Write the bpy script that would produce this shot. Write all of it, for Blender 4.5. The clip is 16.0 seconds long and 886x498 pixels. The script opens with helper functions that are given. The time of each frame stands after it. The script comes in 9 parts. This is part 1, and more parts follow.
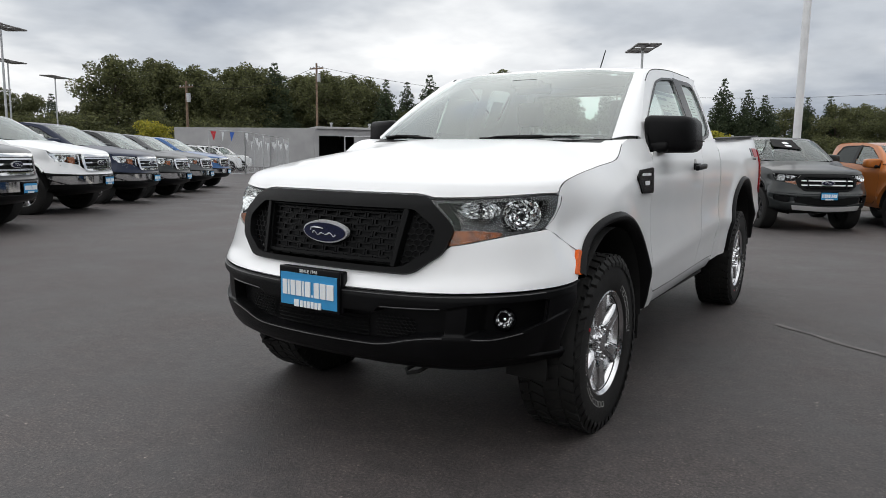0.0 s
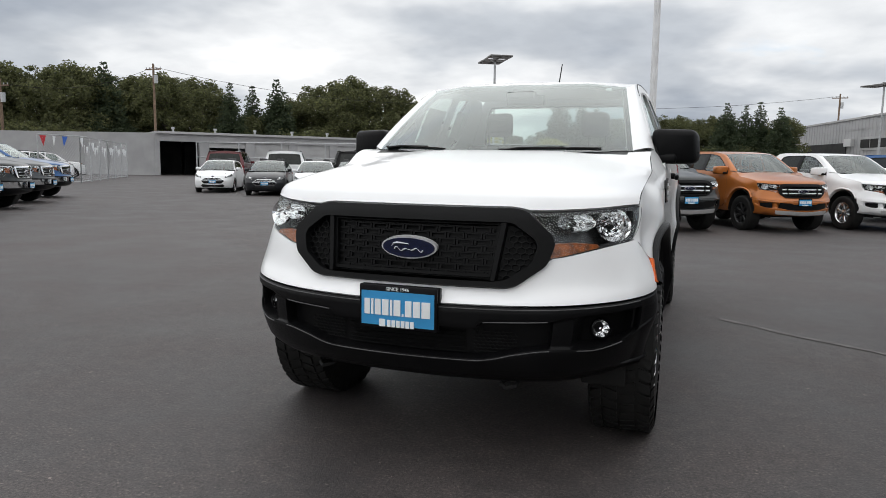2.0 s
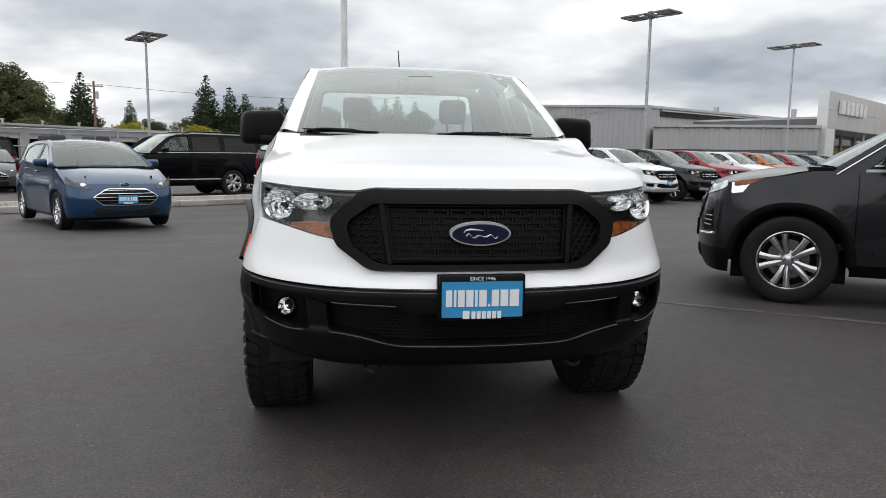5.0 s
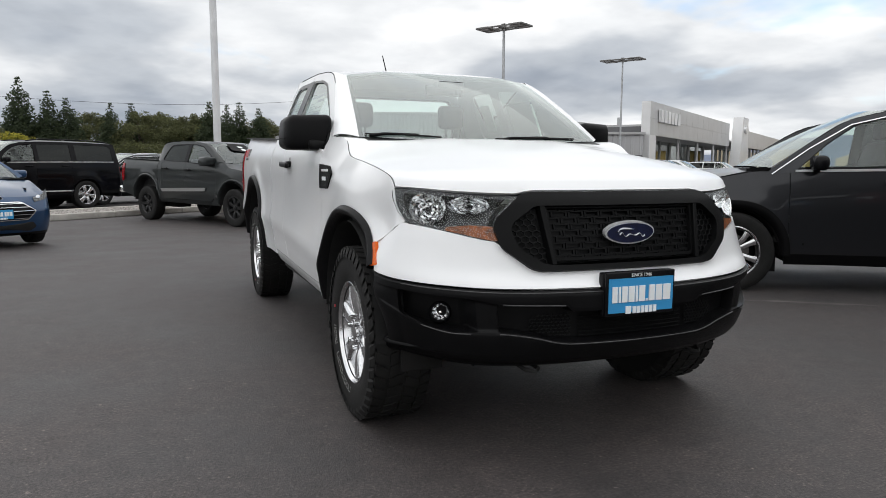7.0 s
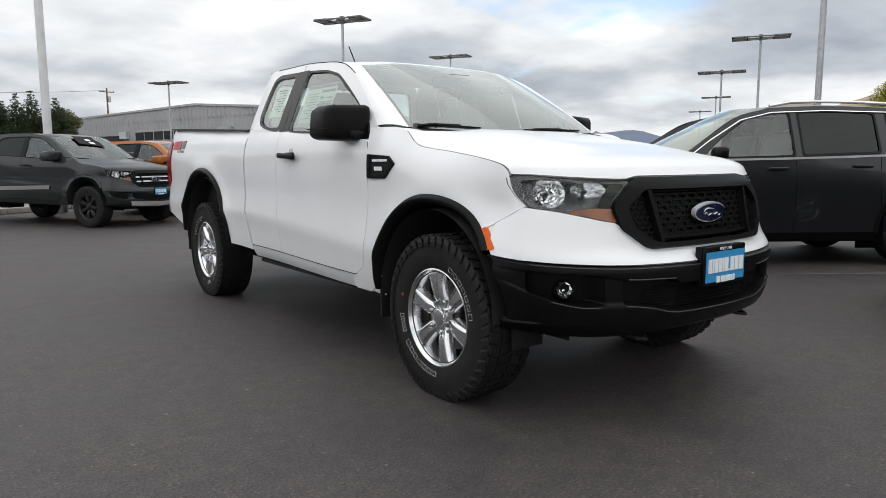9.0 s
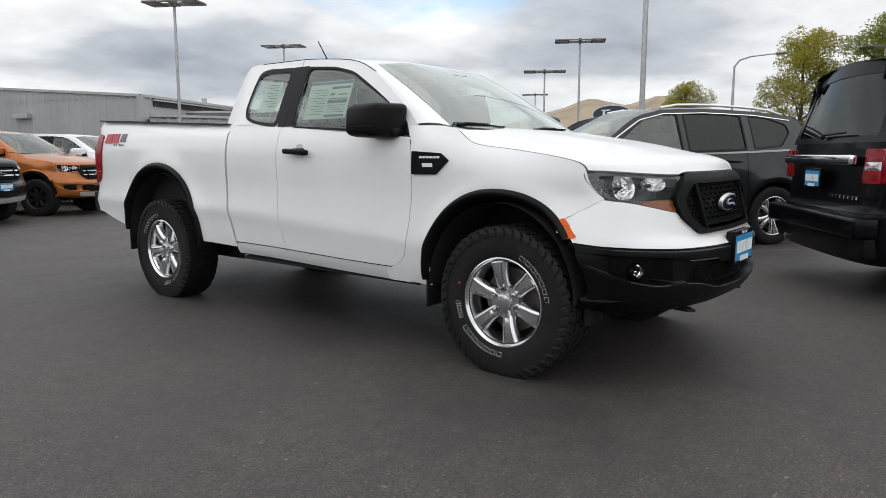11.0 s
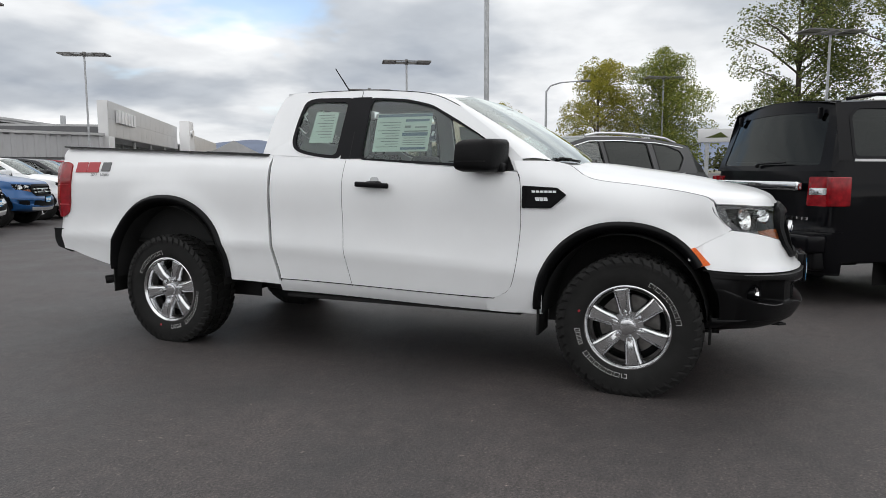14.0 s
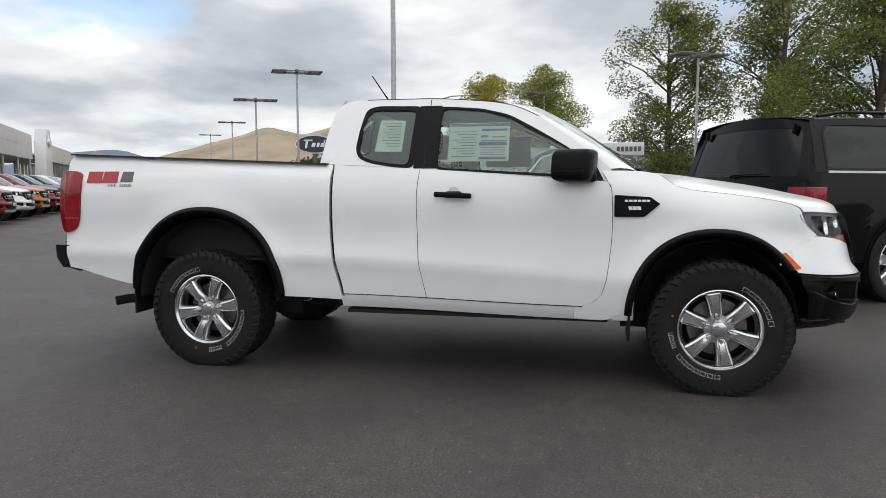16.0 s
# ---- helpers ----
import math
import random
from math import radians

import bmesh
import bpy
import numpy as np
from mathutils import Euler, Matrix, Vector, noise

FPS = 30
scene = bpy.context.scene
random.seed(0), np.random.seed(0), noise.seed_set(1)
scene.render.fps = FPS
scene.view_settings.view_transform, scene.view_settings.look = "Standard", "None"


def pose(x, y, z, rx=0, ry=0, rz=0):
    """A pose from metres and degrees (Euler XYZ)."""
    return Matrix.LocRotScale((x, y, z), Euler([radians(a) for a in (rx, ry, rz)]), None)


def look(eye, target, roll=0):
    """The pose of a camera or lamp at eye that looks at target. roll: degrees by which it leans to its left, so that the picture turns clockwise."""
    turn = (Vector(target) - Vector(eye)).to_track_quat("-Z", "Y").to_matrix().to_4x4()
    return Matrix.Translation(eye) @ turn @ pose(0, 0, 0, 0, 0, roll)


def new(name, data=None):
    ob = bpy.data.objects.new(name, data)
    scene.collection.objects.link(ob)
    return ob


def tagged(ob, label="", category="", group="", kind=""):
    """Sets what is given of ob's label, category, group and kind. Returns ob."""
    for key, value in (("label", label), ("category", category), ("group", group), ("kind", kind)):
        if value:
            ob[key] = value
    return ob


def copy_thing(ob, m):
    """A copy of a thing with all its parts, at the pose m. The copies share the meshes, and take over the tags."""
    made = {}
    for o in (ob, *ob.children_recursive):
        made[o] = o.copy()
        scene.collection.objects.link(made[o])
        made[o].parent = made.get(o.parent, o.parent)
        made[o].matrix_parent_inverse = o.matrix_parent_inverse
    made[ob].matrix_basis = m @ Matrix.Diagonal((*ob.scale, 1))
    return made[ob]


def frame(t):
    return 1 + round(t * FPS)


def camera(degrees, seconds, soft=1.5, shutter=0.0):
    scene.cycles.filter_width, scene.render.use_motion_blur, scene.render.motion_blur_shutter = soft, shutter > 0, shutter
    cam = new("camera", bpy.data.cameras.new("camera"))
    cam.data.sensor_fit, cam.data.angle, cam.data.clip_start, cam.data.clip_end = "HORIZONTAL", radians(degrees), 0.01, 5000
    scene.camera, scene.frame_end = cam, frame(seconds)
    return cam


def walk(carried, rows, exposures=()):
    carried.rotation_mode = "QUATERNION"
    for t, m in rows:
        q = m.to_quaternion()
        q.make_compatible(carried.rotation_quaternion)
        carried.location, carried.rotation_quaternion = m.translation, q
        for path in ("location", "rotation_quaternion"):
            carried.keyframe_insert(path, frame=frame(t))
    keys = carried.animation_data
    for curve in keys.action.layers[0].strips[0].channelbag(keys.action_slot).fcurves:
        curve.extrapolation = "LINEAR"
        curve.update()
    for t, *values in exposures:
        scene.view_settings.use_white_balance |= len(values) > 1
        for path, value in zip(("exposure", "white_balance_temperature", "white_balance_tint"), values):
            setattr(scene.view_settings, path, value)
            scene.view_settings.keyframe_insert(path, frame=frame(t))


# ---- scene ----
cam = camera(65.6, 16.0, 0.8)
PATH = [
    (0, (1.861, -2.886, 1.185), (0.801, -1.211, 0.919), 0.8),
    (0.5, (1.681, -2.999, 1.162), (0.705, -1.274, 0.893), 0.8),
    (1, (1.449, -3.078, 1.178), (0.563, -1.304, 0.915), 0.8),
    (1.5, (1.224, -3.164, 1.187), (0.428, -1.347, 0.934), 0.9),
    (2, (1.004, -3.262, 1.197), (0.339, -1.391, 0.955), 0.8),
    (2.5, (0.772, -3.351, 1.197), (0.311, -1.418, 0.967), 1.0),
    (3, (0.51, -3.378, 1.164), (0.224, -1.412, 0.936), 1.0),
    (3.5, (0.258, -3.365, 1.166), (0.145, -1.382, 0.93), 1.0),
    (4, (0.002, -3.344, 1.155), (0.055, -1.36, 0.908), 0.9),
    (4.5, (-0.270, -3.329, 1.155), (-0.072, -1.355, 0.898), 0.9),
    (7, (-1.683, -3.007, 1.129), (-0.925, -1.171, 0.894), 0.2),
    (7.5, (-1.96, -2.927, 1.119), (-1.094, -1.139, 0.883), 0.1),
    (8, (-2.223, -2.818, 1.097), (-1.249, -1.088, 0.855), -0.1),
    (8.5, (-2.483, -2.689, 1.118), (-1.381, -1.04, 0.866), -0.1),
    (9, (-2.775, -2.535, 1.106), (-1.576, -0.954, 0.854), -0.2),
    (9.5, (-3.052, -2.41, 1.132), (-1.765, -0.9, 0.881), -0.3),
    (10, (-3.302, -2.253, 1.126), (-1.909, -0.843, 0.863), -0.2),
    (12.5, (-4.301, -1.248, 1.203), (-2.588, -0.25, 0.945), -0.1),
    (13, (-4.415, -0.998, 1.236), (-2.655, -0.081, 0.986), -0.2),
    (13.5, (-4.55, -0.736, 1.229), (-2.753, 0.108, 0.99), -0.2),
    (14, (-4.666, -0.476, 1.234), (-2.829, 0.283, 1.006), -0.1),
    (14.5, (-4.745, -0.197, 1.213), (-2.871, 0.468, 0.994), -0.1),
    (15, (-4.808, 0.089, 1.212), (-2.904, 0.661, 1.0), -0.1),
    (15.5, (-4.879, 0.406, 1.228), (-2.949, 0.891, 1.023), -0.1),
    (16, (-4.983, 0.727, 1.223), (-3.038, 1.147, 1.029), -0.1),
]
walk(cam, [(t, look(eye, target, roll)) for t, eye, target, roll in PATH])

# ---- world and light: broken overcast, a weak wide sun behind thin cloud in front of the truck ----
def world_sky():
    w = bpy.data.worlds.new("overcast_sky")
    scene.world = w
    w.use_nodes = True
    nt = w.node_tree
    nt.nodes.clear()
    N, L = nt.nodes.new, nt.links.new
    out, bg = N("ShaderNodeOutputWorld"), N("ShaderNodeBackground")
    sky = N("ShaderNodeTexSky")
    sky.sky_type, sky.sun_disc = "NISHITA", False
    sky.sun_elevation, sky.sun_rotation = radians(SUN_UP), radians(SUN_TURN)
    tc, sep = N("ShaderNodeTexCoord"), N("ShaderNodeSeparateXYZ")
    L(tc.outputs["Generated"], sep.inputs[0])
    up = N("ShaderNodeMath")
    up.operation = "MAXIMUM"
    up.inputs[1].default_value = 0.0
    L(sep.outputs["Z"], up.inputs[0])
    add = N("ShaderNodeMath")
    add.operation = "ADD"
    add.inputs[1].default_value = 0.21
    L(up.outputs[0], add.inputs[0])
    flat = N("ShaderNodeCombineXYZ")
    for i, axis in enumerate("XY"):
        d = N("ShaderNodeMath")
        d.operation = "DIVIDE"
        L(sep.outputs[axis], d.inputs[0])
        L(add.outputs[0], d.inputs[1])
        L(d.outputs[0], flat.inputs[i])

    def cloud(scale, detail, shift, rough=0.55):
        mp, n = N("ShaderNodeMapping"), N("ShaderNodeTexNoise")
        mp.inputs["Location"].default_value = shift
        L(flat.outputs[0], mp.inputs["Vector"])
        n.inputs["Scale"].default_value, n.inputs["Detail"].default_value = scale, detail
        n.inputs["Roughness"].default_value = rough
        n.inputs["Distortion"].default_value = 0.12
        L(mp.outputs[0], n.inputs["Vector"])
        return n.outputs["Fac"]

    def ramp(fac, stops):
        r = N("ShaderNodeValToRGB")
        r.color_ramp.interpolation = "EASE"
        e = r.color_ramp.elements
        while len(e) < len(stops):
            e.new(0.5)
        for k, (p, c) in zip(e, stops):
            k.position, k.color = p, (*c, 1)
        L(fac, r.inputs[0])
        return r.outputs["Color"]
    body = ramp(cloud(0.84, 5, (3.1, 0.4, 0), 0.46), [(0.30, (0.30, 0.335, 0.39)), (0.42, (0.46, 0.49, 0.53)), (0.53, (0.72, 0.735, 0.75)), (0.64, (0.92, 0.92, 0.915))])
    fine = ramp(cloud(4.5, 6, (0.2, 5.0, 0)), [(0.3, (0.92, 0.925, 0.935)), (0.7, (1.05, 1.05, 1.05))])
    mul = N("ShaderNodeMixRGB")
    mul.blend_type = "MULTIPLY"
    mul.inputs[0].default_value = 1
    L(body, mul.inputs[1]), L(fine, mul.inputs[2])
    gap = ramp(cloud(0.9, 5, (7.7, 2.2, 0)), [(0.60, (0, 0, 0)), (0.70, (0.75, 0.75, 0.75))])
    blue = N("ShaderNodeMixRGB")
    blue.blend_type = "MULTIPLY"
    blue.inputs[0].default_value = 1
    blue.inputs[2].default_value = (0.16, 0.16, 0.16, 1)
    L(sky.outputs[0], blue.inputs[1])
    # the cloud thins to one bright sheet overhead
    over = N("ShaderNodeMapRange")
    over.interpolation_type = "SMOOTHSTEP"
    over.inputs["From Min"].default_value, over.inputs["From Max"].default_value, over.inputs["To Max"].default_value = 0.58, 0.86, 0.8
    L(up.outputs[0], over.inputs["Value"])
    veil = N("ShaderNodeMixRGB")
    veil.inputs[2].default_value = (0.86, 0.87, 0.88, 1)
    mix = N("ShaderNodeMixRGB")
    L(gap, mix.inputs[0]), L(mul.outputs[0], mix.inputs[1]), L(blue.outputs[0], mix.inputs[2])
    L(over.outputs[0], veil.inputs[0]), L(mix.outputs[0], veil.inputs[1])
    # an overcast sky is brighter overhead than at the horizon
    rise = N("ShaderNodeMath")
    rise.operation = "MULTIPLY_ADD"
    rise.inputs[1].default_value, rise.inputs[2].default_value = 0.30, 1.0
    L(up.outputs[0], rise.inputs[0])
    lift = N("ShaderNodeVectorMath")
    lift.operation = "SCALE"
    L(veil.outputs[0], lift.inputs[0]), L(rise.outputs[0], lift.inputs["Scale"])
    L(lift.outputs[0], bg.inputs["Color"])
    bg.inputs["Strength"].default_value = SKY
    L(bg.outputs[0], out.inputs["Surface"])


SUN_UP, SUN_TURN, SKY = 52.0, 249.0, 1.18
world_sky()
sun = new("sun", bpy.data.lights.new("sun", "SUN"))
sun.data.energy, sun.data.angle, sun.data.color = 1.12, radians(160), (1.0, 0.97, 0.94)
sun.matrix_world = look((-20, -7.5, 27.3), (0, 0, 0))


# ---- materials ----
def shader(name):
    m = bpy.data.materials.new(name)
    m.use_nodes = True
    nt = m.node_tree
    return m, nt.nodes, nt.links, nt.nodes["Principled BSDF"]


def noise_in(nodes, links, scale, detail=4, rough=0.55, coords="Object"):
    tc, n = nodes.new("ShaderNodeTexCoord"), nodes.new("ShaderNodeTexNoise")
    links.new(tc.outputs[coords], n.inputs["Vector"])
    n.inputs["Scale"].default_value, n.inputs["Detail"].default_value, n.inputs["Roughness"].default_value = scale, detail, rough
    return n


def ramp_in(nodes, links, fac, stops):
    r = nodes.new("ShaderNodeValToRGB")
    e = r.color_ramp.elements
    while len(e) < len(stops):
        e.new(0.5)
    for k, (p, c) in zip(e, stops):
        k.position, k.color = p, (*c, 1)
    links.new(fac, r.inputs[0])
    return r.outputs["Color"]


def bump_in(nodes, links, bsdf, height, strength, distance):
    b = nodes.new("ShaderNodeBump")
    b.inputs["Strength"].default_value, b.inputs["Distance"].default_value = strength, distance
    links.new(height, b.inputs["Height"])
    links.new(b.outputs[0], bsdf.inputs["Normal"])


def plain(name, color, rough=0.5, metal=0.0, vary=0.12, scale=6.0, grain=0.0, grain_scale=400.0, coat=0.0, spec=0.5):
    """A surface with two scales of variation: broad tone and fine grain."""
    m, n, l, b = shader(name)
    big = noise_in(n, l, scale)
    lo, hi = [c * (1 - vary) for c in color], [min(1, c * (1 + vary)) for c in color]
    l.new(ramp_in(n, l, big.outputs["Fac"], [(0.35, lo), (0.65, hi)]), b.inputs["Base Color"])
    b.inputs["Roughness"].default_value, b.inputs["Metallic"].default_value = rough, metal
    b.inputs["Coat Weight"].default_value, b.inputs["Coat Roughness"].default_value = coat, 0.03
    b.inputs["Specular IOR Level"].default_value = spec
    if grain:
        bump_in(n, l, b, noise_in(n, l, grain_scale, 3).outputs["Fac"], grain, 0.002)
    return m


def paint(name, color, metal=0.0, rough=0.28, coat=0.9, spec=0.5):
    """Car paint: pigment with faint flake under a clear coat, and a film of dust."""
    m, n, l, b = shader(name)
    dust = noise_in(n, l, 2.3, 5)
    l.new(ramp_in(n, l, dust.outputs["Fac"], [(0.35, [c * 0.96 for c in color]), (0.7, color)]), b.inputs["Base Color"])
    b.inputs["Metallic"].default_value, b.inputs["Roughness"].default_value = metal, rough
    b.inputs["Coat Weight"].default_value, b.inputs["Specular IOR Level"].default_value = coat, spec
    film = noise_in(n, l, 5.0, 6)
    l.new(ramp_in(n, l, film.outputs["Fac"], [(0.35, (0.03,) * 3), (0.75, (0.09,) * 3)]), b.inputs["Coat Roughness"])
    return m


def glazing(name, tint, gloss=1.0):
    """Thin car glass: see-through, tinted, with mirror gloss that grows at a slant."""
    m, n, l, b = shader(name)
    n.remove(b)
    out = n["Material Output"]
    t, g, mix, fr, mu = (n.new("ShaderNode" + k) for k in ("BsdfTransparent", "BsdfGlossy", "MixShader", "Fresnel", "Math"))
    t.inputs["Color"].default_value = (*tint, 1)
    g.inputs["Roughness"].default_value = 0.02
    g.inputs["Color"].default_value = (0.95, 1.0, 0.98, 1)
    fr.inputs["IOR"].default_value = 1.52
    # both faces of the pane mirror: 2R / (1 + R)
    top, low = n.new("ShaderNodeMath"), n.new("ShaderNodeMath")
    top.operation, low.operation, mu.operation = "MULTIPLY", "ADD", "DIVIDE"
    top.inputs[1].default_value, low.inputs[1].default_value = 2 * gloss, 1.0
    mu.use_clamp = True
    l.new(fr.outputs[0], top.inputs[0])
    l.new(fr.outputs[0], low.inputs[0])
    l.new(top.outputs[0], mu.inputs[0])
    l.new(low.outputs[0], mu.inputs[1])
    l.new(mu.outputs[0], mix.inputs[0])
    l.new(t.outputs[0], mix.inputs[1])
    l.new(g.outputs[0], mix.inputs[2])
    l.new(mix.outputs[0], out.inputs["Surface"])
    return m


def asphalt():
    m, n, l, b = shader("asphalt")
    broad, mid, grit, fleck, blot = noise_in(n, l, 0.12, 5), noise_in(n, l, 1.1, 7, 0.62), noise_in(n, l, 75, 3, 0.8), noise_in(n, l, 30, 2, 0.5), noise_in(n, l, 11, 5, 0.7)
    base = ramp_in(n, l, broad.outputs["Fac"], [(0.3, (0.037, 0.0329, 0.0340)), (0.55, (0.044, 0.0390, 0.0398)), (0.75, (0.058, 0.0507, 0.0507))])
    worn = ramp_in(n, l, mid.outputs["Fac"], [(0.3, (0.70,) * 3), (0.7, (1.32, 1.24, 1.18))])
    stones = ramp_in(n, l, grit.outputs["Fac"], [(0.37, (0.42,) * 3), (0.48, (0.86,) * 3), (0.58, (1.30,) * 3), (0.67, (2.5, 2.4, 2.3))])
    chips = ramp_in(n, l, fleck.outputs["Fac"], [(0.685, (1.0,) * 3), (0.74, (2.9, 2.8, 2.7))])
    last = base
    mottle = ramp_in(n, l, blot.outputs["Fac"], [(0.36, (0.78,) * 3), (0.5, (1.0,) * 3), (0.66, (1.32, 1.28, 1.25))])
    for k in (worn, mottle, stones, chips):
        x = n.new("ShaderNodeMixRGB")
        x.blend_type = "MULTIPLY"
        x.inputs[0].default_value = 1
        l.new(last, x.inputs[1]), l.new(k, x.inputs[2])
        last = x.outputs[0]
    # grass past the paved lot
    tc, ln = n.new("ShaderNodeTexCoord"), n.new("ShaderNodeVectorMath")
    ln.operation = "LENGTH"
    l.new(tc.outputs["Object"], ln.inputs[0])
    edge = n.new("ShaderNodeMath")
    edge.operation = "GREATER_THAN"
    edge.inputs[1].default_value = 260.0
    l.new(ln.outputs["Value"], edge.inputs[0])
    turf = n.new("ShaderNodeMixRGB")
    turf.inputs[2].default_value = (0.11, 0.10, 0.045, 1)
    l.new(edge.outputs[0], turf.inputs[0]), l.new(last, turf.inputs[1])
    l.new(turf.outputs[0], b.inputs["Base Color"])
    rough = ramp_in(n, l, mid.outputs["Fac"], [(0.3, (0.54,) * 3), (0.7, (0.74,) * 3)])
    l.new(rough, b.inputs["Roughness"])
    b.inputs["Specular IOR Level"].default_value = 0.6
    bump_in(n, l, b, grit.outputs["Fac"], 0.60, 0.007)
    return m


def leaves(name, dark, light):
    m, n, l, b = shader(name)
    g = n.new("ShaderNodeNewGeometry")
    l.new(ramp_in(n, l, g.outputs["Random Per Island"], [(0.0, dark), (0.6, [(a + c) / 2 for a, c in zip(dark, light)]), (1.0, light)]), b.inputs["Base Color"])
    b.inputs["Roughness"].default_value = 0.65
    b.inputs["Specular IOR Level"].default_value = 0.25
    # light shines through thin leaves
    t, mix = n.new("ShaderNodeBsdfTranslucent"), n.new("ShaderNodeMixShader")
    l.new(b.inputs["Base Color"].links[0].from_socket, t.inputs["Color"])
    mix.inputs[0].default_value = 0.48
    l.new(b.outputs[0], mix.inputs[1]), l.new(t.outputs[0], mix.inputs[2])
    l.new(mix.outputs[0], n["Material Output"].inputs["Surface"])
    return m


def ribbed(name, color):
    m = plain(name, color, 0.5, 0.0, 0.06, 0.3, 0.05, 60)
    return m


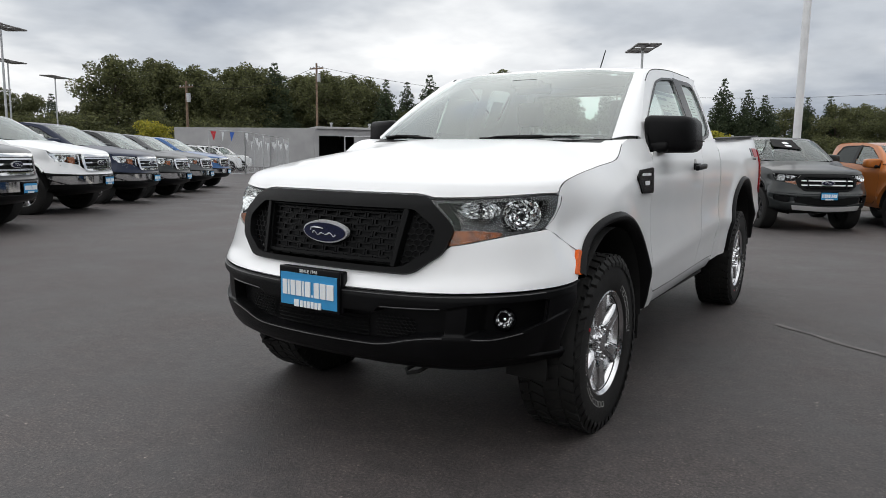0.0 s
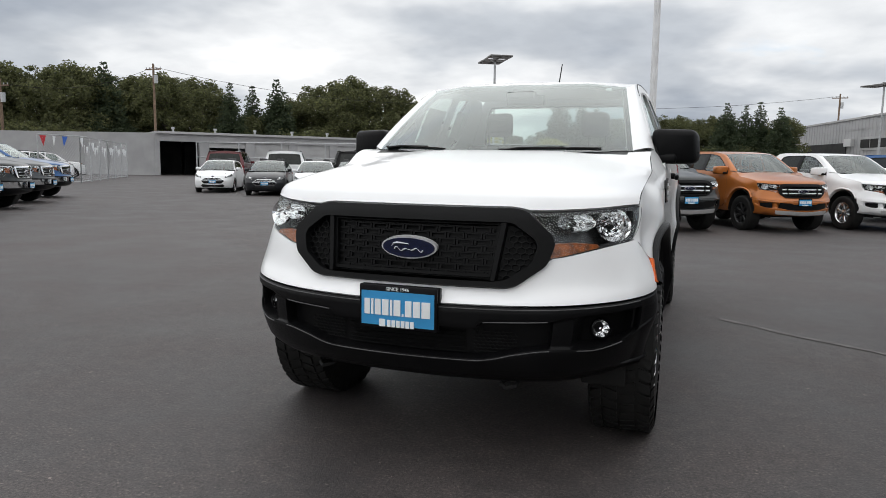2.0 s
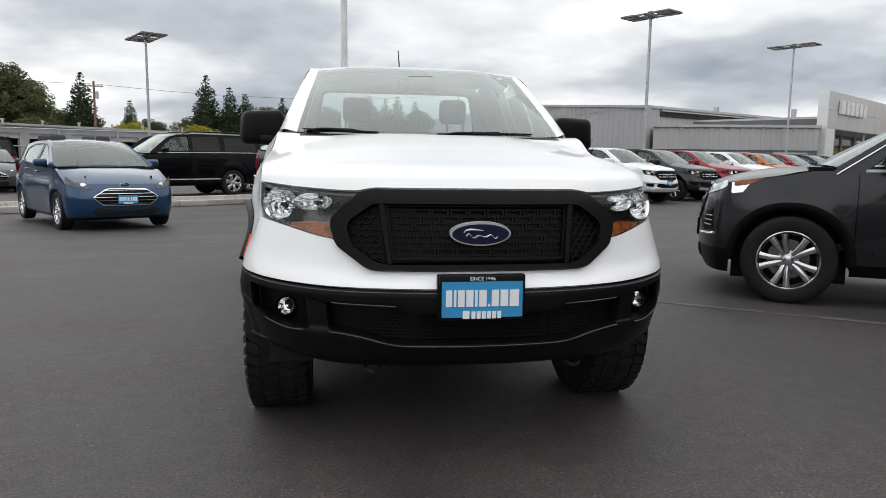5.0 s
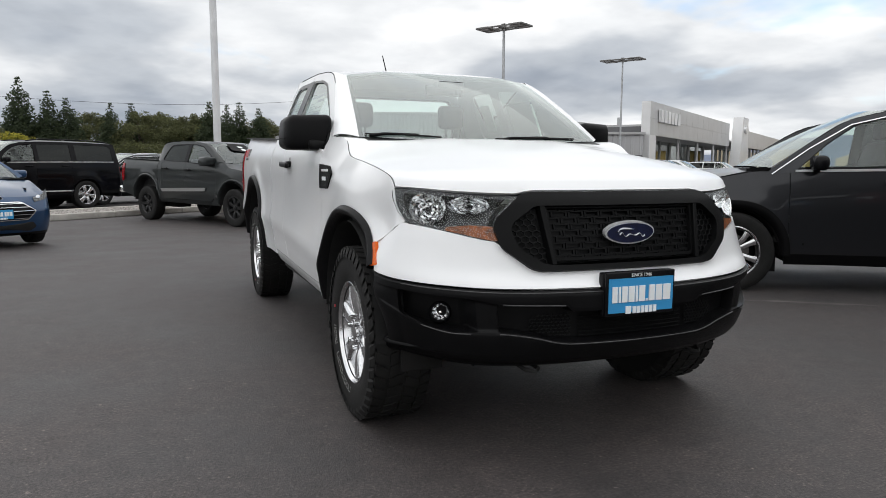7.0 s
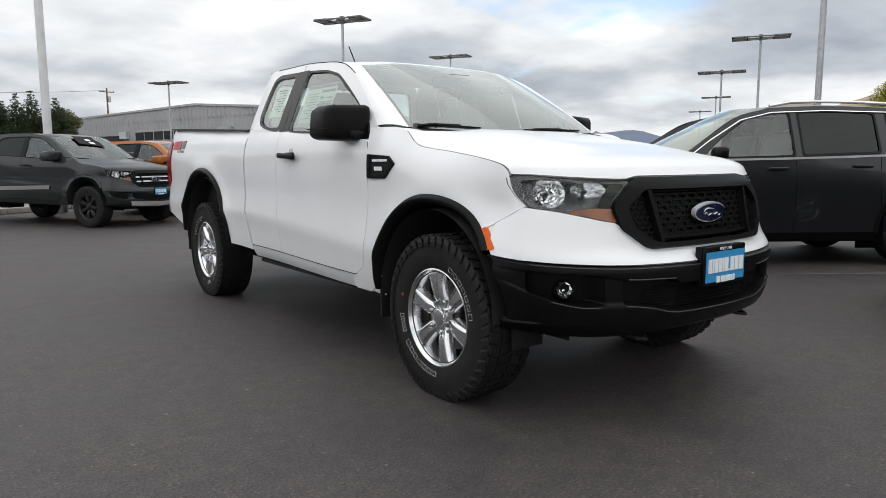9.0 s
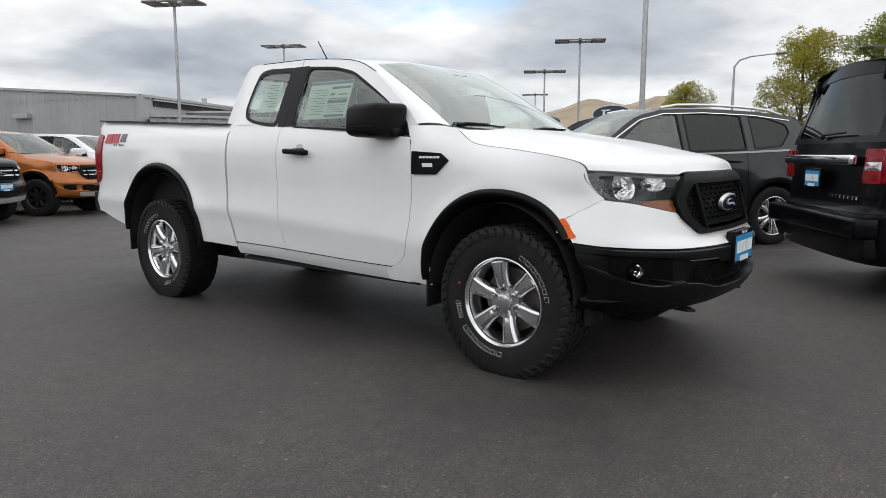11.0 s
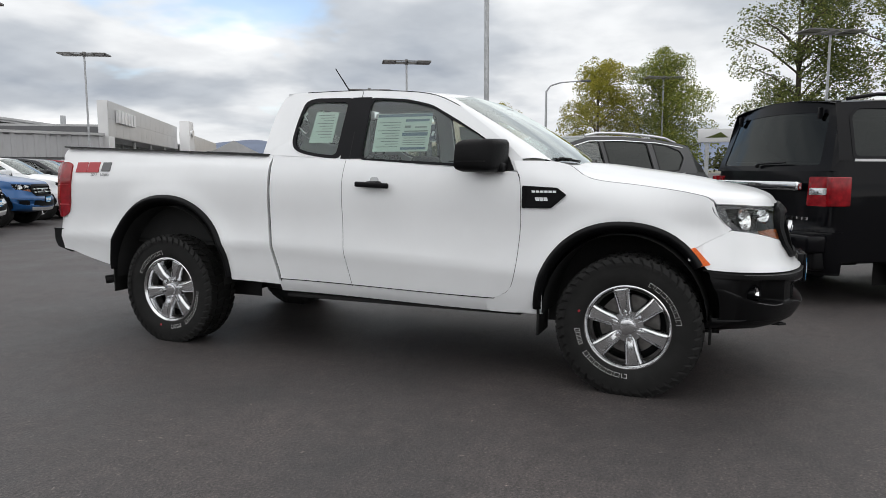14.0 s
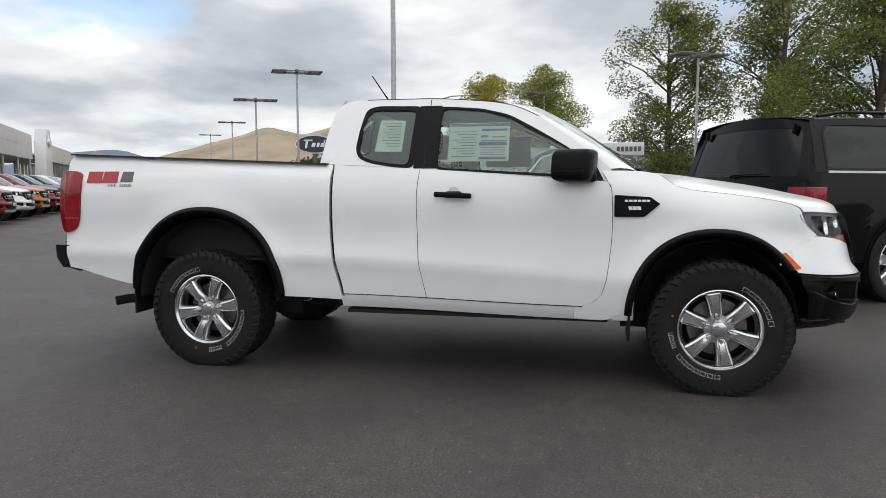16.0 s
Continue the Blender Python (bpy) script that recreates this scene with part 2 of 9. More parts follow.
MAT = {
    "asphalt": asphalt(),
    "white": paint("white_paint", (0.815, 0.825, 0.835), 0.0, 0.32, 0.62, 0.35),
    "charcoal": paint("charcoal_paint", (0.024, 0.025, 0.028), 0.45, 0.28, 0.5, 0.2),
    "greygreen": paint("grey_green_paint", (0.020, 0.0235, 0.024), 0.2, 0.34, 0.45, 0.2),
    "magnetic": paint("grey_paint", (0.085, 0.09, 0.094), 0.4, 0.34, 0.4, 0.25),
    "silver": paint("silver_paint", (0.42, 0.42, 0.42), 0.7, 0.3),
    "navy": paint("navy_paint", (0.009, 0.016, 0.040), 0.1, 0.34, 0.35, 0.15),
    "black": paint("black_paint", (0.002, 0.002, 0.003), 0.0, 0.3, 0.22, 0.06),
    "blue": paint("blue_paint", (0.006, 0.075, 0.23), 0.3, 0.3, 0.7, 0.4),
    "midblue": paint("mid_blue_paint", (0.002, 0.036, 0.105), 0.35, 0.28, 0.9, 0.4),
    "orange": paint("orange_paint", (0.40, 0.125, 0.022), 0.3, 0.3, 0.6, 0.35),
    "maroon": paint("maroon_paint", (0.09, 0.012, 0.016), 0.3, 0.3, 0.6, 0.3),
    "red": paint("red_paint", (0.22, 0.010, 0.020), 0.3, 0.3, 0.6, 0.35),
    "plastic": plain("black_textured_plastic", (0.0045, 0.0045, 0.005), 0.40, vary=0.2, grain=0.2, grain_scale=900, spec=0.13),
    # paler than the bumper plastic, to paint the highlight along its edges
    "edge": plain("plastic_edge_highlight", (0.035, 0.035, 0.037), 0.35, vary=0.5, scale=9, spec=0.5),
    "gloss_black": plain("gloss_black_plastic", (0.006, 0.006, 0.007), 0.2, vary=0.1, spec=0.14),
    "grille": plain("grille_dark_grey_plastic", (0.0048, 0.005, 0.0053), 0.45, vary=0.15, grain=0.15, grain_scale=700, spec=0.10),
    "badge_metal": plain("satin_bright_metal", (0.75, 0.76, 0.77), 0.3, 0.55, vary=0.04),
    "rubber": plain("tyre_rubber", (0.0085, 0.0083, 0.008), 0.7, vary=0.25, scale=14, grain=0.3, grain_scale=300, spec=0.3),
    "void": plain("underbody_black", (0.008, 0.008, 0.008), 0.85, vary=0.3, grain=0.3, grain_scale=60),
    "alloy": plain("silver_alloy", (0.66, 0.665, 0.675), 0.20, 1.0, vary=0.06),
    "darkalloy": plain("black_alloy", (0.02, 0.02, 0.021), 0.3, 0.4, vary=0.1),
    "chrome": plain("chrome", (0.78, 0.79, 0.80), 0.08, 1.0, vary=0.03),
    "steel": plain("cast_steel", (0.22, 0.21, 0.20), 0.5, 0.8, vary=0.25, scale=20),
    "letter": plain("raised_white_lettering", (0.62, 0.62, 0.60), 0.6, vary=0.05),
    "glass": glazing("clear_glass", (0.74, 0.82, 0.79), 1.0),
    "shield": glazing("windscreen_glass", (0.76, 0.86, 0.82), 1.35),
    "carglass": glazing("car_windscreen_glass", (0.66, 0.74, 0.71), 0.9),
    "tint": glazing("tinted_glass", (0.03, 0.034, 0.035), 0.38),
    "lens": glazing("lamp_lens", (0.95, 0.96, 0.96), 0.28),
    "amber": plain("amber_plastic", (0.24, 0.060, 0.006), 0.3, vary=0.55, scale=45, coat=0.15),
    "marker": plain("orange_marker_plastic", (0.66, 0.105, 0.003), 0.35, vary=0.15, scale=80, coat=0.1, spec=0.3),
    "lampdark": plain("smoked_lamp_housing", (0.006, 0.006, 0.0065), 0.45, 0.0, vary=0.15, scale=30, spec=0.12),
    "lamphouse": plain("grey_lamp_housing", (0.07, 0.07, 0.073), 0.25, 0.7, vary=0.1, scale=20),
    "lampmetal": plain("lamp_reflector_metal", (0.80, 0.81, 0.82), 0.14, 1.0, vary=0.06, scale=40),
    "redlens": plain("red_lens_plastic", (0.22, 0.005, 0.009), 0.18, vary=0.35, scale=14, coat=0.2, spec=0.3),
    "plate": plain("blue_plate", (0.035, 0.27, 0.55), 0.35, vary=0.04),
    "ink": plain("white_print", (0.80, 0.82, 0.83), 0.45, vary=0.02),
    "ovalblue": plain("badge_blue", (0.005, 0.009, 0.038), 0.25, vary=0.06, coat=0.3),
    "decalred": plain("decal_red", (0.36, 0.02, 0.03), 0.4, vary=0.05),
    "decalgrey": plain("decal_grey", (0.10, 0.10, 0.105), 0.4, vary=0.1),
    "paper": plain("window_sticker_paper", (0.62, 0.70, 0.64), 0.6, vary=0.03),
    "paperblue": plain("sticker_print_blue", (0.12, 0.18, 0.24), 0.6, vary=0.05),
    "paperline": plain("sticker_print_grey", (0.20, 0.24, 0.22), 0.6, vary=0.05),
    "seat": plain("grey_seat_cloth", (0.06, 0.06, 0.062), 0.9, vary=0.2, scale=18, grain=0.3, grain_scale=500),
    "dash": plain("dashboard_plastic", (0.055, 0.057, 0.058), 0.7, vary=0.15, grain=0.3, grain_scale=600),
    "lining": plain("light_headlining", (0.46, 0.47, 0.45), 0.9, vary=0.06),
    "rail": plain("bed_rail_plastic", (0.02, 0.02, 0.021), 0.6, vary=0.2, grain=0.3, grain_scale=500),
    "galv": plain("galvanised_steel", (0.42, 0.43, 0.44), 0.45, 0.5, vary=0.12, scale=8),
    "whitepole": plain("white_painted_pole", (0.66, 0.67, 0.68), 0.45, vary=0.08, scale=3),
    "lamphead": plain("dark_lamp_housing", (0.16, 0.155, 0.15), 0.5, 0.3, vary=0.15),
    "siding": ribbed("grey_ribbed_steel", (0.36, 0.36, 0.367)),
    "block": plain("grey_painted_block", (0.33, 0.33, 0.335), 0.8, vary=0.1, scale=0.5, grain=0.3, grain_scale=30),
    "darkband": plain("dark_grey_wall", (0.11, 0.11, 0.115), 0.7, vary=0.1, scale=0.4),
    "roofing": plain("light_roof_metal", (0.40, 0.40, 0.40), 0.5, vary=0.1, scale=0.6),
    "panel": plain("silver_composite_panel", (0.50, 0.50, 0.50), 0.35, 0.4, vary=0.05, scale=0.4),
    "pylon": plain("white_composite_panel", (0.68, 0.68, 0.68), 0.35, 0.1, vary=0.04, scale=0.4),
    # near-black stands in for the shade inside bays, openings and rooms behind panes
    "bay": plain("shaded_interior_black", (0.02, 0.02, 0.02), 0.9, vary=0.4, scale=0.8),
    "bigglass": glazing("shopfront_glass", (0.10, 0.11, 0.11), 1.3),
    "yellow": plain("ochre_wall", (0.42, 0.30, 0.10), 0.8, vary=0.1, scale=0.2),
    "bark": plain("bark", (0.075, 0.06, 0.048), 0.9, vary=0.35, scale=5, grain=0.6, grain_scale=40),
    "oldwood": plain("weathered_pole_wood", (0.16, 0.11, 0.075), 0.85, vary=0.25, scale=3, grain=0.4, grain_scale=60),
    "leaf_green": leaves("green_leaves", (0.075, 0.105, 0.036), (0.265, 0.280, 0.078)),
    "leaf_turn": leaves("yellow_green_leaves", (0.19, 0.20, 0.03), (0.46, 0.40, 0.06)),
    "leaf_mixed": leaves("green_turning_leaves", (0.115, 0.155, 0.04), (0.36, 0.37, 0.08)),
    "leaf_far": leaves("dark_broadleaf", (0.070, 0.080, 0.041), (0.170, 0.176, 0.074)),
    "needle": leaves("dark_needles", (0.042, 0.058, 0.034), (0.080, 0.102, 0.052)),
    "hill": plain("dry_grass_hill", (0.30, 0.24, 0.17), 0.95, vary=0.22, scale=0.012),
    # the far ridge's blue is distance haze put into its base colour
    "farhill": plain("haze_blue_distant_hill", (0.13, 0.16, 0.23), 0.95, vary=0.15, scale=0.004),
    "concrete": plain("pale_concrete_kerb", (0.42, 0.40, 0.37), 0.85, vary=0.15, scale=4, grain=0.4, grain_scale=120),
    "gravel": plain("pale_gravel", (0.30, 0.28, 0.26), 0.9, vary=0.45, scale=28, grain=0.9, grain_scale=45),
    "flagred": plain("red_pennant", (0.55, 0.03, 0.04), 0.6, vary=0.05),
    "flagblue": plain("blue_pennant", (0.04, 0.13, 0.5), 0.6, vary=0.05),
    "crack": plain("old_seam_filler", (0.112, 0.103, 0.099), 0.7, vary=0.3, scale=6),
}


# ---- building kit ----
def curve(*pts):
    """A smooth curve through points (t, value), flat past its ends."""
    t, v = np.array([p[0] for p in pts], float), np.array([p[1] for p in pts], float)
    d = np.diff(v) / np.diff(t)
    m = np.empty_like(v)
    m[0], m[-1] = d[0], d[-1]
    m[1:-1] = np.where(d[:-1] * d[1:] > 0, 2 * d[:-1] * d[1:] / np.where(d[:-1] + d[1:] == 0, 1, d[:-1] + d[1:]), 0)

    def f(x):
        if x <= t[0]:
            return float(v[0])
        if x >= t[-1]:
            return float(v[-1])
        i = int(np.searchsorted(t, x)) - 1
        h = t[i + 1] - t[i]
        s = (x - t[i]) / h
        return float(v[i] * (1 + 2 * s) * (1 - s) ** 2 + m[i] * h * s * (1 - s) ** 2 + v[i + 1] * s * s * (3 - 2 * s) - m[i + 1] * h * s * s * (1 - s))
    return f


def soft(e0, e1, x):
    s = min(1.0, max(0.0, (x - e0) / (e1 - e0)))
    return s * s * (3 - 2 * s)


def part(name, bm, mat, parent=None, label="", smooth=40, thick=0.0, bevel=0.0):
    me = bpy.data.meshes.new(name)
    bm.to_mesh(me)
    bm.free()
    return part_of(name, me, mat, parent, label, smooth, thick, bevel)


def thicken(me, thick):
    """Gives an open surface a back and a rim, thick metres behind it."""
    bm = bmesh.new()
    bm.from_mesh(me)
    bm.normal_update()
    front = list(bm.faces)
    back = {v: bm.verts.new(v.co - v.normal * thick) for v in list(bm.verts)}
    rim = [e for e in bm.edges if len(e.link_faces) == 1]
    for f in front:
        bm.faces.new([back[v] for v in reversed(f.verts)])
    for e in rim:
        lp = e.link_loops[0]
        p, q = lp.vert, lp.link_loop_next.vert
        bm.faces.new((q, p, back[p], back[q]))
    bm.to_mesh(me)
    bm.free()


def part_of(name, me, mat, parent=None, label="", smooth=40, thick=0.0, bevel=0.0):
    if not me.materials:
        me.materials.append(MAT[mat] if isinstance(mat, str) else mat)
    if thick:
        thicken(me, thick)
    if smooth:
        me.polygons.foreach_set("use_smooth", [True] * len(me.polygons))
        me.set_sharp_from_angle(angle=radians(smooth))
    ob = new(name, me)
    ob.parent = parent
    if label:
        ob["label"] = label
    if bevel:
        b = ob.modifiers.new("edge", "BEVEL")
        b.width, b.segments, b.limit_method, b.angle_limit = bevel, 2, "ANGLE", radians(50)
    return ob


def mesh_of(name, verts, faces):
    me = bpy.data.meshes.new(name)
    me.from_pydata([tuple(v) for v in verts], [], faces)
    me.update()
    return me


def sheet(fn, nu, nv, out=None):
    """A grid of fn(u, v), u and v from 0 to 1; out: a way that its faces should look."""
    bm = bmesh.new()
    vs = [[bm.verts.new(fn(i / nu, j / nv)) for j in range(nv + 1)] for i in range(nu + 1)]
    for i in range(nu):
        for j in range(nv):
            q = (vs[i][j], vs[i + 1][j], vs[i + 1][j + 1], vs[i][j + 1])
            if len({tuple(round(c, 6) for c in k.co) for k in q}) > 2:
                bm.faces.new(q)
    bmesh.ops.remove_doubles(bm, verts=bm.verts, dist=1e-6)
    bm.normal_update()
    if out is not None and bm.faces:
        tot = sum((f.normal * f.calc_area() for f in bm.faces), Vector())
        if tot.dot(Vector(out)) < 0:
            bmesh.ops.reverse_faces(bm, faces=bm.faces)
    return bm


def box(bm, x0, x1, y0, y1, z0, z1, m=None, r=0.0):
    g = bmesh.ops.create_cube(bm, size=1)
    mm = Matrix.Translation(((x0 + x1) / 2, (y0 + y1) / 2, (z0 + z1) / 2)) @ Matrix.Diagonal((abs(x1 - x0), abs(y1 - y0), abs(z1 - z0), 1))
    bmesh.ops.transform(bm, matrix=mm, verts=g["verts"])
    vs = g["verts"]
    if r:
        es = list({e for v in vs for e in v.link_edges})
        b = bmesh.ops.bevel(bm, geom=es, offset=r, segments=3, profile=0.5, affect="EDGES", clamp_overlap=True)
        vs = list({v for f in b["faces"] for v in f.verts} | {v for v in vs if v.is_valid})
    if m is not None:
        bmesh.ops.transform(bm, matrix=m, verts=vs)
    return bm


def boxes(*items, r=0.0):
    bm = bmesh.new()
    for k in items:
        one = bmesh.new()
        box(one, *k, r=r)
        merge(bm, one)
    return bm


def merge(bm, other, m=None):
    me = bpy.data.meshes.new("join")
    if m is not None:
        bmesh.ops.transform(other, matrix=m, verts=other.verts)
    other.to_mesh(me)
    other.free()
    bm.from_mesh(me)
    bpy.data.meshes.remove(me)
    return bm


def tube(points, radius, n=10, cap=True):
    """A round bar along points; radius: one number, or one for each point."""
    bm = bmesh.new()
    pts = [Vector(p) for p in points]
    rad = radius if isinstance(radius, (list, tuple)) else [radius] * len(pts)
    rings = []
    for i, p in enumerate(pts):
        d = (pts[min(i + 1, len(pts) - 1)] - pts[max(i - 1, 0)]).normalized()
        a = d.orthogonal().normalized() if i == 0 else (rings[-1][1] - d * rings[-1][1].dot(d)).normalized()
        b = d.cross(a)
        rings.append(([bm.verts.new(p + rad[i] * (a * math.cos(k * math.tau / n) + b * math.sin(k * math.tau / n))) for k in range(n)], a))
    for (r0, _), (r1, _) in zip(rings, rings[1:]):
        for k in range(n):
            bm.faces.new((r0[k], r0[(k + 1) % n], r1[(k + 1) % n], r1[k]))
    if cap:
        bm.faces.new(rings[0][0][::-1])
        bm.faces.new(rings[-1][0])
    return bm


def lathe(profile, n=48, axis="x"):
    """Turns (radius, along) pairs round the x axis."""
    bm = bmesh.new()
    rows = [[bm.verts.new((a, r * math.cos(k * math.tau / n), r * math.sin(k * math.tau / n))) for k in range(n)] for r, a in profile]
    for r0, r1 in zip(rows, rows[1:]):
        for k in range(n):
            bm.faces.new((r0[k], r0[(k + 1) % n], r1[(k + 1) % n], r1[k]))
    bmesh.ops.remove_doubles(bm, verts=bm.verts, dist=1e-6)
    bmesh.ops.recalc_face_normals(bm, faces=bm.faces)
    return bm


def slab(outline, fn, depth, back=None):
    """A plate with the outline [(a, b)], mapped by fn(a, b, d): d = 0 at its face, depth behind it."""
    bm = bmesh.new()
    f = [bm.verts.new(fn(a, b, 0)) for a, b in outline]
    k = [bm.verts.new(fn(a, b, depth)) for a, b in outline]
    face = bm.faces.new(f)
    for i in range(len(f)):
        j = (i + 1) % len(f)
        bm.faces.new((f[i], f[j], k[j], k[i]))
    bm.faces.new(k[::-1])
    bmesh.ops.triangulate(bm, faces=[q for q in bm.faces if len(q.verts) > 4])
    bmesh.ops.recalc_face_normals(bm, faces=bm.faces)
    return bm


def rounded(poly, r, n=4):
    """The polygon with its corners rounded off."""
    out = []
    for i, p in enumerate(poly):
        a, b = Vector(poly[i - 1]) - Vector(p), Vector(poly[(i + 1) % len(poly)]) - Vector(p)
        k = min(r, a.length * 0.45, b.length * 0.45)
        s, e = Vector(p) + a.normalized() * k, Vector(p) + b.normalized() * k
        for j in range(n + 1):
            t = j / n
            q = s * (1 - t) ** 2 + Vector(p) * 2 * t * (1 - t) + e * t * t
            out.append((q.x, q.y))
    return out


def cast(poly, c, ang):
    """Where the ray from c at ang leaves the polygon."""
    d, best = (math.cos(ang), math.sin(ang)), None
    for (ax, ay), (bx, by) in zip(poly, poly[1:] + poly[:1]):
        ex, ey = bx - ax, by - ay
        den = d[0] * ey - d[1] * ex
        if abs(den) < 1e-12:
            continue
        t = ((ax - c[0]) * ey - (ay - c[1]) * ex) / den
        s = ((ax - c[0]) * d[1] - (ay - c[1]) * d[0]) / den
        if t > 0 and -1e-9 <= s <= 1 + 1e-9 and (best is None or t > best):
            best = t
    return (c[0] + d[0] * best, c[1] + d[1] * best)


def angles_of(c, *polys, extra=48):
    a = [math.atan2(y - c[1], x - c[0]) for p in polys for x, y in p] + [k * math.tau / extra - math.pi for k in range(extra)]
    a.sort()
    return [x for i, x in enumerate(a) if i == 0 or x - a[i - 1] > 1e-4]


def ring(outer, inner, fn, n=2, out=None, extra=48):
    """The surface between two outlines, both seen whole from the middle of the inner one."""
    c = (sum(p[0] for p in inner) / len(inner), sum(p[1] for p in inner) / len(inner))
    A = angles_of(c, outer, inner, extra=extra)
    bm = bmesh.new()
    rows = []
    for a in A:
        o, i = cast(outer, c, a), cast(inner, c, a)
        rows.append([bm.verts.new(fn(o[0] + (i[0] - o[0]) * k / n, o[1] + (i[1] - o[1]) * k / n)) for k in range(n + 1)])
    for r0, r1 in zip(rows, rows[1:] + rows[:1]):
        for k in range(n):
            bm.faces.new((r0[k], r1[k], r1[k + 1], r0[k + 1]))
    bmesh.ops.remove_doubles(bm, verts=bm.verts, dist=1e-5)
    bm.normal_update()
    if out is not None:
        tot = sum((f.normal * f.calc_area() for f in bm.faces), Vector())
        if tot.dot(Vector(out)) < 0:
            bmesh.ops.reverse_faces(bm, faces=bm.faces)
    return bm


def pane(outline, fn, out=None, rings=4):
    """A curved pane that fills the outline."""
    c = (sum(p[0] for p in outline) / len(outline), sum(p[1] for p in outline) / len(outline))
    bm = bmesh.new()
    mid = bm.verts.new(fn(*c))
    rows = [[bm.verts.new(fn(c[0] + (x - c[0]) * k / rings, c[1] + (y - c[1]) * k / rings)) for x, y in outline] for k in range(1, rings + 1)]
    n = len(outline)
    for i in range(n):
        bm.faces.new((mid, rows[0][i], rows[0][(i + 1) % n]))
        for r0, r1 in zip(rows, rows[1:]):
            bm.faces.new((r0[i], r1[i], r1[(i + 1) % n], r0[(i + 1) % n]))
    bm.normal_update()
    if out is not None:
        tot = sum((f.normal * f.calc_area() for f in bm.faces), Vector())
        if tot.dot(Vector(out)) < 0:
            bmesh.ops.reverse_faces(bm, faces=bm.faces)
    return bm


def text_mesh(body, size, depth=0.001):
    cu = bpy.data.curves.new("text", "FONT")
    cu.body, cu.size, cu.extrude, cu.align_x, cu.align_y = body, size, depth, "CENTER", "CENTER"
    cu.resolution_u = 2
    ob = bpy.data.objects.new("text", cu)
    me = bpy.data.meshes.new_from_object(ob)
    bpy.data.objects.remove(ob)
    bpy.data.curves.remove(cu)
    return me


def ground_z(x, y):
    """The lot falls gently away behind the truck."""
    return -0.14 * soft(4.0, 12.0, y)


# ---- wheels ----
WHEELS = {}


def tyre_mesh(R, wd, rim, letters, blocks):
    h = wd / 2
    prof = [(rim - 0.012, -h * 0.78), (rim + 0.012, -h * 0.9), (rim + (R - rim) * 0.45, -h * 1.0), (R - 0.028, -h * 0.97), (R - 0.006, -h * 0.84), (R, -h * 0.5), (R, h * 0.5),
            (R - 0.006, h * 0.84), (R - 0.028, h * 0.97), (R - 0.045, h * 0.985), (rim + (R - rim) * 0.45, h * 1.0), (rim + 0.022, h * 0.94), (rim + 0.012, h * 0.9), (rim - 0.012, h * 0.78)]
    bm = lathe(prof, 64)
    me = bpy.data.meshes.new("tyre")
    bm.to_mesh(me)
    bm.free()
    return me


def tread_mesh(R, wd):
    """Rows of blocks round the tyre, with lugs that reach over the shoulder."""
    V, F = [], []
    n = 44
    for row, (x0, x1, r0, r1, shift) in enumerate([(-0.46, -0.30, 0, 0, 0.0), (-0.26, -0.05, 0, 0, 0.5), (-0.01, 0.22, 0, 0, 0.2), (0.27, 0.46, 0, 0, 0.7), (0.47, 0.52, -0.008, -0.034, 0.7), (-0.52, -0.47, -0.034, -0.008, 0.0)]):
        for k in range(n):
            a0 = (k + shift) * math.tau / n
            a1 = a0 + math.tau / n * (0.72 if row % 2 else 0.66)
            skew = 0.05 * (1 if row in (1, 3) else -1)
            i = len(V)
            for rr in (-0.012, 0.007):
                for x, dr, sk in ((x0, r0, 0), (x1, r1, skew)):
                    for a in (a0 + sk, a1 + sk):
                        r = R + rr + dr
                        V.append((x * wd, r * math.cos(a), r * math.sin(a)))
            F += [tuple(i + q for q in f) for f in ((4, 5, 7, 6), (0, 1, 5, 4), (2, 6, 7, 3), (0, 4, 6, 2), (1, 3, 7, 5))]
    me = mesh_of("tread", V, F)
    bm = bmesh.new()
    bm.from_mesh(me)
    bmesh.ops.recalc_face_normals(bm, faces=bm.faces)
    bm.to_mesh(me)
    bm.free()
    return me


def letter_mesh(rim, R, x, start, count):
    """White raised marks on the sidewall: an arc of plain outlined bars."""
    V, F = [], []
    r0, r1 = rim + (R - rim) * 0.20, rim + (R - rim) * 0.37
    seat = lambda r: x - 0.0075 + 0.0080 * min(1.0, (r - rim - 0.022) / (0.45 * (R - rim) - 0.022))
    pen = radians(0.42)
    for k in range(count):
        a0 = radians(start + k * 8.6 if count > 4 else start + k * 5.2)
        a1 = a0 + radians(6.2 if count > 4 else 3.6)
        tall = r1 - (0.004 if k else 0.0)
        for ra, rb, aa, ab in ((r0, tall, a0, a0 + pen), (r0, tall, a1 - pen, a1), (tall - 0.0022, tall, a0, a1), (r0, r0 + 0.0022, a0 if k % 3 else (a0 + a1) / 2, a1)):
            i = len(V)
            V += [(seat(r), r * math.cos(a), r * math.sin(a)) for r in (ra, rb) for a in (aa, ab)]
            F.append((i, i + 1, i + 3, i + 2))
    return mesh_of("lettering", V, F)


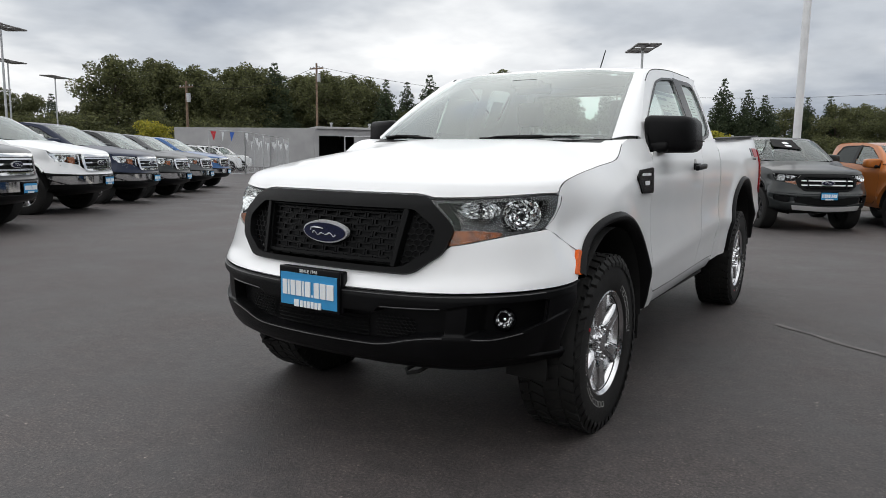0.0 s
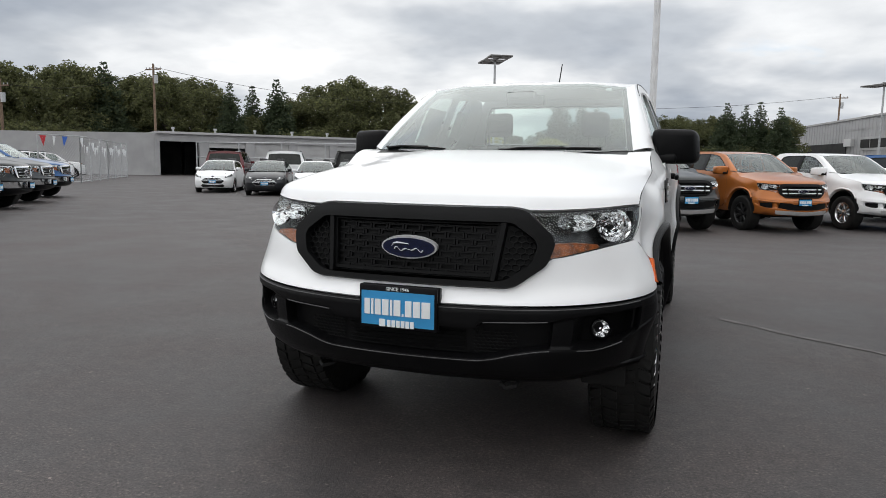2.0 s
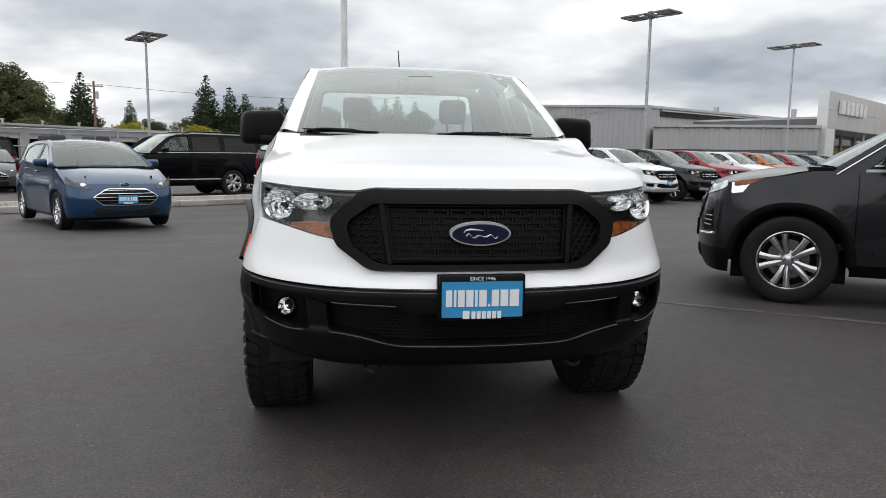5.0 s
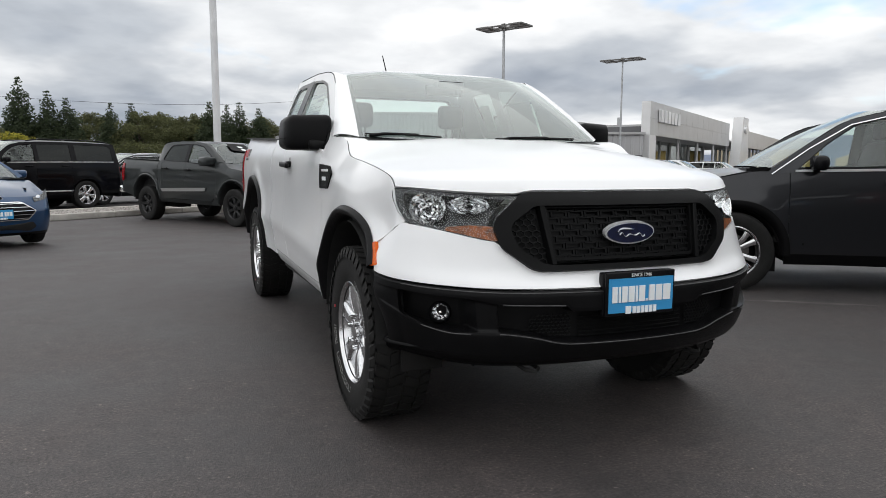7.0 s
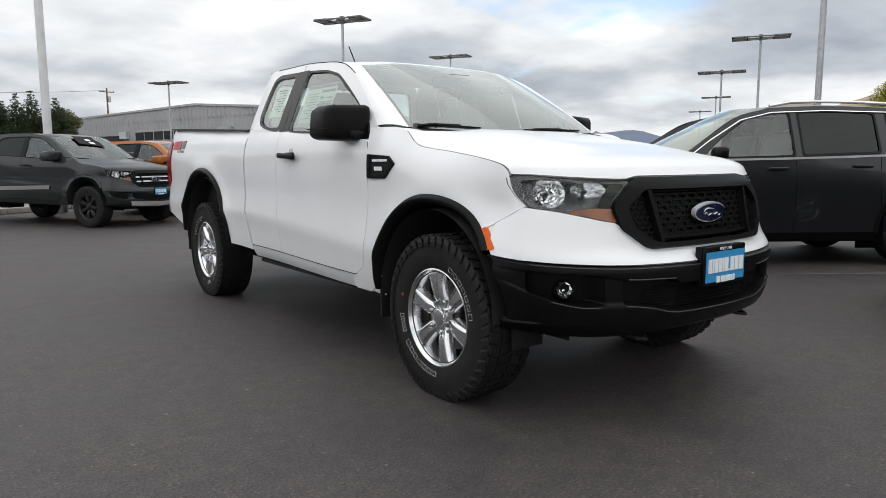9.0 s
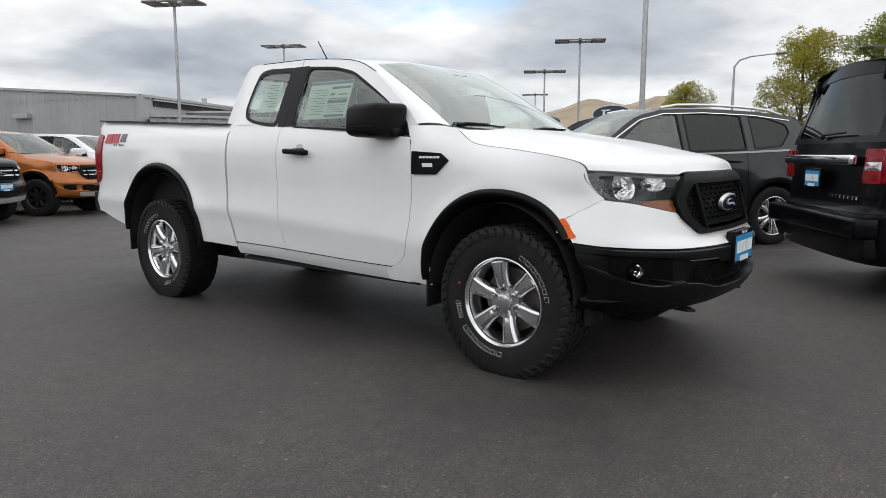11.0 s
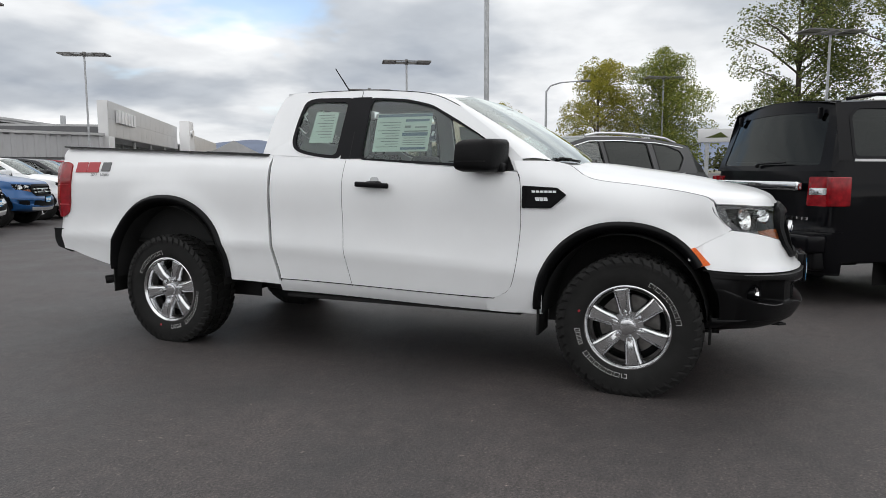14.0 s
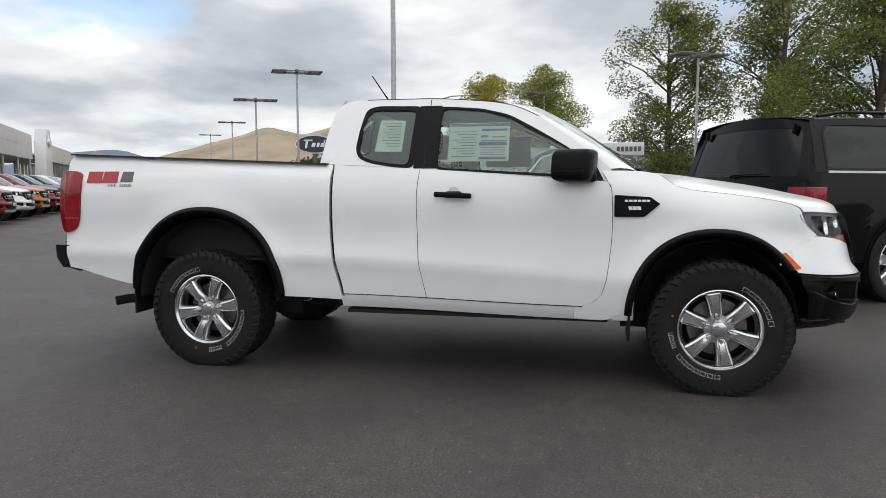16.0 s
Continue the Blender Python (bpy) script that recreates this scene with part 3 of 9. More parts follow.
def rim_mesh(rim, face, spokes, split, wide):
    """A cast wheel: barrel, lip, and spokes of trapezoid section, each split by a groove when split is set."""
    bm = lathe([(rim - 0.004, -0.10), (rim - 0.022, -0.095), (rim - 0.026, face - 0.05), (rim - 0.012, face - 0.014), (rim - 0.004, face + 0.002), (rim + 0.004, face + 0.012), (rim + 0.010, face + 0.010), (rim + 0.012, face + 0.002), (rim - 0.004, face - 0.02), (rim - 0.004, -0.10)], 64)
    hub = lathe([(0.0, face + 0.001), (0.034, face + 0.0), (0.041, face - 0.003), (0.044, face - 0.008), (0.045, face - 0.020), (0.058, face - 0.022), (0.084, face - 0.024), (0.084, face - 0.075), (0.0, face - 0.075)], 40)
    merge(bm, hub)
    for k in range(spokes):
        turn = Matrix.Rotation(k * math.tau / spokes + math.tau / 4, 4, "X")
        if split == "pair":
            for side in (-1, 1):
                arm = bmesh.new()
                rows = []
                for f, off, hw, x in ((0.16, 0.010, 0.013, -0.022), (0.40, 0.020, 0.0125, -0.012), (0.70, 0.034, 0.0145, -0.005), (0.95, 0.052, 0.018, -0.004)):
                    r = rim * f
                    rows.append([arm.verts.new((face + x + dx, r, side * off * rim / 0.22 + c * wide)) for c, dx in ((-hw - 0.004, -0.04), (-hw, -0.006), (-hw * 0.4, 0.0), (hw * 0.4, 0.0), (hw, -0.006), (hw + 0.004, -0.04))])
                for p, q in zip(rows, rows[1:]):
                    for i in range(6):
                        arm.faces.new((p[i], p[(i + 1) % 6], q[(i + 1) % 6], q[i]))
                arm.faces.new(rows[0][::-1]), arm.faces.new(rows[-1])
                bmesh.ops.recalc_face_normals(arm, faces=arm.faces)
                merge(bm, arm, turn)
            continue
        one = bmesh.new()
        rows = []
        for r, hw, x, deep in ((0.040, 0.026, face - 0.024, 0.0), (0.075, 0.033, face - 0.020, 0.001), (0.088, 0.034, face - 0.014, 0.004), (0.110, 0.0355, face - 0.008, 0.009), (0.150, 0.039, face - 0.004, 0.011), (0.188, 0.044, face - 0.003, 0.011), (0.204, 0.048, face - 0.004, 0.009), (0.207, 0.049, face - 0.004, 0.0), (rim - 0.006, 0.054, face - 0.006, 0.0)):
            hw *= wide * (6 / spokes if split != "pair" else 1)
            half = [(hw + 0.006, -0.045), (hw, -0.015), (hw - 0.010, -0.002)]
            if split:
                half += [(hw - 0.0150, 0.0), (hw - 0.0170, -deep), (hw - 0.0200, -deep), (hw - 0.0225, -0.001)]
            sec = [(-c, dx) for c, dx in half] + half[::-1]
            rows.append([one.verts.new((x + dx, r, c)) for c, dx in sec])
        n = len(rows[0])
        for p, q in zip(rows, rows[1:]):
            for i in range(n):
                one.faces.new((p[i], p[(i + 1) % n], q[(i + 1) % n], q[i]))
        one.faces.new(rows[0][::-1]), one.faces.new(rows[-1])
        bmesh.ops.recalc_face_normals(one, faces=one.faces)
        merge(bm, one, turn)
    me = bpy.data.meshes.new("rim")
    bm.to_mesh(me)
    bm.free()
    return me


def nut_mesh(face, k, r=0.068, n=6):
    bm = bmesh.new()
    a = k * math.tau / n + math.tau / 4
    c = bmesh.new()
    bmesh.ops.create_cone(c, cap_ends=True, segments=8, radius1=0.0135, radius2=0.0095, depth=0.022)
    merge(bm, c, Matrix.Translation((face - 0.002, r * math.cos(a), r * math.sin(a))) @ Matrix.Rotation(math.pi / 2, 4, "Y"))
    me = bpy.data.meshes.new("wheel_nut")
    bm.to_mesh(me)
    bm.free()
    return me


def wheel_kind(key, R=0.385, wd=0.265, rim=0.222, spokes=6, split=True, wide=1.0, metal="alloy", letters=False, blocks=False):
    if key not in WHEELS:
        face = wd / 2 - 0.022
        disc = lathe([(0.05, face - 0.10), (0.165, face - 0.10), (0.165, face - 0.125), (0.05, face - 0.125)], 40)
        dm = bpy.data.meshes.new("brake_disc")
        disc.to_mesh(dm)
        disc.free()
        back = lathe([(0.0, -0.06), (rim - 0.02, -0.06)], 40)
        km = bpy.data.meshes.new("backing_plate")
        back.to_mesh(km)
        back.free()
        W = [("tyre", tyre_mesh(R, wd, rim, letters, blocks), "rubber", 40), ("rim", rim_mesh(rim, face, spokes, split, wide), metal, 35),
             ("brake_disc", dm, "steel", 40), ("backing_plate", km, "void", 0)]
        if blocks:
            W.append(("tread", tread_mesh(R, wd), "rubber", 0))
        if letters:
            W += [("lettering", letter_mesh(rim, R, wd * 0.5 + 0.0015, a, c), "letter", 0) for a, c in ((-3, 7), (174, 4), (203, 7))]
            dot = lathe([(0.0, wd * 0.5 + 0.001), (0.007, wd * 0.5 + 0.001), (0.0075, wd * 0.5 - 0.004)], 12)
            bmesh.ops.transform(dot, matrix=Matrix.Rotation(radians(153), 4, "X") @ Matrix.Translation((0, 0.272, 0)), verts=dot.verts)
            pm = bpy.data.meshes.new("tyre_mark")
            dot.to_mesh(pm)
            dot.free()
            W.append(("tyre_mark", pm, "decalred", 0))
            W += [("wheel_nut", nut_mesh(face, k), "chrome", 30) for k in range(6)]
        WHEELS[key] = (R, W)
    return WHEELS[key]


def add_wheel(root, key, x, y, turn=0.0, **kw):
    R, W = wheel_kind(key, **kw)
    hub = new("wheel")
    hub.parent = root
    hub.matrix_basis = Matrix.Translation((x, y, R - 0.008)) @ Matrix.Rotation(0 if x > 0 else math.pi, 4, "Z") @ Matrix.Rotation(turn, 4, "X")
    for name, me, mat, sm in W:
        part_of(name, me, mat, hub, "", sm)
    return hub


# ---- shared vehicle pieces ----
def panel(s, ys, zlo, zhi, xf, nz=14, yfix=None):
    """A body side between zlo(y) and zhi(y), at the stations ys; yfix(y, z) bends the end seams."""
    bm = bmesh.new()
    rows = []
    for y in ys:
        a, b = zlo(y), zhi(y)
        row = []
        for j in range(nz + 1):
            z = a + (b - a) * j / nz
            yy = yfix(y, z) if yfix else y
            row.append(bm.verts.new((s * xf(yy, z), yy, z)))
        rows.append(row)
    for p, q in zip(rows, rows[1:]):
        for j in range(nz):
            bm.faces.new((p[j], q[j], q[j + 1], p[j + 1]) if s > 0 else (p[j], p[j + 1], q[j + 1], q[j]))
    return bm


def stations(y0, y1, arches=(), step=0.07):
    """Stations along a panel, closer together where a wheel arch cuts it."""
    out = [y0, y1]
    n = max(2, int((y1 - y0) / step))
    out += [y0 + (y1 - y0) * i / n for i in range(1, n)]
    for yc, a in arches:
        out += [yc - a * math.cos(math.pi * i / 44) for i in range(45)]
    out = sorted(v for v in out if y0 <= v <= y1)
    keep = [out[0]]
    for v in out[1:]:
        if v - keep[-1] > 0.004:
            keep.append(v)
    keep[-1] = y1
    return keep


def arch_top(y, yc, zc, a, b, n=2.15):
    k = 1 - abs((y - yc) / a) ** n
    return zc + b * k ** (1 / n) if k > 0 else -1.0


def plate_on(root, x, y, z, turn=0.0, w=0.305, h=0.152, name="licence_plate"):
    """Dealer plate in its black frame, facing -y: blue field with white bars in place of the trade name."""
    m = Matrix.Translation((x, y, z)) @ Matrix.Rotation(turn, 4, "Z")
    fr = bmesh.new()
    box(fr, -w / 2 - 0.006, w / 2 + 0.006, 0.0, 0.014, -h / 2 - 0.008, h / 2 + 0.008, r=0.004)
    bmesh.ops.transform(fr, matrix=m, verts=fr.verts)
    p = part(name, fr, "gloss_black", root, "blue dealer plate in a black frame")
    f = bmesh.new()
    box(f, -w / 2 + 0.004, w / 2 - 0.004, -0.003, 0.002, -h / 2 + 0.006, h / 2 - 0.016)
    bmesh.ops.transform(f, matrix=m, verts=f.verts)
    part("plate_field", f, "plate", p)
    bars = bmesh.new()
    x = -0.134
    for wd in (0.022, 0.009, 0.024, 0.026, 0.009, 0.027, 0.007, 0.026, 0.028, 0.034):
        box(bars, x, x + wd, -0.007, -0.003, -0.030, 0.030 if wd > 0.0075 else -0.021)
        x += wd + 0.0062
    box(bars, -0.072, -0.048, -0.007, -0.003, -0.074, -0.046)
    for i in range(6):
        box(bars, -0.040 + i * 0.019, -0.026 + i * 0.019, -0.007, -0.003, -0.074, -0.048)
    bmesh.ops.transform(bars, matrix=m, verts=bars.verts)
    part("plate_print", bars, "ink", p, smooth=0)
    return p


def oval_badge(root, x, y, z, w=0.115, h=0.045, lean=0.0):
    """Blue oval badge with a chrome rim and a plain bright stroke, facing -y."""
    m = Matrix.Translation((x, y, z)) @ Matrix.Rotation(lean, 4, "X")

    def oval(a, b, n=40):
        return [(a * math.cos(k * math.tau / n), b * math.sin(k * math.tau / n)) for k in range(n)]

    def at(d0):
        return lambda a, c, d: m @ Vector((a, d0 + d - 0.006 * (1 - (a / w) ** 2), c))
    p = part("badge", slab(oval(w, h), at(0.0), 0.02), "badge_metal", root, "blue oval badge with chrome rim")
    part("badge_field", slab(oval(w - 0.008, h - 0.0065), at(-0.004), 0.006), "ovalblue", p)
    # two plain flowing strokes
    def flow(pts, rad):
        return tube([at(-0.0075)(a * w / 0.115, c * h / 0.045, 0) for a, c in pts], rad, 6)
    bars = flow([(-0.066, 0.006), (-0.058, 0.016), (-0.044, 0.020), (-0.020, 0.019), (0.006, 0.016)], [0.0015, 0.003, 0.0036, 0.003, 0.0012])
    merge(bars, flow([(-0.056 + 0.118 * k / 30, -0.006 + 0.010 * math.sin(k * 0.62) * (0.6 + 0.4 * math.cos(k * 0.2))) for k in range(31)], [0.0020 + 0.0012 * math.cos(k * 0.62) for k in range(31)]))
    part("badge_print", bars, "badge_metal", p)
    return p


# ---- pickup trucks; nose to -y, front axle at y = 0, on the ground at z = 0 ----
def pickup(name, label, colour, group="", crew=True, hero=False, wheels="alloy6", bright=False, big=False, lamps="dark"):
    root = new(name)
    tagged(root, label, "truck", group)
    seg = 1.0 if hero else 0.5
    RB = 3.226
    cab_end = 2.36 if not crew else 2.78
    FA, RA = (0.035, 0.42, 0.49, 0.533), (RB - 0.012, 0.45, 0.552, 0.607)
    Wd = curve((0.34, 0.835), (0.42, 0.858), (0.50, 0.881), (0.58, 0.895), (0.636, 0.907), (0.652, 0.908), (0.70, 0.902), (0.80, 0.893), (0.92, 0.888), (1.05, 0.892), (1.15, 0.888), (1.25, 0.868), (1.33, 0.838), (1.45, 0.83))

    def swell(y, z):
        b = 0.0
        for yc, zc, a, bb in (FA, RA):
            r = math.hypot((y - yc) / a, (z - zc) / bb)
            b += 0.016 * math.exp(-((r - 1.0) / 0.15) ** 2)
        return b

    belt = curve((0.60, 1.222), (0.95, 1.246), (1.68, 1.297), (2.35, 1.338), (2.8, 1.35))
    f_top = curve((-0.52, 0.93), (-0.42, 1.054), (-0.405, 1.074), (-0.36, 1.098), (-0.06, 1.149), (0.18, 1.178), (0.25, 1.198), (0.35, 1.262), (0.45, 1.283), (0.66, 1.290))
    f_edge = curve((-0.52, 0.79), (-0.42, 0.822), (-0.30, 0.826), (0.0, 0.832), (0.20, 0.833), (0.27, 0.825), (0.36, 0.812), (0.66, 0.820))

    def x_side(y, z):
        # the crease along the doors climbs towards the tail
        climb = 0.061 * min(1.7, max(0.0, y - 0.62)) * math.exp(-((z - 0.68) / 0.16) ** 2)
        return Wd(z - climb) + swell(y, z) - 0.012 * soft(3.9, 4.35, y) - (0.012 + 0.045 * soft(0.70, 0.95, z)) * soft(0.05, -0.42, y)

    def x_fender(y, z):
        x, t = x_side(y, z), f_top(y)
        z0 = min(t - 0.15, 1.03) + 0.135 * soft(0.28, 0.58, y)
        k = min(1.0, max(0.0, (z - z0) / (t - z0)))
        return x + (f_edge(y) - x) * k ** 2.3

    sill = curve((0.50, 0.405), (0.74, 0.408), (1.55, 0.443), (2.30, 0.475), (2.7, 0.49), (3.76, 0.535), (4.19, 0.62), (4.34, 0.64))
    door_lo = lambda y: 0.49 + 0.027 * soft(0.75, 2.2, y)

    def front_y(x, z):
        """The nose: how far forward the skin lies at width x and height z."""
        x = abs(x)
        W = nose_w(z)
        k = max(0.0, 1 - min(1.0, x / W) ** 2.4)
        return -0.30 - (-0.30 - nose_y(z)) * k ** (1 / 2.4)
    nose_y = curve((0.26, -0.64), (0.33, -0.80), (0.40, -0.868), (0.50, -0.893), (0.66, -0.893), (0.70, -0.875), (0.76, -0.842), (0.88, -0.815), (1.00, -0.782), (1.04, -0.75), (1.09, -0.70))
    if big:
        nose_y = curve((0.26, -0.64), (0.33, -0.80), (0.40, -0.868), (0.50, -0.893), (0.66, -0.893), (0.76, -0.880), (0.88, -0.872), (1.00, -0.860), (1.04, -0.845), (1.09, -0.80))
    nose_w = curve((0.26, 0.74), (0.36, 0.81), (0.45, 0.86), (0.60, 0.900), (0.72, 0.908), (0.85, 0.878), (0.95, 0.850), (1.05, 0.838), (1.12, 0.825))
    P = MAT[colour]

    # front fenders, doors, cab corners and bed sides
    gap = 0.0042
    door_front = curve((0.40, 0.80), (0.495, 0.765), (0.54, 0.672), (0.70, 0.628), (0.97, 0.606), (1.16, 0.612), (1.30, 0.68))
    door_rear = curve((0.49, 1.715), (0.78, 1.768), (1.13, 1.778), (1.30, 1.765))
    bed_front = curve((0.47, 2.275), (0.54, 2.285), (0.70, 2.322), (0.95, 2.347), (1.31, 2.342)) if not crew else curve((0.47, 2.70), (0.95, 2.775), (1.31, 2.77))
    if crew:
        door_rear = curve((0.49, 1.66), (0.78, 1.70), (1.13, 1.71), (1.30, 1.70))
    for s in (1, -1):
        lo = lambda y: max(arch_top(y, *FA), sill(y) if y > 0.2 else 0.70, 0.836 + (-0.345 - y) * 0.5484 if y < -0.33 else 0)
        lamp_edge = curve((-0.505, 0.924), (-0.45, 0.978), (-0.43, 1.01), (-0.418, 1.050))
        hi = lambda y: f_top(y) if y > -0.419 else lamp_edge(y)
        ys = stations(-0.504, 0.60, [(FA[0], FA[2])], 0.04 / seg)

        def bend(y, z):
            y = y + (door_front(z) - 0.6015) * min(1.0, max(0.0, (y - 0.53) / 0.07))
            return y
        part("front_fender", panel(s, ys, lo, hi, x_fender, int(16 * seg) + 6, bend), P, root, thick=0.02 if hero else 0)
        if hero:
            part("fender_return", sheet(lambda u, v: (s * (x_side(0.478 + 0.34 * u, 0.412 + 0.39 * v) - 0.004), 0.478 + 0.34 * u, 0.412 + 0.39 * v), 10, 12, (s, 0, 0)), P, root)
        # doors
        ends = [(door_front, door_rear, "front_door")]
        if crew:
            ends.append((door_rear, curve((0.49, 2.42), (0.62, 2.43), (0.78, 2.56), (1.0, 2.60), (1.30, 2.60)), "rear_door"))
        else:
            ends.append((door_rear, curve((0.49, 2.262), (0.54, 2.265), (0.70, 2.302), (0.95, 2.327), (1.31, 2.325)), "rear_door"))
        for a, b, nm in ends:
            n = int(20 * seg)
            if hero:
                for e in ((a,) if nm == "front_door" else (a, b)):
                    part("door_gap", sheet(lambda u, v: (lambda z: (s * (x_side(e(z), z) - 0.0028), e(z) - 0.0035 + 0.007 * u, z))(0.50 + (belt(e(0.9)) - 0.51) * v), 1, 28, (s, 0, 0)), "void", root)
                part("door_gap", sheet(lambda u, v: (lambda y: (s * (x_side(y, door_lo(y)) - 0.0035), y, door_lo(y) - 0.006 + 0.008 * v))(a(0.5) + (b(0.5) - a(0.5)) * u), 20, 1, (s, 0, 0)), "void", root)

            def dpt(u, v, a=a, b=b):
                z = door_lo(1.4) + v * 0.7
                for _ in range(3):
                    y = a(z) + gap / 2 + (b(z) - a(z) - gap) * u
                    z = door_lo(y) + (belt(y) - door_lo(y)) * v
                return (s * x_side(y, z), y, z)
            d = part(nm, sheet(dpt, n, n, (s, 0, 0)), P, root, thick=0.02 if hero else 0)
            if nm == "front_door" or crew:
                yh, zh = (1.545, 1.147) if nm == "front_door" else (2.42, 1.175)
                h = bmesh.new()
                box(h, -0.013, 0.013, -0.115, 0.115, -0.0165, 0.0165, r=0.010)
                for v in h.verts:
                    v.co.z += 0.045 * v.co.y - 0.25 * v.co.y ** 2
                bmesh.ops.transform(h, matrix=Matrix.Translation((s * (x_side(yh, zh) + 0.036), yh, zh)), verts=h.verts)
                part("handle", h, "plastic" if not bright else "chrome", d, "black door handle" if not bright else "chrome door handle")
                sc = bmesh.new()
                box(sc, -0.02, 0.02, -0.05, 0.05, -0.02, 0.02, r=0.012)
                bmesh.ops.transform(sc, matrix=Matrix.Translation((s * (x_side(yh, zh) + 0.008), yh, zh)), verts=sc.verts)
                part("handle_mount", sc, "plastic", d)
                if hero:
                    cup = rounded([(yh - 0.035, zh + 0.01), (yh + 0.035, zh + 0.01), (yh + 0.025, zh + 0.045), (yh - 0.025, zh + 0.045)], 0.014)
                    part("handle_cup", slab(cup, lambda y, z, e: (s * (x_side(y, z) + 0.0015 - e), y, z), 0.006), "silver", d, "pale scoop behind the handle")
        if crew:
            yr = curve((0.49, 2.424), (0.62, 2.434), (0.78, 2.564), (1.0, 2.604), (1.30, 2.604))

            def cpt(u, v):
                z = 0.49 + v * 0.8
                for _ in range(3):
                    y = yr(z) + (bed_front(z) - 0.02 - yr(z)) * u
                    z = max(0.49, arch_top(y, *RA)) * (1 - v) + belt(y) * v
                return (s * x_side(y, z), y, z)
            part("cab_corner", sheet(cpt, 6, 12, (s, 0, 0)), P, root)
        # rocker under the doors
        part("rocker", sheet(lambda u, v: (s * (x_side(0.50 + u * (bed_front(0.6) - 0.52), door_lo(0.50 + u * 1.8) - 0.005 - v * 0.082) - 0.006 - 0.016 * v * v), 0.50 + u * (bed_front(0.6) - 0.52), door_lo(0.50 + u * 1.8) - 0.005 - v * 0.082), 16, 5, (s, 0, 0)), P, root)
        # bed side
        lo2 = lambda y: max(arch_top(y, *RA), sill(y))
        rail = lambda y: 1.338 + (y - 2.39) * 0.0415 if not crew else 1.34 + (y - 2.39) * 0.038

        def x_bed(y, z):
            x = x_side(y, z)
            x += -0.03 * soft(rail(y) - 0.07, rail(y), z)
            return x - 0.055 * soft(4.24, 4.345, y) ** 2
        ys = stations(2.346 if not crew else 2.774, 4.335, [(RA[0], RA[2])], 0.07 / seg)
        y00 = ys[0]
        rear_edge = curve((0.60, -0.075), (0.66, -0.06), (0.87, -0.02), (0.9, -0.015), (1.28, -0.03), (1.36, -0.045), (1.42, -0.09))

        def bend2(y, z):
            y = y + (bed_front(z) - y00) * soft(y00 + 0.3, y00, y)
            return y + rear_edge(z) * soft(4.05, 4.335, y)
        bs = part("bed_side", panel(s, ys, lo2, rail, x_bed, int(18 * seg) + 6, bend2), P, root, thick=0.03 if hero else 0)
        cap = bmesh.new()
        for k in range(24):
            y0, y1 = [y00 + 0.03 + (4.26 - y00 - 0.03) * j / 24 for j in (k, k + 1)]
            bm2 = bmesh.new()
            box(bm2, s * 0.735, s * 0.834, y0, y1, 0, 0.010)
            for v in bm2.verts:
                v.co.z += rail(v.co.y) - 0.004
            merge(cap, bm2)
        bmesh.ops.remove_doubles(cap, verts=cap.verts, dist=1e-4)
        part("bed_rail_cap", cap, "rail", bs, "black plastic rail cap")
        inner = sheet(lambda u, v: (s * 0.74, y00 + 0.03 + u * (4.26 - y00), 0.72 + v * (rail(y00 + 0.03 + u * (4.26 - y00)) - 0.72)), 8, 4, (-s, 0, 0))
        part("bed_liner_side", inner, "void", root)
        # tail lamp
        tl = [(4.152, 1.288), (4.20, 1.302), (4.335, 1.305), (4.365, 1.25), (4.368, 1.0), (4.345, 0.905), (4.31, 0.878), (4.24, 0.885), (4.19, 0.915), (4.163, 1.0), (4.150, 1.18)]
        t = part("tail_lamp", pane(rounded(tl, 0.03), lambda y, z: (s * (x_bed(min(y, 4.30), z) + 0.012 - 0.6 * max(0, y - 4.27) ** 1.5 - 0.25 * max(0, y - 4.30)), y, z), (s, 0, 0), 5), "redlens", root, "red tail lamp", thick=0.02)
        for z0, z1 in ((0.975, 0.985), (1.13, 1.134)):
            strip = sheet(lambda u, v: (s * (x_bed(4.165 + 0.15 * u, z0) + 0.0165), 4.165 + 0.15 * u, z0 + (z1 - z0) * v), 5, 1, (s, 0, 0))
            part("lamp_divider", strip, "decalred", t)
        # flares round the wheel openings
        for (yc, zc, a, b), kind in ((FA, 0), (RA, 1)):
            z_lo = 0.44 if kind == 0 else 0.50
            t0 = math.asin(min(1, max(-1, (z_lo - zc) / b)))
            fn_n = int(48 * seg)

            def fl(u, v, yc=yc, zc=zc, a=a, b=b, t0=t0, kind=kind):
                th = math.pi - t0 - u * (math.pi - 2 * t0)
                if kind == 0:
                    th = math.pi - 0.62 - u * (math.pi - 0.62 - t0)
                c_, s_ = math.cos(th), math.sin(th)
                e = 2 / 2.15
                cy, sz = math.copysign(abs(c_) ** e, c_), math.copysign(abs(s_) ** e, s_)
                k = 1.012 - 0.115 * v
                y, z = yc + a * k * cy, zc + b * k * sz
                base = x_side(yc + a * 1.012 * cy, zc + b * 1.012 * sz)
                lift = (0.004, 0.024, 0.027, 0.016, -0.01, -0.05)
                i = min(4, int(v * 5))
                q = v * 5 - i
                return (s * (base + lift[i] * (1 - q) + lift[i + 1] * q), y, z)
            part("wheel_arch_flare", sheet(fl, fn_n, 5, (s, 0, 0.3)), "plastic" if hero else P, root, "black plastic wheel arch flare" if hero else "painted wheel arch lip", smooth=60)
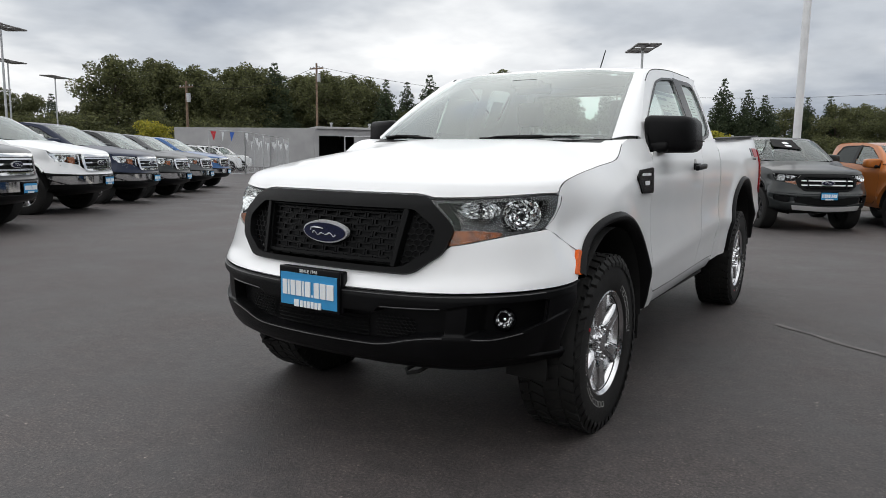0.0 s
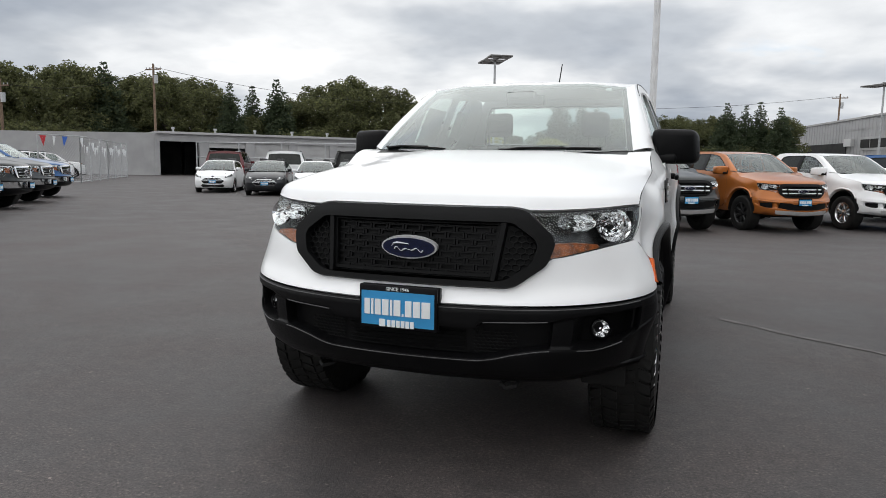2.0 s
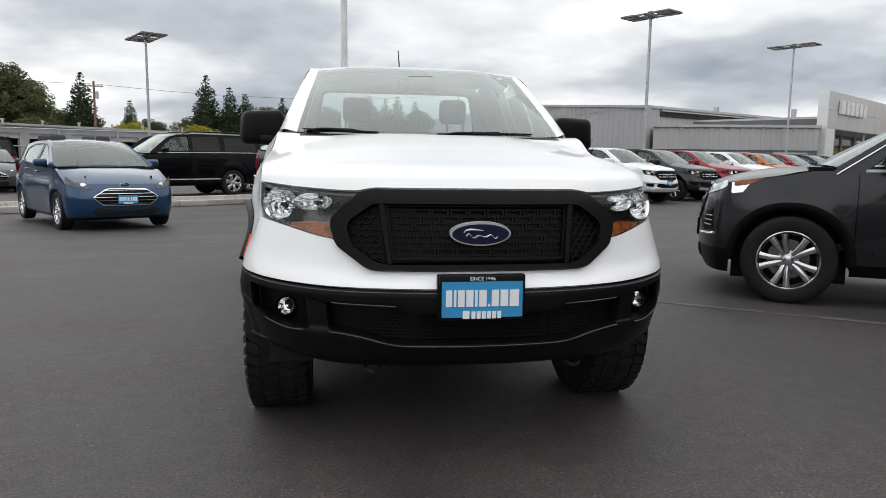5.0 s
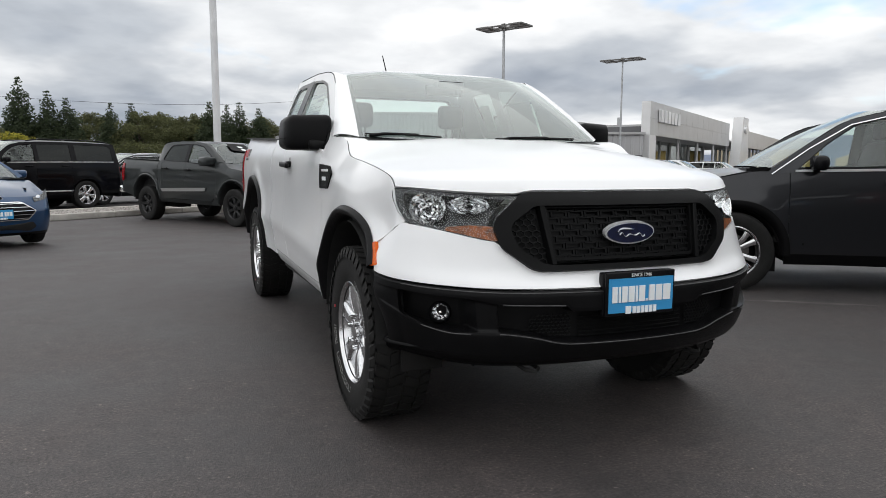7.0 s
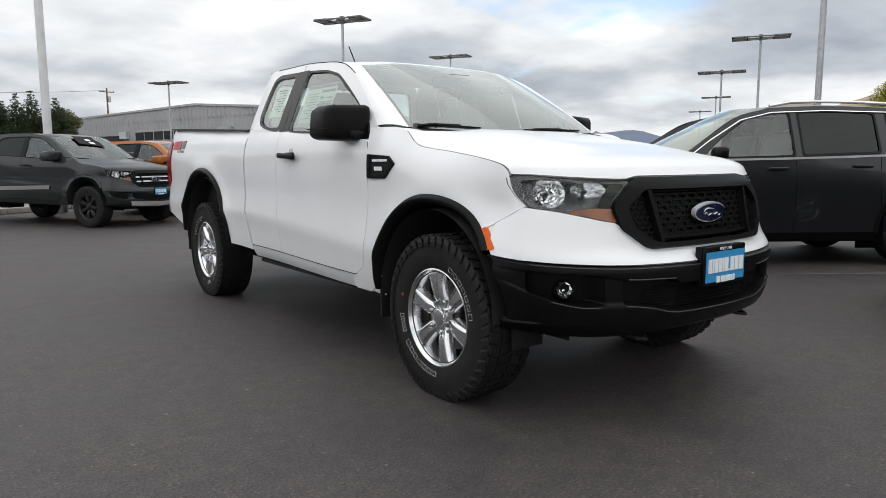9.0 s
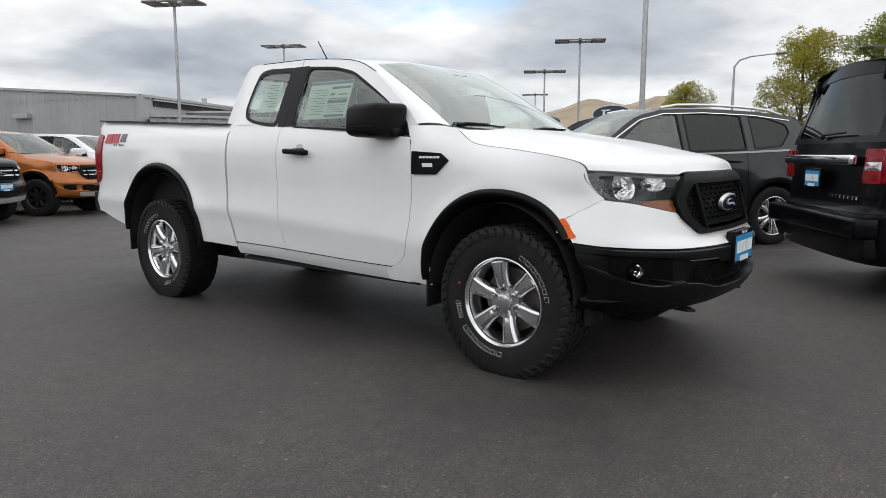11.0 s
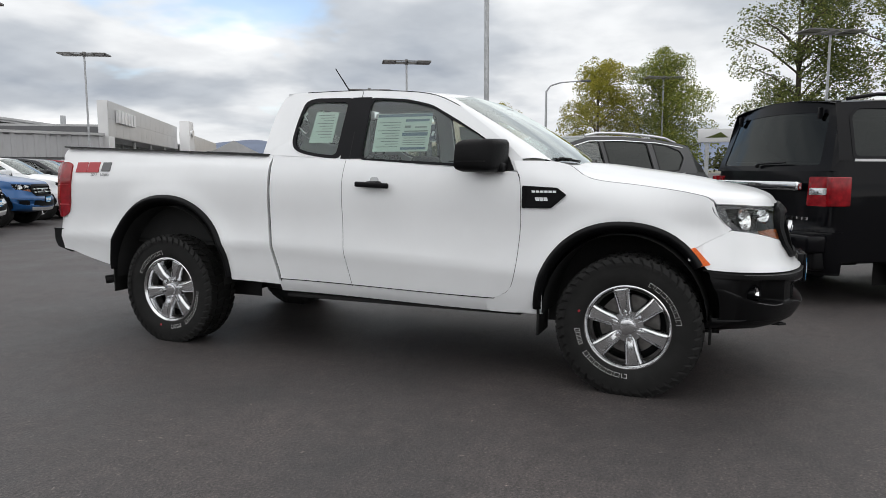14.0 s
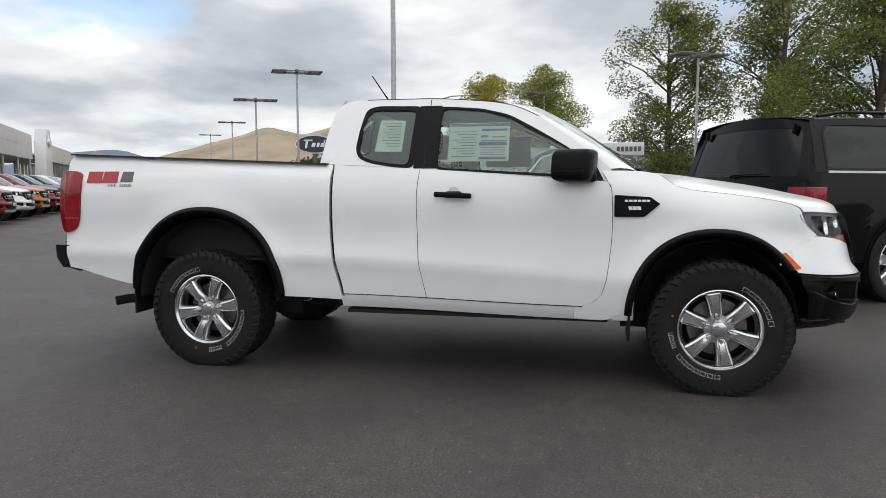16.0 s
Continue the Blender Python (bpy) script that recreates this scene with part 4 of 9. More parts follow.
            # wheel housing
            hs = sheet(lambda u, v, yc=yc, zc=zc, a=a, b=b: (s * (0.90 - 0.42 * v), yc + a * 0.9 * math.cos(math.pi * u), zc + b * 0.88 * math.sin(math.pi * u)), 20, 3, (0, 0, -1))
            part("wheel_housing", hs, "void", root)
            bk = sheet(lambda u, v, yc=yc: (s * 0.49, yc - 0.5 + u, 0.3 + 0.62 * v), 1, 1, (s, 0, 0))
            part("housing_wall", bk, "void", root)
        # mud flaps
        for y, z0, z1, x0, x1 in (((0.50, 0.29, 0.50, 0.66, 0.885), (3.77, 0.33, 0.62, 0.64, 0.875), (-0.42, 0.30, 0.46, 0.62, 0.80)) if hero else ()):
            part("mud_flap", boxes((s * x0, s * x1, y - 0.006, y + 0.008, z0, z1), r=0.004), "rubber", root, "black rubber mud flap")
        # wheels
        kw = dict(R=0.388, wd=0.265, rim=0.224)
        if hero:
            add_wheel(root, "hero", s * 0.775, 0.0, 0.05 if s > 0 else 0.19, letters=True, blocks=True, **kw)
            add_wheel(root, "hero", s * 0.775, RB, 1.75, letters=True, blocks=True, **kw)
        else:
            for y in (0.0, RB):
                add_wheel(root, wheels, s * 0.775, y, 0.2 + y, spokes=6 if "6" in wheels else 7, split="6" in wheels, metal="alloy" if "alloy" in wheels else "darkalloy", **kw)

    # hood
    zc = curve((-0.76, 1.043), (-0.735, 1.075), (-0.70, 1.098), (-0.62, 1.125), (-0.50, 1.148), (-0.28, 1.188), (0.05, 1.236), (0.30, 1.268), (0.42, 1.277))

    def hood(u, v):
        q = 2 * u - 1
        aq = abs(q)
        yr = 0.348 - 0.008 * q * q
        xe = f_edge(-0.42 + v * 0.76) - 0.002
        x_f = 0.8205
        x = q * (x_f + (xe - x_f) * soft(0, 0.25, v))
        zf = hood_lip(abs(x))
        yf = min(front_y(x, zf) - 0.006, -0.42)
        vv = v ** 1.35
        y = yf + (yr - yf) * vv
        ye = -0.42 + (0.34 + 0.42) * vv
        ze = f_top(ye) + 0.002
        mid = zc(-0.757 + (0.40 + 0.757) * vv)
        # a raised centre with folds a third of the way out, shoulders falling to the fenders
        fold = soft(0.72, 0.34, aq) * 0.014 * soft(0.02, 0.6, v)
        z = ze + (mid - ze) * (1 - aq ** 3.8) + fold - 0.008 * soft(0.05, 0.4, v) * (1 - aq ** 6)
        return (x, y, zf + (z - zf) * soft(0.0, 0.05, v) if not big else z)
    hood_lip = curve((0.0, 1.046), (0.385, 1.046), (0.45, 1.034), (0.66, 1.043), (0.80, 1.055), (0.83, 1.056))
    if hero:
        for s in (1, -1):
            pts = [(s * (f_edge(y) - 0.001), y, f_top(y) - 0.0005) for y in [-0.418 + 0.758 * i / 40 for i in range(41)]]
            part("hood_seam", tube(pts, 0.0016, 6), "void", root)
    part("hood", sheet(hood, int(48 * seg), int(36 * seg), (0, 0, 1)), P, root, thick=0.015)

    # windscreen, pillars, roof
    top_line = [(0.62, 1.298), (0.72, 1.387), (0.90, 1.521), (1.07, 1.637), (1.25, 1.708), (1.41, 1.731), (1.77, 1.753), (2.10, 1.753)]
    if crew:
        top_line += [(2.45, 1.750), (2.60, 1.738)]
        rear_line = [(2.72, 1.69), (2.765, 1.62), (2.80, 1.50), (2.84, 1.36)]
    else:
        rear_line = [(2.27, 1.746), (2.34, 1.714), (2.38, 1.645), (2.41, 1.534), (2.44, 1.347)]
    zg = curve(*(top_line + rear_line[:1]))

    def x_green(y, z):
        t = max(0.0, z - belt(y))
        return 0.842 - 0.35 * t - 0.12 * t * t - 0.05 * soft(cab_end - 0.12, cab_end + 0.08, y)
    y_r1 = rear_line[0][0] + 0.03
    y_r0 = 1.25
    ridge = curve((1.06, 1.704), (1.14, 1.724), (1.25, 1.740), (1.55, 1.762), (2.0, 1.768), (y_r1 + 0.02, zg(rear_line[0][0]) + 0.016))

    def roof(u, v):
        q = 2 * u - 1
        a = abs(q)
        ym, ys_ = 1.06 + (y_r1 + 0.02 - 1.06) * v, y_r0 + (y_r1 - y_r0) * v
        near = math.exp(-(v / 0.12) ** 2)
        y = ym + (ys_ - ym) * ((0.22 * a * a + 0.78 * a ** 20) * near + a * a * (1 - near))
        g = zg(min(ys_, rear_line[0][0]))
        x = q * x_green(min(ys_, cab_end - 0.1), g)
        z = g + (ridge(ym) - g) * (1 - a ** 3.2) - 0.024 * near * soft(0.55, 0.92, a) * soft(1.0, 0.93, a)
        return (x, y, z)

    def ws(q, v):
        """The windscreen: q from side to side, v from the cowl up to the roof's front edge."""
        a = abs(q)
        T = roof(0.5 + 0.46 * q, 0.0)
        B = (q * 0.718, 0.36 + 0.108 * a * a, 1.268 + 0.018 * a * a)
        bow = 0.032 * 4 * v * (1 - v) * (1 - 0.6 * a * a)
        return (B[0] + (T[0] - B[0]) * v, B[1] + (T[1] - B[1]) * v, B[2] + (T[2] - B[2]) * v + bow)
    sc = part("windscreen", sheet(lambda u, v: ws((2 * u - 1), v), 24, 14, (0, -1, 0.6)), "shield" if hero else "carglass", root, "clear windscreen")
    sc.visible_shadow = False
    band = bmesh.new()
    lift = Vector((0, 0.006, -0.008))
    for u0, u1, v0, v1 in ((-1, 1, 0.955, 1.0), (-1, 1, 0.0, 0.03), (-1, -0.965, 0, 1), (0.965, 1, 0, 1), (-0.10, 0.10, 0.88, 0.96)):
        merge(band, sheet(lambda u, v: Vector(ws(u0 + (u1 - u0) * u, v0 + (v1 - v0) * v)) + lift, 12, 8, (0, -1, 0.6)))
    part("windscreen_surround", band, "gloss_black", sc)
    arc = top_line[:5]
    pa = curve(*[(i / (len(arc) - 1), p[0]) for i, p in enumerate(arc)])
    pz = curve(*[(i / (len(arc) - 1), p[1]) for i, p in enumerate(arc)])
    cab = part("roof", sheet(roof, int(28 * seg), int(20 * seg), (0, 0, 1)), P, root, thick=0.02 if hero else 0)
    part("headlining", sheet(lambda u, v: Vector(roof(0.03 + 0.94 * u, 0.01 + 0.97 * v)) - Vector((0, 0, 0.032)), 12, 8, (0, 0, -1)), "lining", cab)
    for s in (1, -1):
        def ap(u, v):
            A = Vector(ws(s, u))
            B = Vector((s * x_green(pa(u), pz(u)), pa(u), pz(u)))
            p = A + (B - A) * v + Vector((s * 0.014, -0.004, 0.010)) * math.sin(math.pi * v) * (1 - u ** 3)
            return p + (Vector(roof(0.5 + s * (0.46 + 0.04 * v), 0.0)) - (A + (B - A) * v)) * u ** 3
        part("windscreen_pillar", sheet(ap, 18, 7, (s, -0.5, 0.5)), P, root)
        # the fender's top runs in under the pillar's foot
        part("cowl_corner", sheet(lambda u, v: (lambda y: (s * (f_edge(y) - 0.001 + (0.70 + 0.1 * max(0.0, y - 0.47) - f_edge(y)) * v), y, f_top(y) - 0.001 + (min(1.284, f_top(y)) - f_top(y)) * v - 0.004 * v))(0.335 + 0.285 * u), 14, 4, (0, 0, 1)), P, root)
        part("pillar_lining", sheet(lambda u, v: Vector(ap(u, v)) - Vector((s * 0.03, -0.02, 0.02)), 10, 2, (-s, 0.5, -0.5)), "lining", root)
        fx = lambda y, z: (s * x_green(y, z), y, z)
        if not crew:
            split = 1.735
            cells = [("front", [(0.60, 1.226)] + top_line[:6] + [(split, 1.7510), (split, belt(split))], [(1.665, 1.692), (1.40, 1.672), (1.23, 1.632), (1.06, 1.54), (0.89, 1.44), (0.75, 1.342), (0.685, 1.245), (0.95, 1.258), (1.672, 1.305)]),
                     ("rear", [(split, belt(split)), (split, 1.7510), (2.10, 1.753)] + rear_line + [(2.36, 1.338)], [(1.812, 1.312), (1.785, 1.695), (2.07, 1.702), (2.145, 1.682), (2.175, 1.56), (2.19, 1.43), (2.165, 1.375), (2.09, 1.345), (1.94, 1.32)])]
        else:
            split = 1.70
            cells = [("front", [(0.60, 1.226)] + top_line[:6] + [(split, 1.758), (split, belt(split))], [(1.645, 1.692), (1.40, 1.672), (1.23, 1.632), (1.06, 1.54), (0.89, 1.44), (0.75, 1.342), (0.685, 1.245), (0.95, 1.258), (1.652, 1.305)]),
                     ("rear", [(split, belt(split)), (split, 1.758), (2.10, 1.762), (2.45, 1.750), (2.60, 1.738)] + rear_line + [(2.80, 1.35)], [(1.755, 1.312), (1.745, 1.695), (2.25, 1.692), (2.40, 1.67), (2.52, 1.50), (2.575, 1.375), (2.50, 1.352)])]
        for nm, outer, win in cells:
            wr = rounded(win, 0.045)
            part("door_window_frame" if nm == "front" else "cab_corner_frame", ring(outer, wr, fx, 2, (s, 0, 0), 40 if hero else 16), P, root, thick=0.015 if hero else 0)
            g = part("side_window", pane(wr, lambda y, z: (s * (x_green(y, z) - 0.008), y, z), (s, 0, 0), 3), "glass" if nm == "front" else ("glass" if hero else "tint"), root, "clear side window" if nm == "front" or hero else "tinted side window")
            g.visible_shadow = False
            cy, cz = sum(p[0] for p in wr) / len(wr), sum(p[1] for p in wr) / len(wr)
            if nm == "rear" and hero:
                shr = [(cy + (y - cy) * 0.86, cz + (z - cz) * 0.90) for y, z in wr]
            else:
                shr = [(cy + (y - cy) * (1 - 0.014 / max(0.1, math.hypot(y - cy, z - cz))), cz + (z - cz) * (1 - 0.016 / max(0.05, math.hypot(y - cy, z - cz)))) for y, z in wr]
            part("window_seal", ring([(cy + (y - cy) * 1.02, cz + (z - cz) * 1.03) for y, z in wr], shr, lambda y, z: (s * (x_green(y, z) + 0.0025), y, z), 1, (s, 0, 0), 30), "gloss_black", g, "black window seal")
        b0, b1 = (1.668, 1.808) if not crew else (1.648, 1.752)
        part("centre_pillar_trim", sheet(lambda u, v: (s * (x_green(b0 + (b1 - b0) * u, belt(1.74) + 0.006 + (0.395) * v) + 0.0045), b0 + (b1 - b0) * u - 0.012 * v, belt(1.74) + 0.006 + 0.395 * v), 3, 6, (s, 0, 0)), "gloss_black", root, "gloss black centre pillar trim")
        if hero:
            part("door_seam", sheet(lambda u, v: (s * (x_green(1.742, belt(1.742) + 0.45 * v) + 0.006), 1.740 + 0.004 * u - 0.012 * v, belt(1.742) + 0.44 * v), 1, 5, (s, 0, 0)), "void", root)
        # mirror
        def mirror_box(grow, z0, z1, r):
            bm = bmesh.new()
            box(bm, -0.122 - grow, 0.122 + grow, -0.090 - grow, 0.115, z0, z1, r=r)
            for v in bm.verts:
                k = max(0.0, v.co.x * s) / 0.118
                v.co.y += 0.07 * k * k - 0.01 * max(0.0, v.co.z) / 0.09
                v.co.z *= 1 - 0.08 * k * k
                v.co.x -= s * 0.012 * max(0.0, v.co.z) / 0.09
            bmesh.ops.transform(bm, matrix=Matrix.Translation((s * 0.928, 0.792, 1.312)), verts=bm.verts)
            return bm
        mr = part("door_mirror", mirror_box(0.0, -0.092, 0.100, 0.038), ("plastic" if hero else P), root, "black door mirror" if hero else "door mirror in body colour")
        if hero:
            part("mirror_seam", mirror_box(0.0012, -0.033, -0.0285, 0.0), "void", mr)
        sail = [(0.66, 1.232), (0.70, 1.31), (0.775, 1.375), (0.87, 1.262), (0.87, 1.245)]
        part("mirror_base", slab(sail, lambda y, z, d: (s * (x_green(y, z) + 0.012 - d), y, z), 0.03), "plastic", mr)
        arm = boxes((s * 0.80, s * 0.93, 0.70, 0.84, 1.222, 1.278), r=0.02)
        part("mirror_arm", arm, "plastic", mr)
        face_ = boxes((s * 0.835, s * 1.005, 0.902, 0.915, 1.25, 1.372), r=0.003)
        part("mirror_glass", face_, "chrome", mr)
    if hero:
        for s in (1, -1):
            part("roof_seam", tube([(s * (x_green(y, zg(y)) + 0.001), y, zg(y) - 0.003) for y in [1.05 + 1.1 * i / 20 for i in range(21)]], 0.0028, 6), "void", root)
    # cab back wall with its window
    yb = rear_line[-1][0]
    back = [(-0.80, 0.60), (0.80, 0.60), (0.80, 1.335), (0.66, 1.695), (0.60, 1.758), (0.40, 1.782), (-0.40, 1.782), (-0.60, 1.758), (-0.66, 1.695), (-0.80, 1.335)]
    hole = rounded([(-0.66, 1.36), (0.66, 1.36), (0.60, 1.68), (-0.60, 1.68)], 0.05)
    fy = lambda x, z: (x, yb - 0.01 - 0.16 * max(0, z - 1.34) - 0.25 * max(0, z - 1.62), z)
    part("cab_back", ring(back, hole, fy, 2, (0, 1, 0), 16), P, root)
    bg = part("rear_window", pane(hole, lambda x, z: (x, fy(x, z)[1] - 0.01, z), (0, 1, 0), 2), "glass", root)
    bg.visible_shadow = False
    part("rear_window_seal", ring([(x * 1.03, 1.515 + (z - 1.515) * 1.08) for x, z in hole], [(x * 0.97, 1.515 + (z - 1.515) * 0.92) for x, z in hole], lambda x, z: (x, fy(x, z)[1] + 0.004, z), 1, (0, 1, 0), 16), "gloss_black", bg)
    # bed floor, front wall, tailgate, rear bumper
    part("bed_floor", boxes((-0.74, 0.74, yb + 0.02, 4.25, 0.70, 0.73)), "void", root)
    part("bed_front_wall", boxes((-0.78, 0.78, yb + 0.012, yb + 0.04, 0.60, 1.325)), P, root)
    part("tailgate", boxes((-0.70, 0.70, 4.27, 4.33, 0.72, 1.40), r=0.015), P, root)
    rb = bmesh.new()
    if hero:
        merge(rb, boxes((-0.80, 0.80, 4.25, 4.42, 0.62, 0.775), r=0.02))
        for s in (1, -1):
            merge(rb, slab([(4.20, 0.612), (4.235, 0.70), (4.275, 0.792), (4.405, 0.790), (4.395, 0.70), (4.345, 0.650)], lambda y, z, d: (s * (0.875 - d - 0.5 * max(0.0, y - 4.36)), y, z), 0.09))
    else:
        merge(rb, boxes((-0.89, 0.89, 4.25, 4.45, 0.61, 0.765), r=0.045))
    part("rear_bumper", rb, "plastic" if hero else "chrome", root, "black rear bumper" if hero else "bright rear bumper")
    # underside
    un = bmesh.new()
    for k in ((-0.50, 0.50, -0.60, 0.9, 0.38, 0.9), (-0.72, 0.72, 0.62, cab_end, 0.42, 0.56), (-0.48, 0.48, cab_end, 4.2, 0.50, 0.70), (-0.055, 0.055, 0.1, RB, 0.36, 0.46), (-0.66, 0.66, -0.045, 0.045, 0.33, 0.43), (-0.70, 0.70, RB - 0.06, RB + 0.06, 0.33, 0.45), (-0.16, 0.16, RB - 0.15, RB + 0.15, 0.26, 0.50)):
        merge(un, boxes(k))
    part("underbody", un, "void", root)
    if hero:
        part("exhaust_pipe", tube([(-0.55, 3.0, 0.42), (-0.58, 3.75, 0.40), (-0.64, 4.00, 0.385), (-0.70, 4.06, 0.375)], 0.033, 14), "void", root, "blackened exhaust pipe")
        part("running_gear", merge(tube([(-0.72, 1.0, 0.40), (-0.74, 2.2, 0.43)], 0.03), tube([(-0.50, 2.35, 0.42), (-0.50, 2.62, 0.42)], 0.05)), "void", root)
        for s in (1, -1):
            part("step_rail", boxes((s * 0.66, s * 0.815, 0.62, 2.26, 0.385, 0.41), r=0.006), "void", root)
    cabin(root, crew, hero)
    nose(root, front_y, nose_w, f_top, x_side, P, hero, bright, big, lamps, FA)
    return root


def cabin(root, crew, hero):
    """What shows of the seats and dashboard through the glass."""
    part("dashboard", merge(boxes((-0.67, 0.67, 0.45, 1.02, 0.95, 1.212), r=0.05), boxes((0.18, 0.56, 0.86, 1.05, 1.13, 1.25), r=0.05)), "dash", root)
    ring_ = bmesh.new()
    n, R, r = 32, 0.185, 0.015
    vs = [[ring_.verts.new(((R + r * math.cos(b)) * math.cos(a), r * math.sin(b), (R + r * math.cos(b)) * math.sin(a))) for b in [j * math.tau / 8 for j in range(8)]] for a in [i * math.tau / n for i in range(n)]]
    for i in range(n):
        for j in range(8):
            ring_.faces.new((vs[i][j], vs[(i + 1) % n][j], vs[(i + 1) % n][(j + 1) % 8], vs[i][(j + 1) % 8]))
    merge(ring_, boxes((-0.17, 0.17, -0.01, 0.01, -0.025, 0.02), (-0.06, 0.06, -0.02, 0.02, -0.06, 0.06)))
    bmesh.ops.transform(ring_, matrix=Matrix.Translation((0.37, 1.12, 1.10)) @ Matrix.Rotation(radians(-24), 4, "X"), verts=ring_.verts)
    bmesh.ops.recalc_face_normals(ring_, faces=ring_.faces)
    part("steering_wheel", ring_, "dash", root)
    rows = [(1.42, 0.37)] + ([(2.20, 0.38)] if crew else [])
    for y, x in rows:
        for s in (1, -1):
            seat = boxes((s * x - 0.25, s * x + 0.25, y - 0.32, y + 0.20, 0.68, 0.86), r=0.06)
            bk = bmesh.new()
            box(bk, -0.23, 0.23, -0.055, 0.055, 0, 0.56, r=0.055)
            merge(seat, bk, Matrix.Translation((s * x, y + 0.20, 0.80)) @ Matrix.Rotation(radians(-14), 4, "X"))
            part("seat", seat, "seat", root)
            hr = boxes((s * (x - 0.02) - 0.10, s * (x - 0.02) + 0.10, y + 0.32, y + 0.40, 1.41, 1.585), r=0.04)
            merge(hr, tube([(s * x - 0.06, y + 0.35, 1.30), (s * x - 0.06, y + 0.36, 1.43)], 0.008, 6))
            merge(hr, tube([(s * x + 0.06, y + 0.35, 1.30), (s * x + 0.06, y + 0.36, 1.43)], 0.008, 6))
            part("headrest", hr, "seat", root)
    part("cab_floor", boxes((-0.74, 0.74, 0.5, 2.3 if not crew else 2.75, 0.56, 0.62)), "void", root)
    part("rear_view_mirror", boxes((-0.12, 0.12, 1.06, 1.085, 1.575, 1.64), (-0.015, 0.015, 1.03, 1.07, 1.62, 1.69), r=0.01), "gloss_black", root)
    if hero:
        part("sensor_housing", boxes((-0.09, 0.09, 0.935, 1.03, 1.605, 1.652), r=0.015), "gloss_black", root)


def nose(root, front_y, nose_w, f_top, x_side, P, hero, bright, big, lamps, FA):
    """Bumper, grille, lamps, plate: all that faces forward."""
    seg = 1.0 if hero else 0.5
    at = lambda off: (lambda x, z, d=0.0: (x, front_y(x, z) + off + d, z))

    def wrap(u, z, far=1.0):
        """A point of the skin from one front wheel opening round to the other, u from -1 to 1."""
        a = abs(u)
        if a > 0.84:
            k = min(1.0, (a - 0.84) / 0.16)
            y_end = FA[0] - FA[2] * max(0.0, 1 - abs((z - FA[1]) / FA[3]) ** 2.15) ** (1 / 2.15) if z > 0.45 else -0.42
            x0 = 0.955 * nose_w(z)
            ya = front_y(x0, z)
            y = ya + (min(y_end, -0.37) - ya) * k
            x1 = x_side(min(y_end, -0.36), max(z, 0.5)) + (0.0 if z > 0.6 else -0.04 * (0.6 - z) / 0.3)
            x = x0 + (x1 - x0) * (1 - (1 - k) ** 1.8)
            return Vector((math.copysign(x, u), y, z))
        x = u / 0.84 * 0.955 * nose_w(z)
        return Vector((x, front_y(x, z), z))
    # painted bumper cover between grille, lamps and the black bumper
    low = curve((0, 0.688), (0.5, 0.692), (0.75, 0.703), (0.84, 0.710), (1.0, 0.722))
    high = curve((0.0, 0.757), (0.392, 0.764), (0.45, 0.795), (0.498, 0.828), (0.528, 0.856), (0.566, 0.862), (0.66, 0.884), (0.755, 0.906), (0.80, 0.915), (0.82, 0.920))

    def cover(u, v):
        q = 2 * u - 1
        a = abs(q)
        z0 = low(a)
        z1 = high(a / 0.84 * 0.82) if a < 0.84 else 0.920 - (a - 0.84) / 0.16 * 0.088
        p = wrap(q, z0 + (z1 - z0) * v)
        p.y -= 0.012 * math.exp(-((v - 0.0) / 0.25) ** 2)
        return p
    part("bumper_cover", sheet(cover, int(110 * seg), int(16 * seg), (0, -1, 0)), P, root, thick=0.012 if hero else 0)
    for s in (1, -1):
        part("cover_bracket", sheet(lambda u, v: wrap(s * (0.845 + 0.155 * u), 0.80 + 0.19 * v - 0.10 * v * u) - Vector((s * 0.005, -0.003, 0)), 8, 8, (s, 0, 0)), P, root)
        part("cover_bracket", sheet(lambda u, v: (s * (x_side(-0.47 + 0.17 * u, 0.76 + 0.17 * v) - 0.007), -0.47 + 0.17 * u, 0.76 + 0.17 * v), 6, 6, (s, 0, 0)), P, root)
    # black lower bumper with its steps
    lip = curve((0.0, 0.486), (0.30, 0.489), (0.36, 0.497), (0.44, 0.517), (0.55, 0.532), (0.60, 0.533), (0.70, 0.530), (0.79, 0.548), (0.86, 0.580), (0.95, 0.600))
    brow = curve((0.0, 0.600), (0.28, 0.602), (0.315, 0.624), (0.54, 0.630), (0.60, 0.640), (0.64, 0.646), (0.85, 0.652), (0.95, 0.654))

    def lower(u, v):
        q = 2 * u - 1
        a = abs(q)
        x = a / 0.84 * 0.855
        bz, lz = brow(x), lip(x)
        # depth of the wide intake and of the fog lamp pockets
        deep = 0.055 * soft(0.556, 0.544, x) + 0.10 * soft(0.630, 0.640, x) * soft(0.850, 0.815, x)
        drop = 0.035 * soft(0.55, 0.92, a)
        prof = [(0.690, 0.010), (0.684, 0.010), (0.681, -0.010), (0.675, -0.015), (bz + 0.014, -0.014), (bz + 0.002, -0.012), (bz - 0.004, -0.006 + deep), ((bz + lz) / 2, -0.006 + deep), (lz + 0.006, -0.006 + deep), (lz - 0.002, -0.014),
                (lz - 0.012, -0.017), (0.44, -0.008), (0.415 + drop, 0.0), (0.39 + drop, 0.03), (0.365 + drop, 0.08)]
        k = v * (len(prof) - 1)
        i = min(len(prof) - 2, int(k + 1e-6))
        t = k - i
        z = prof[i][0] * (1 - t) + prof[i + 1][0] * t
        off = prof[i][1] * (1 - t) + prof[i + 1][1] * t
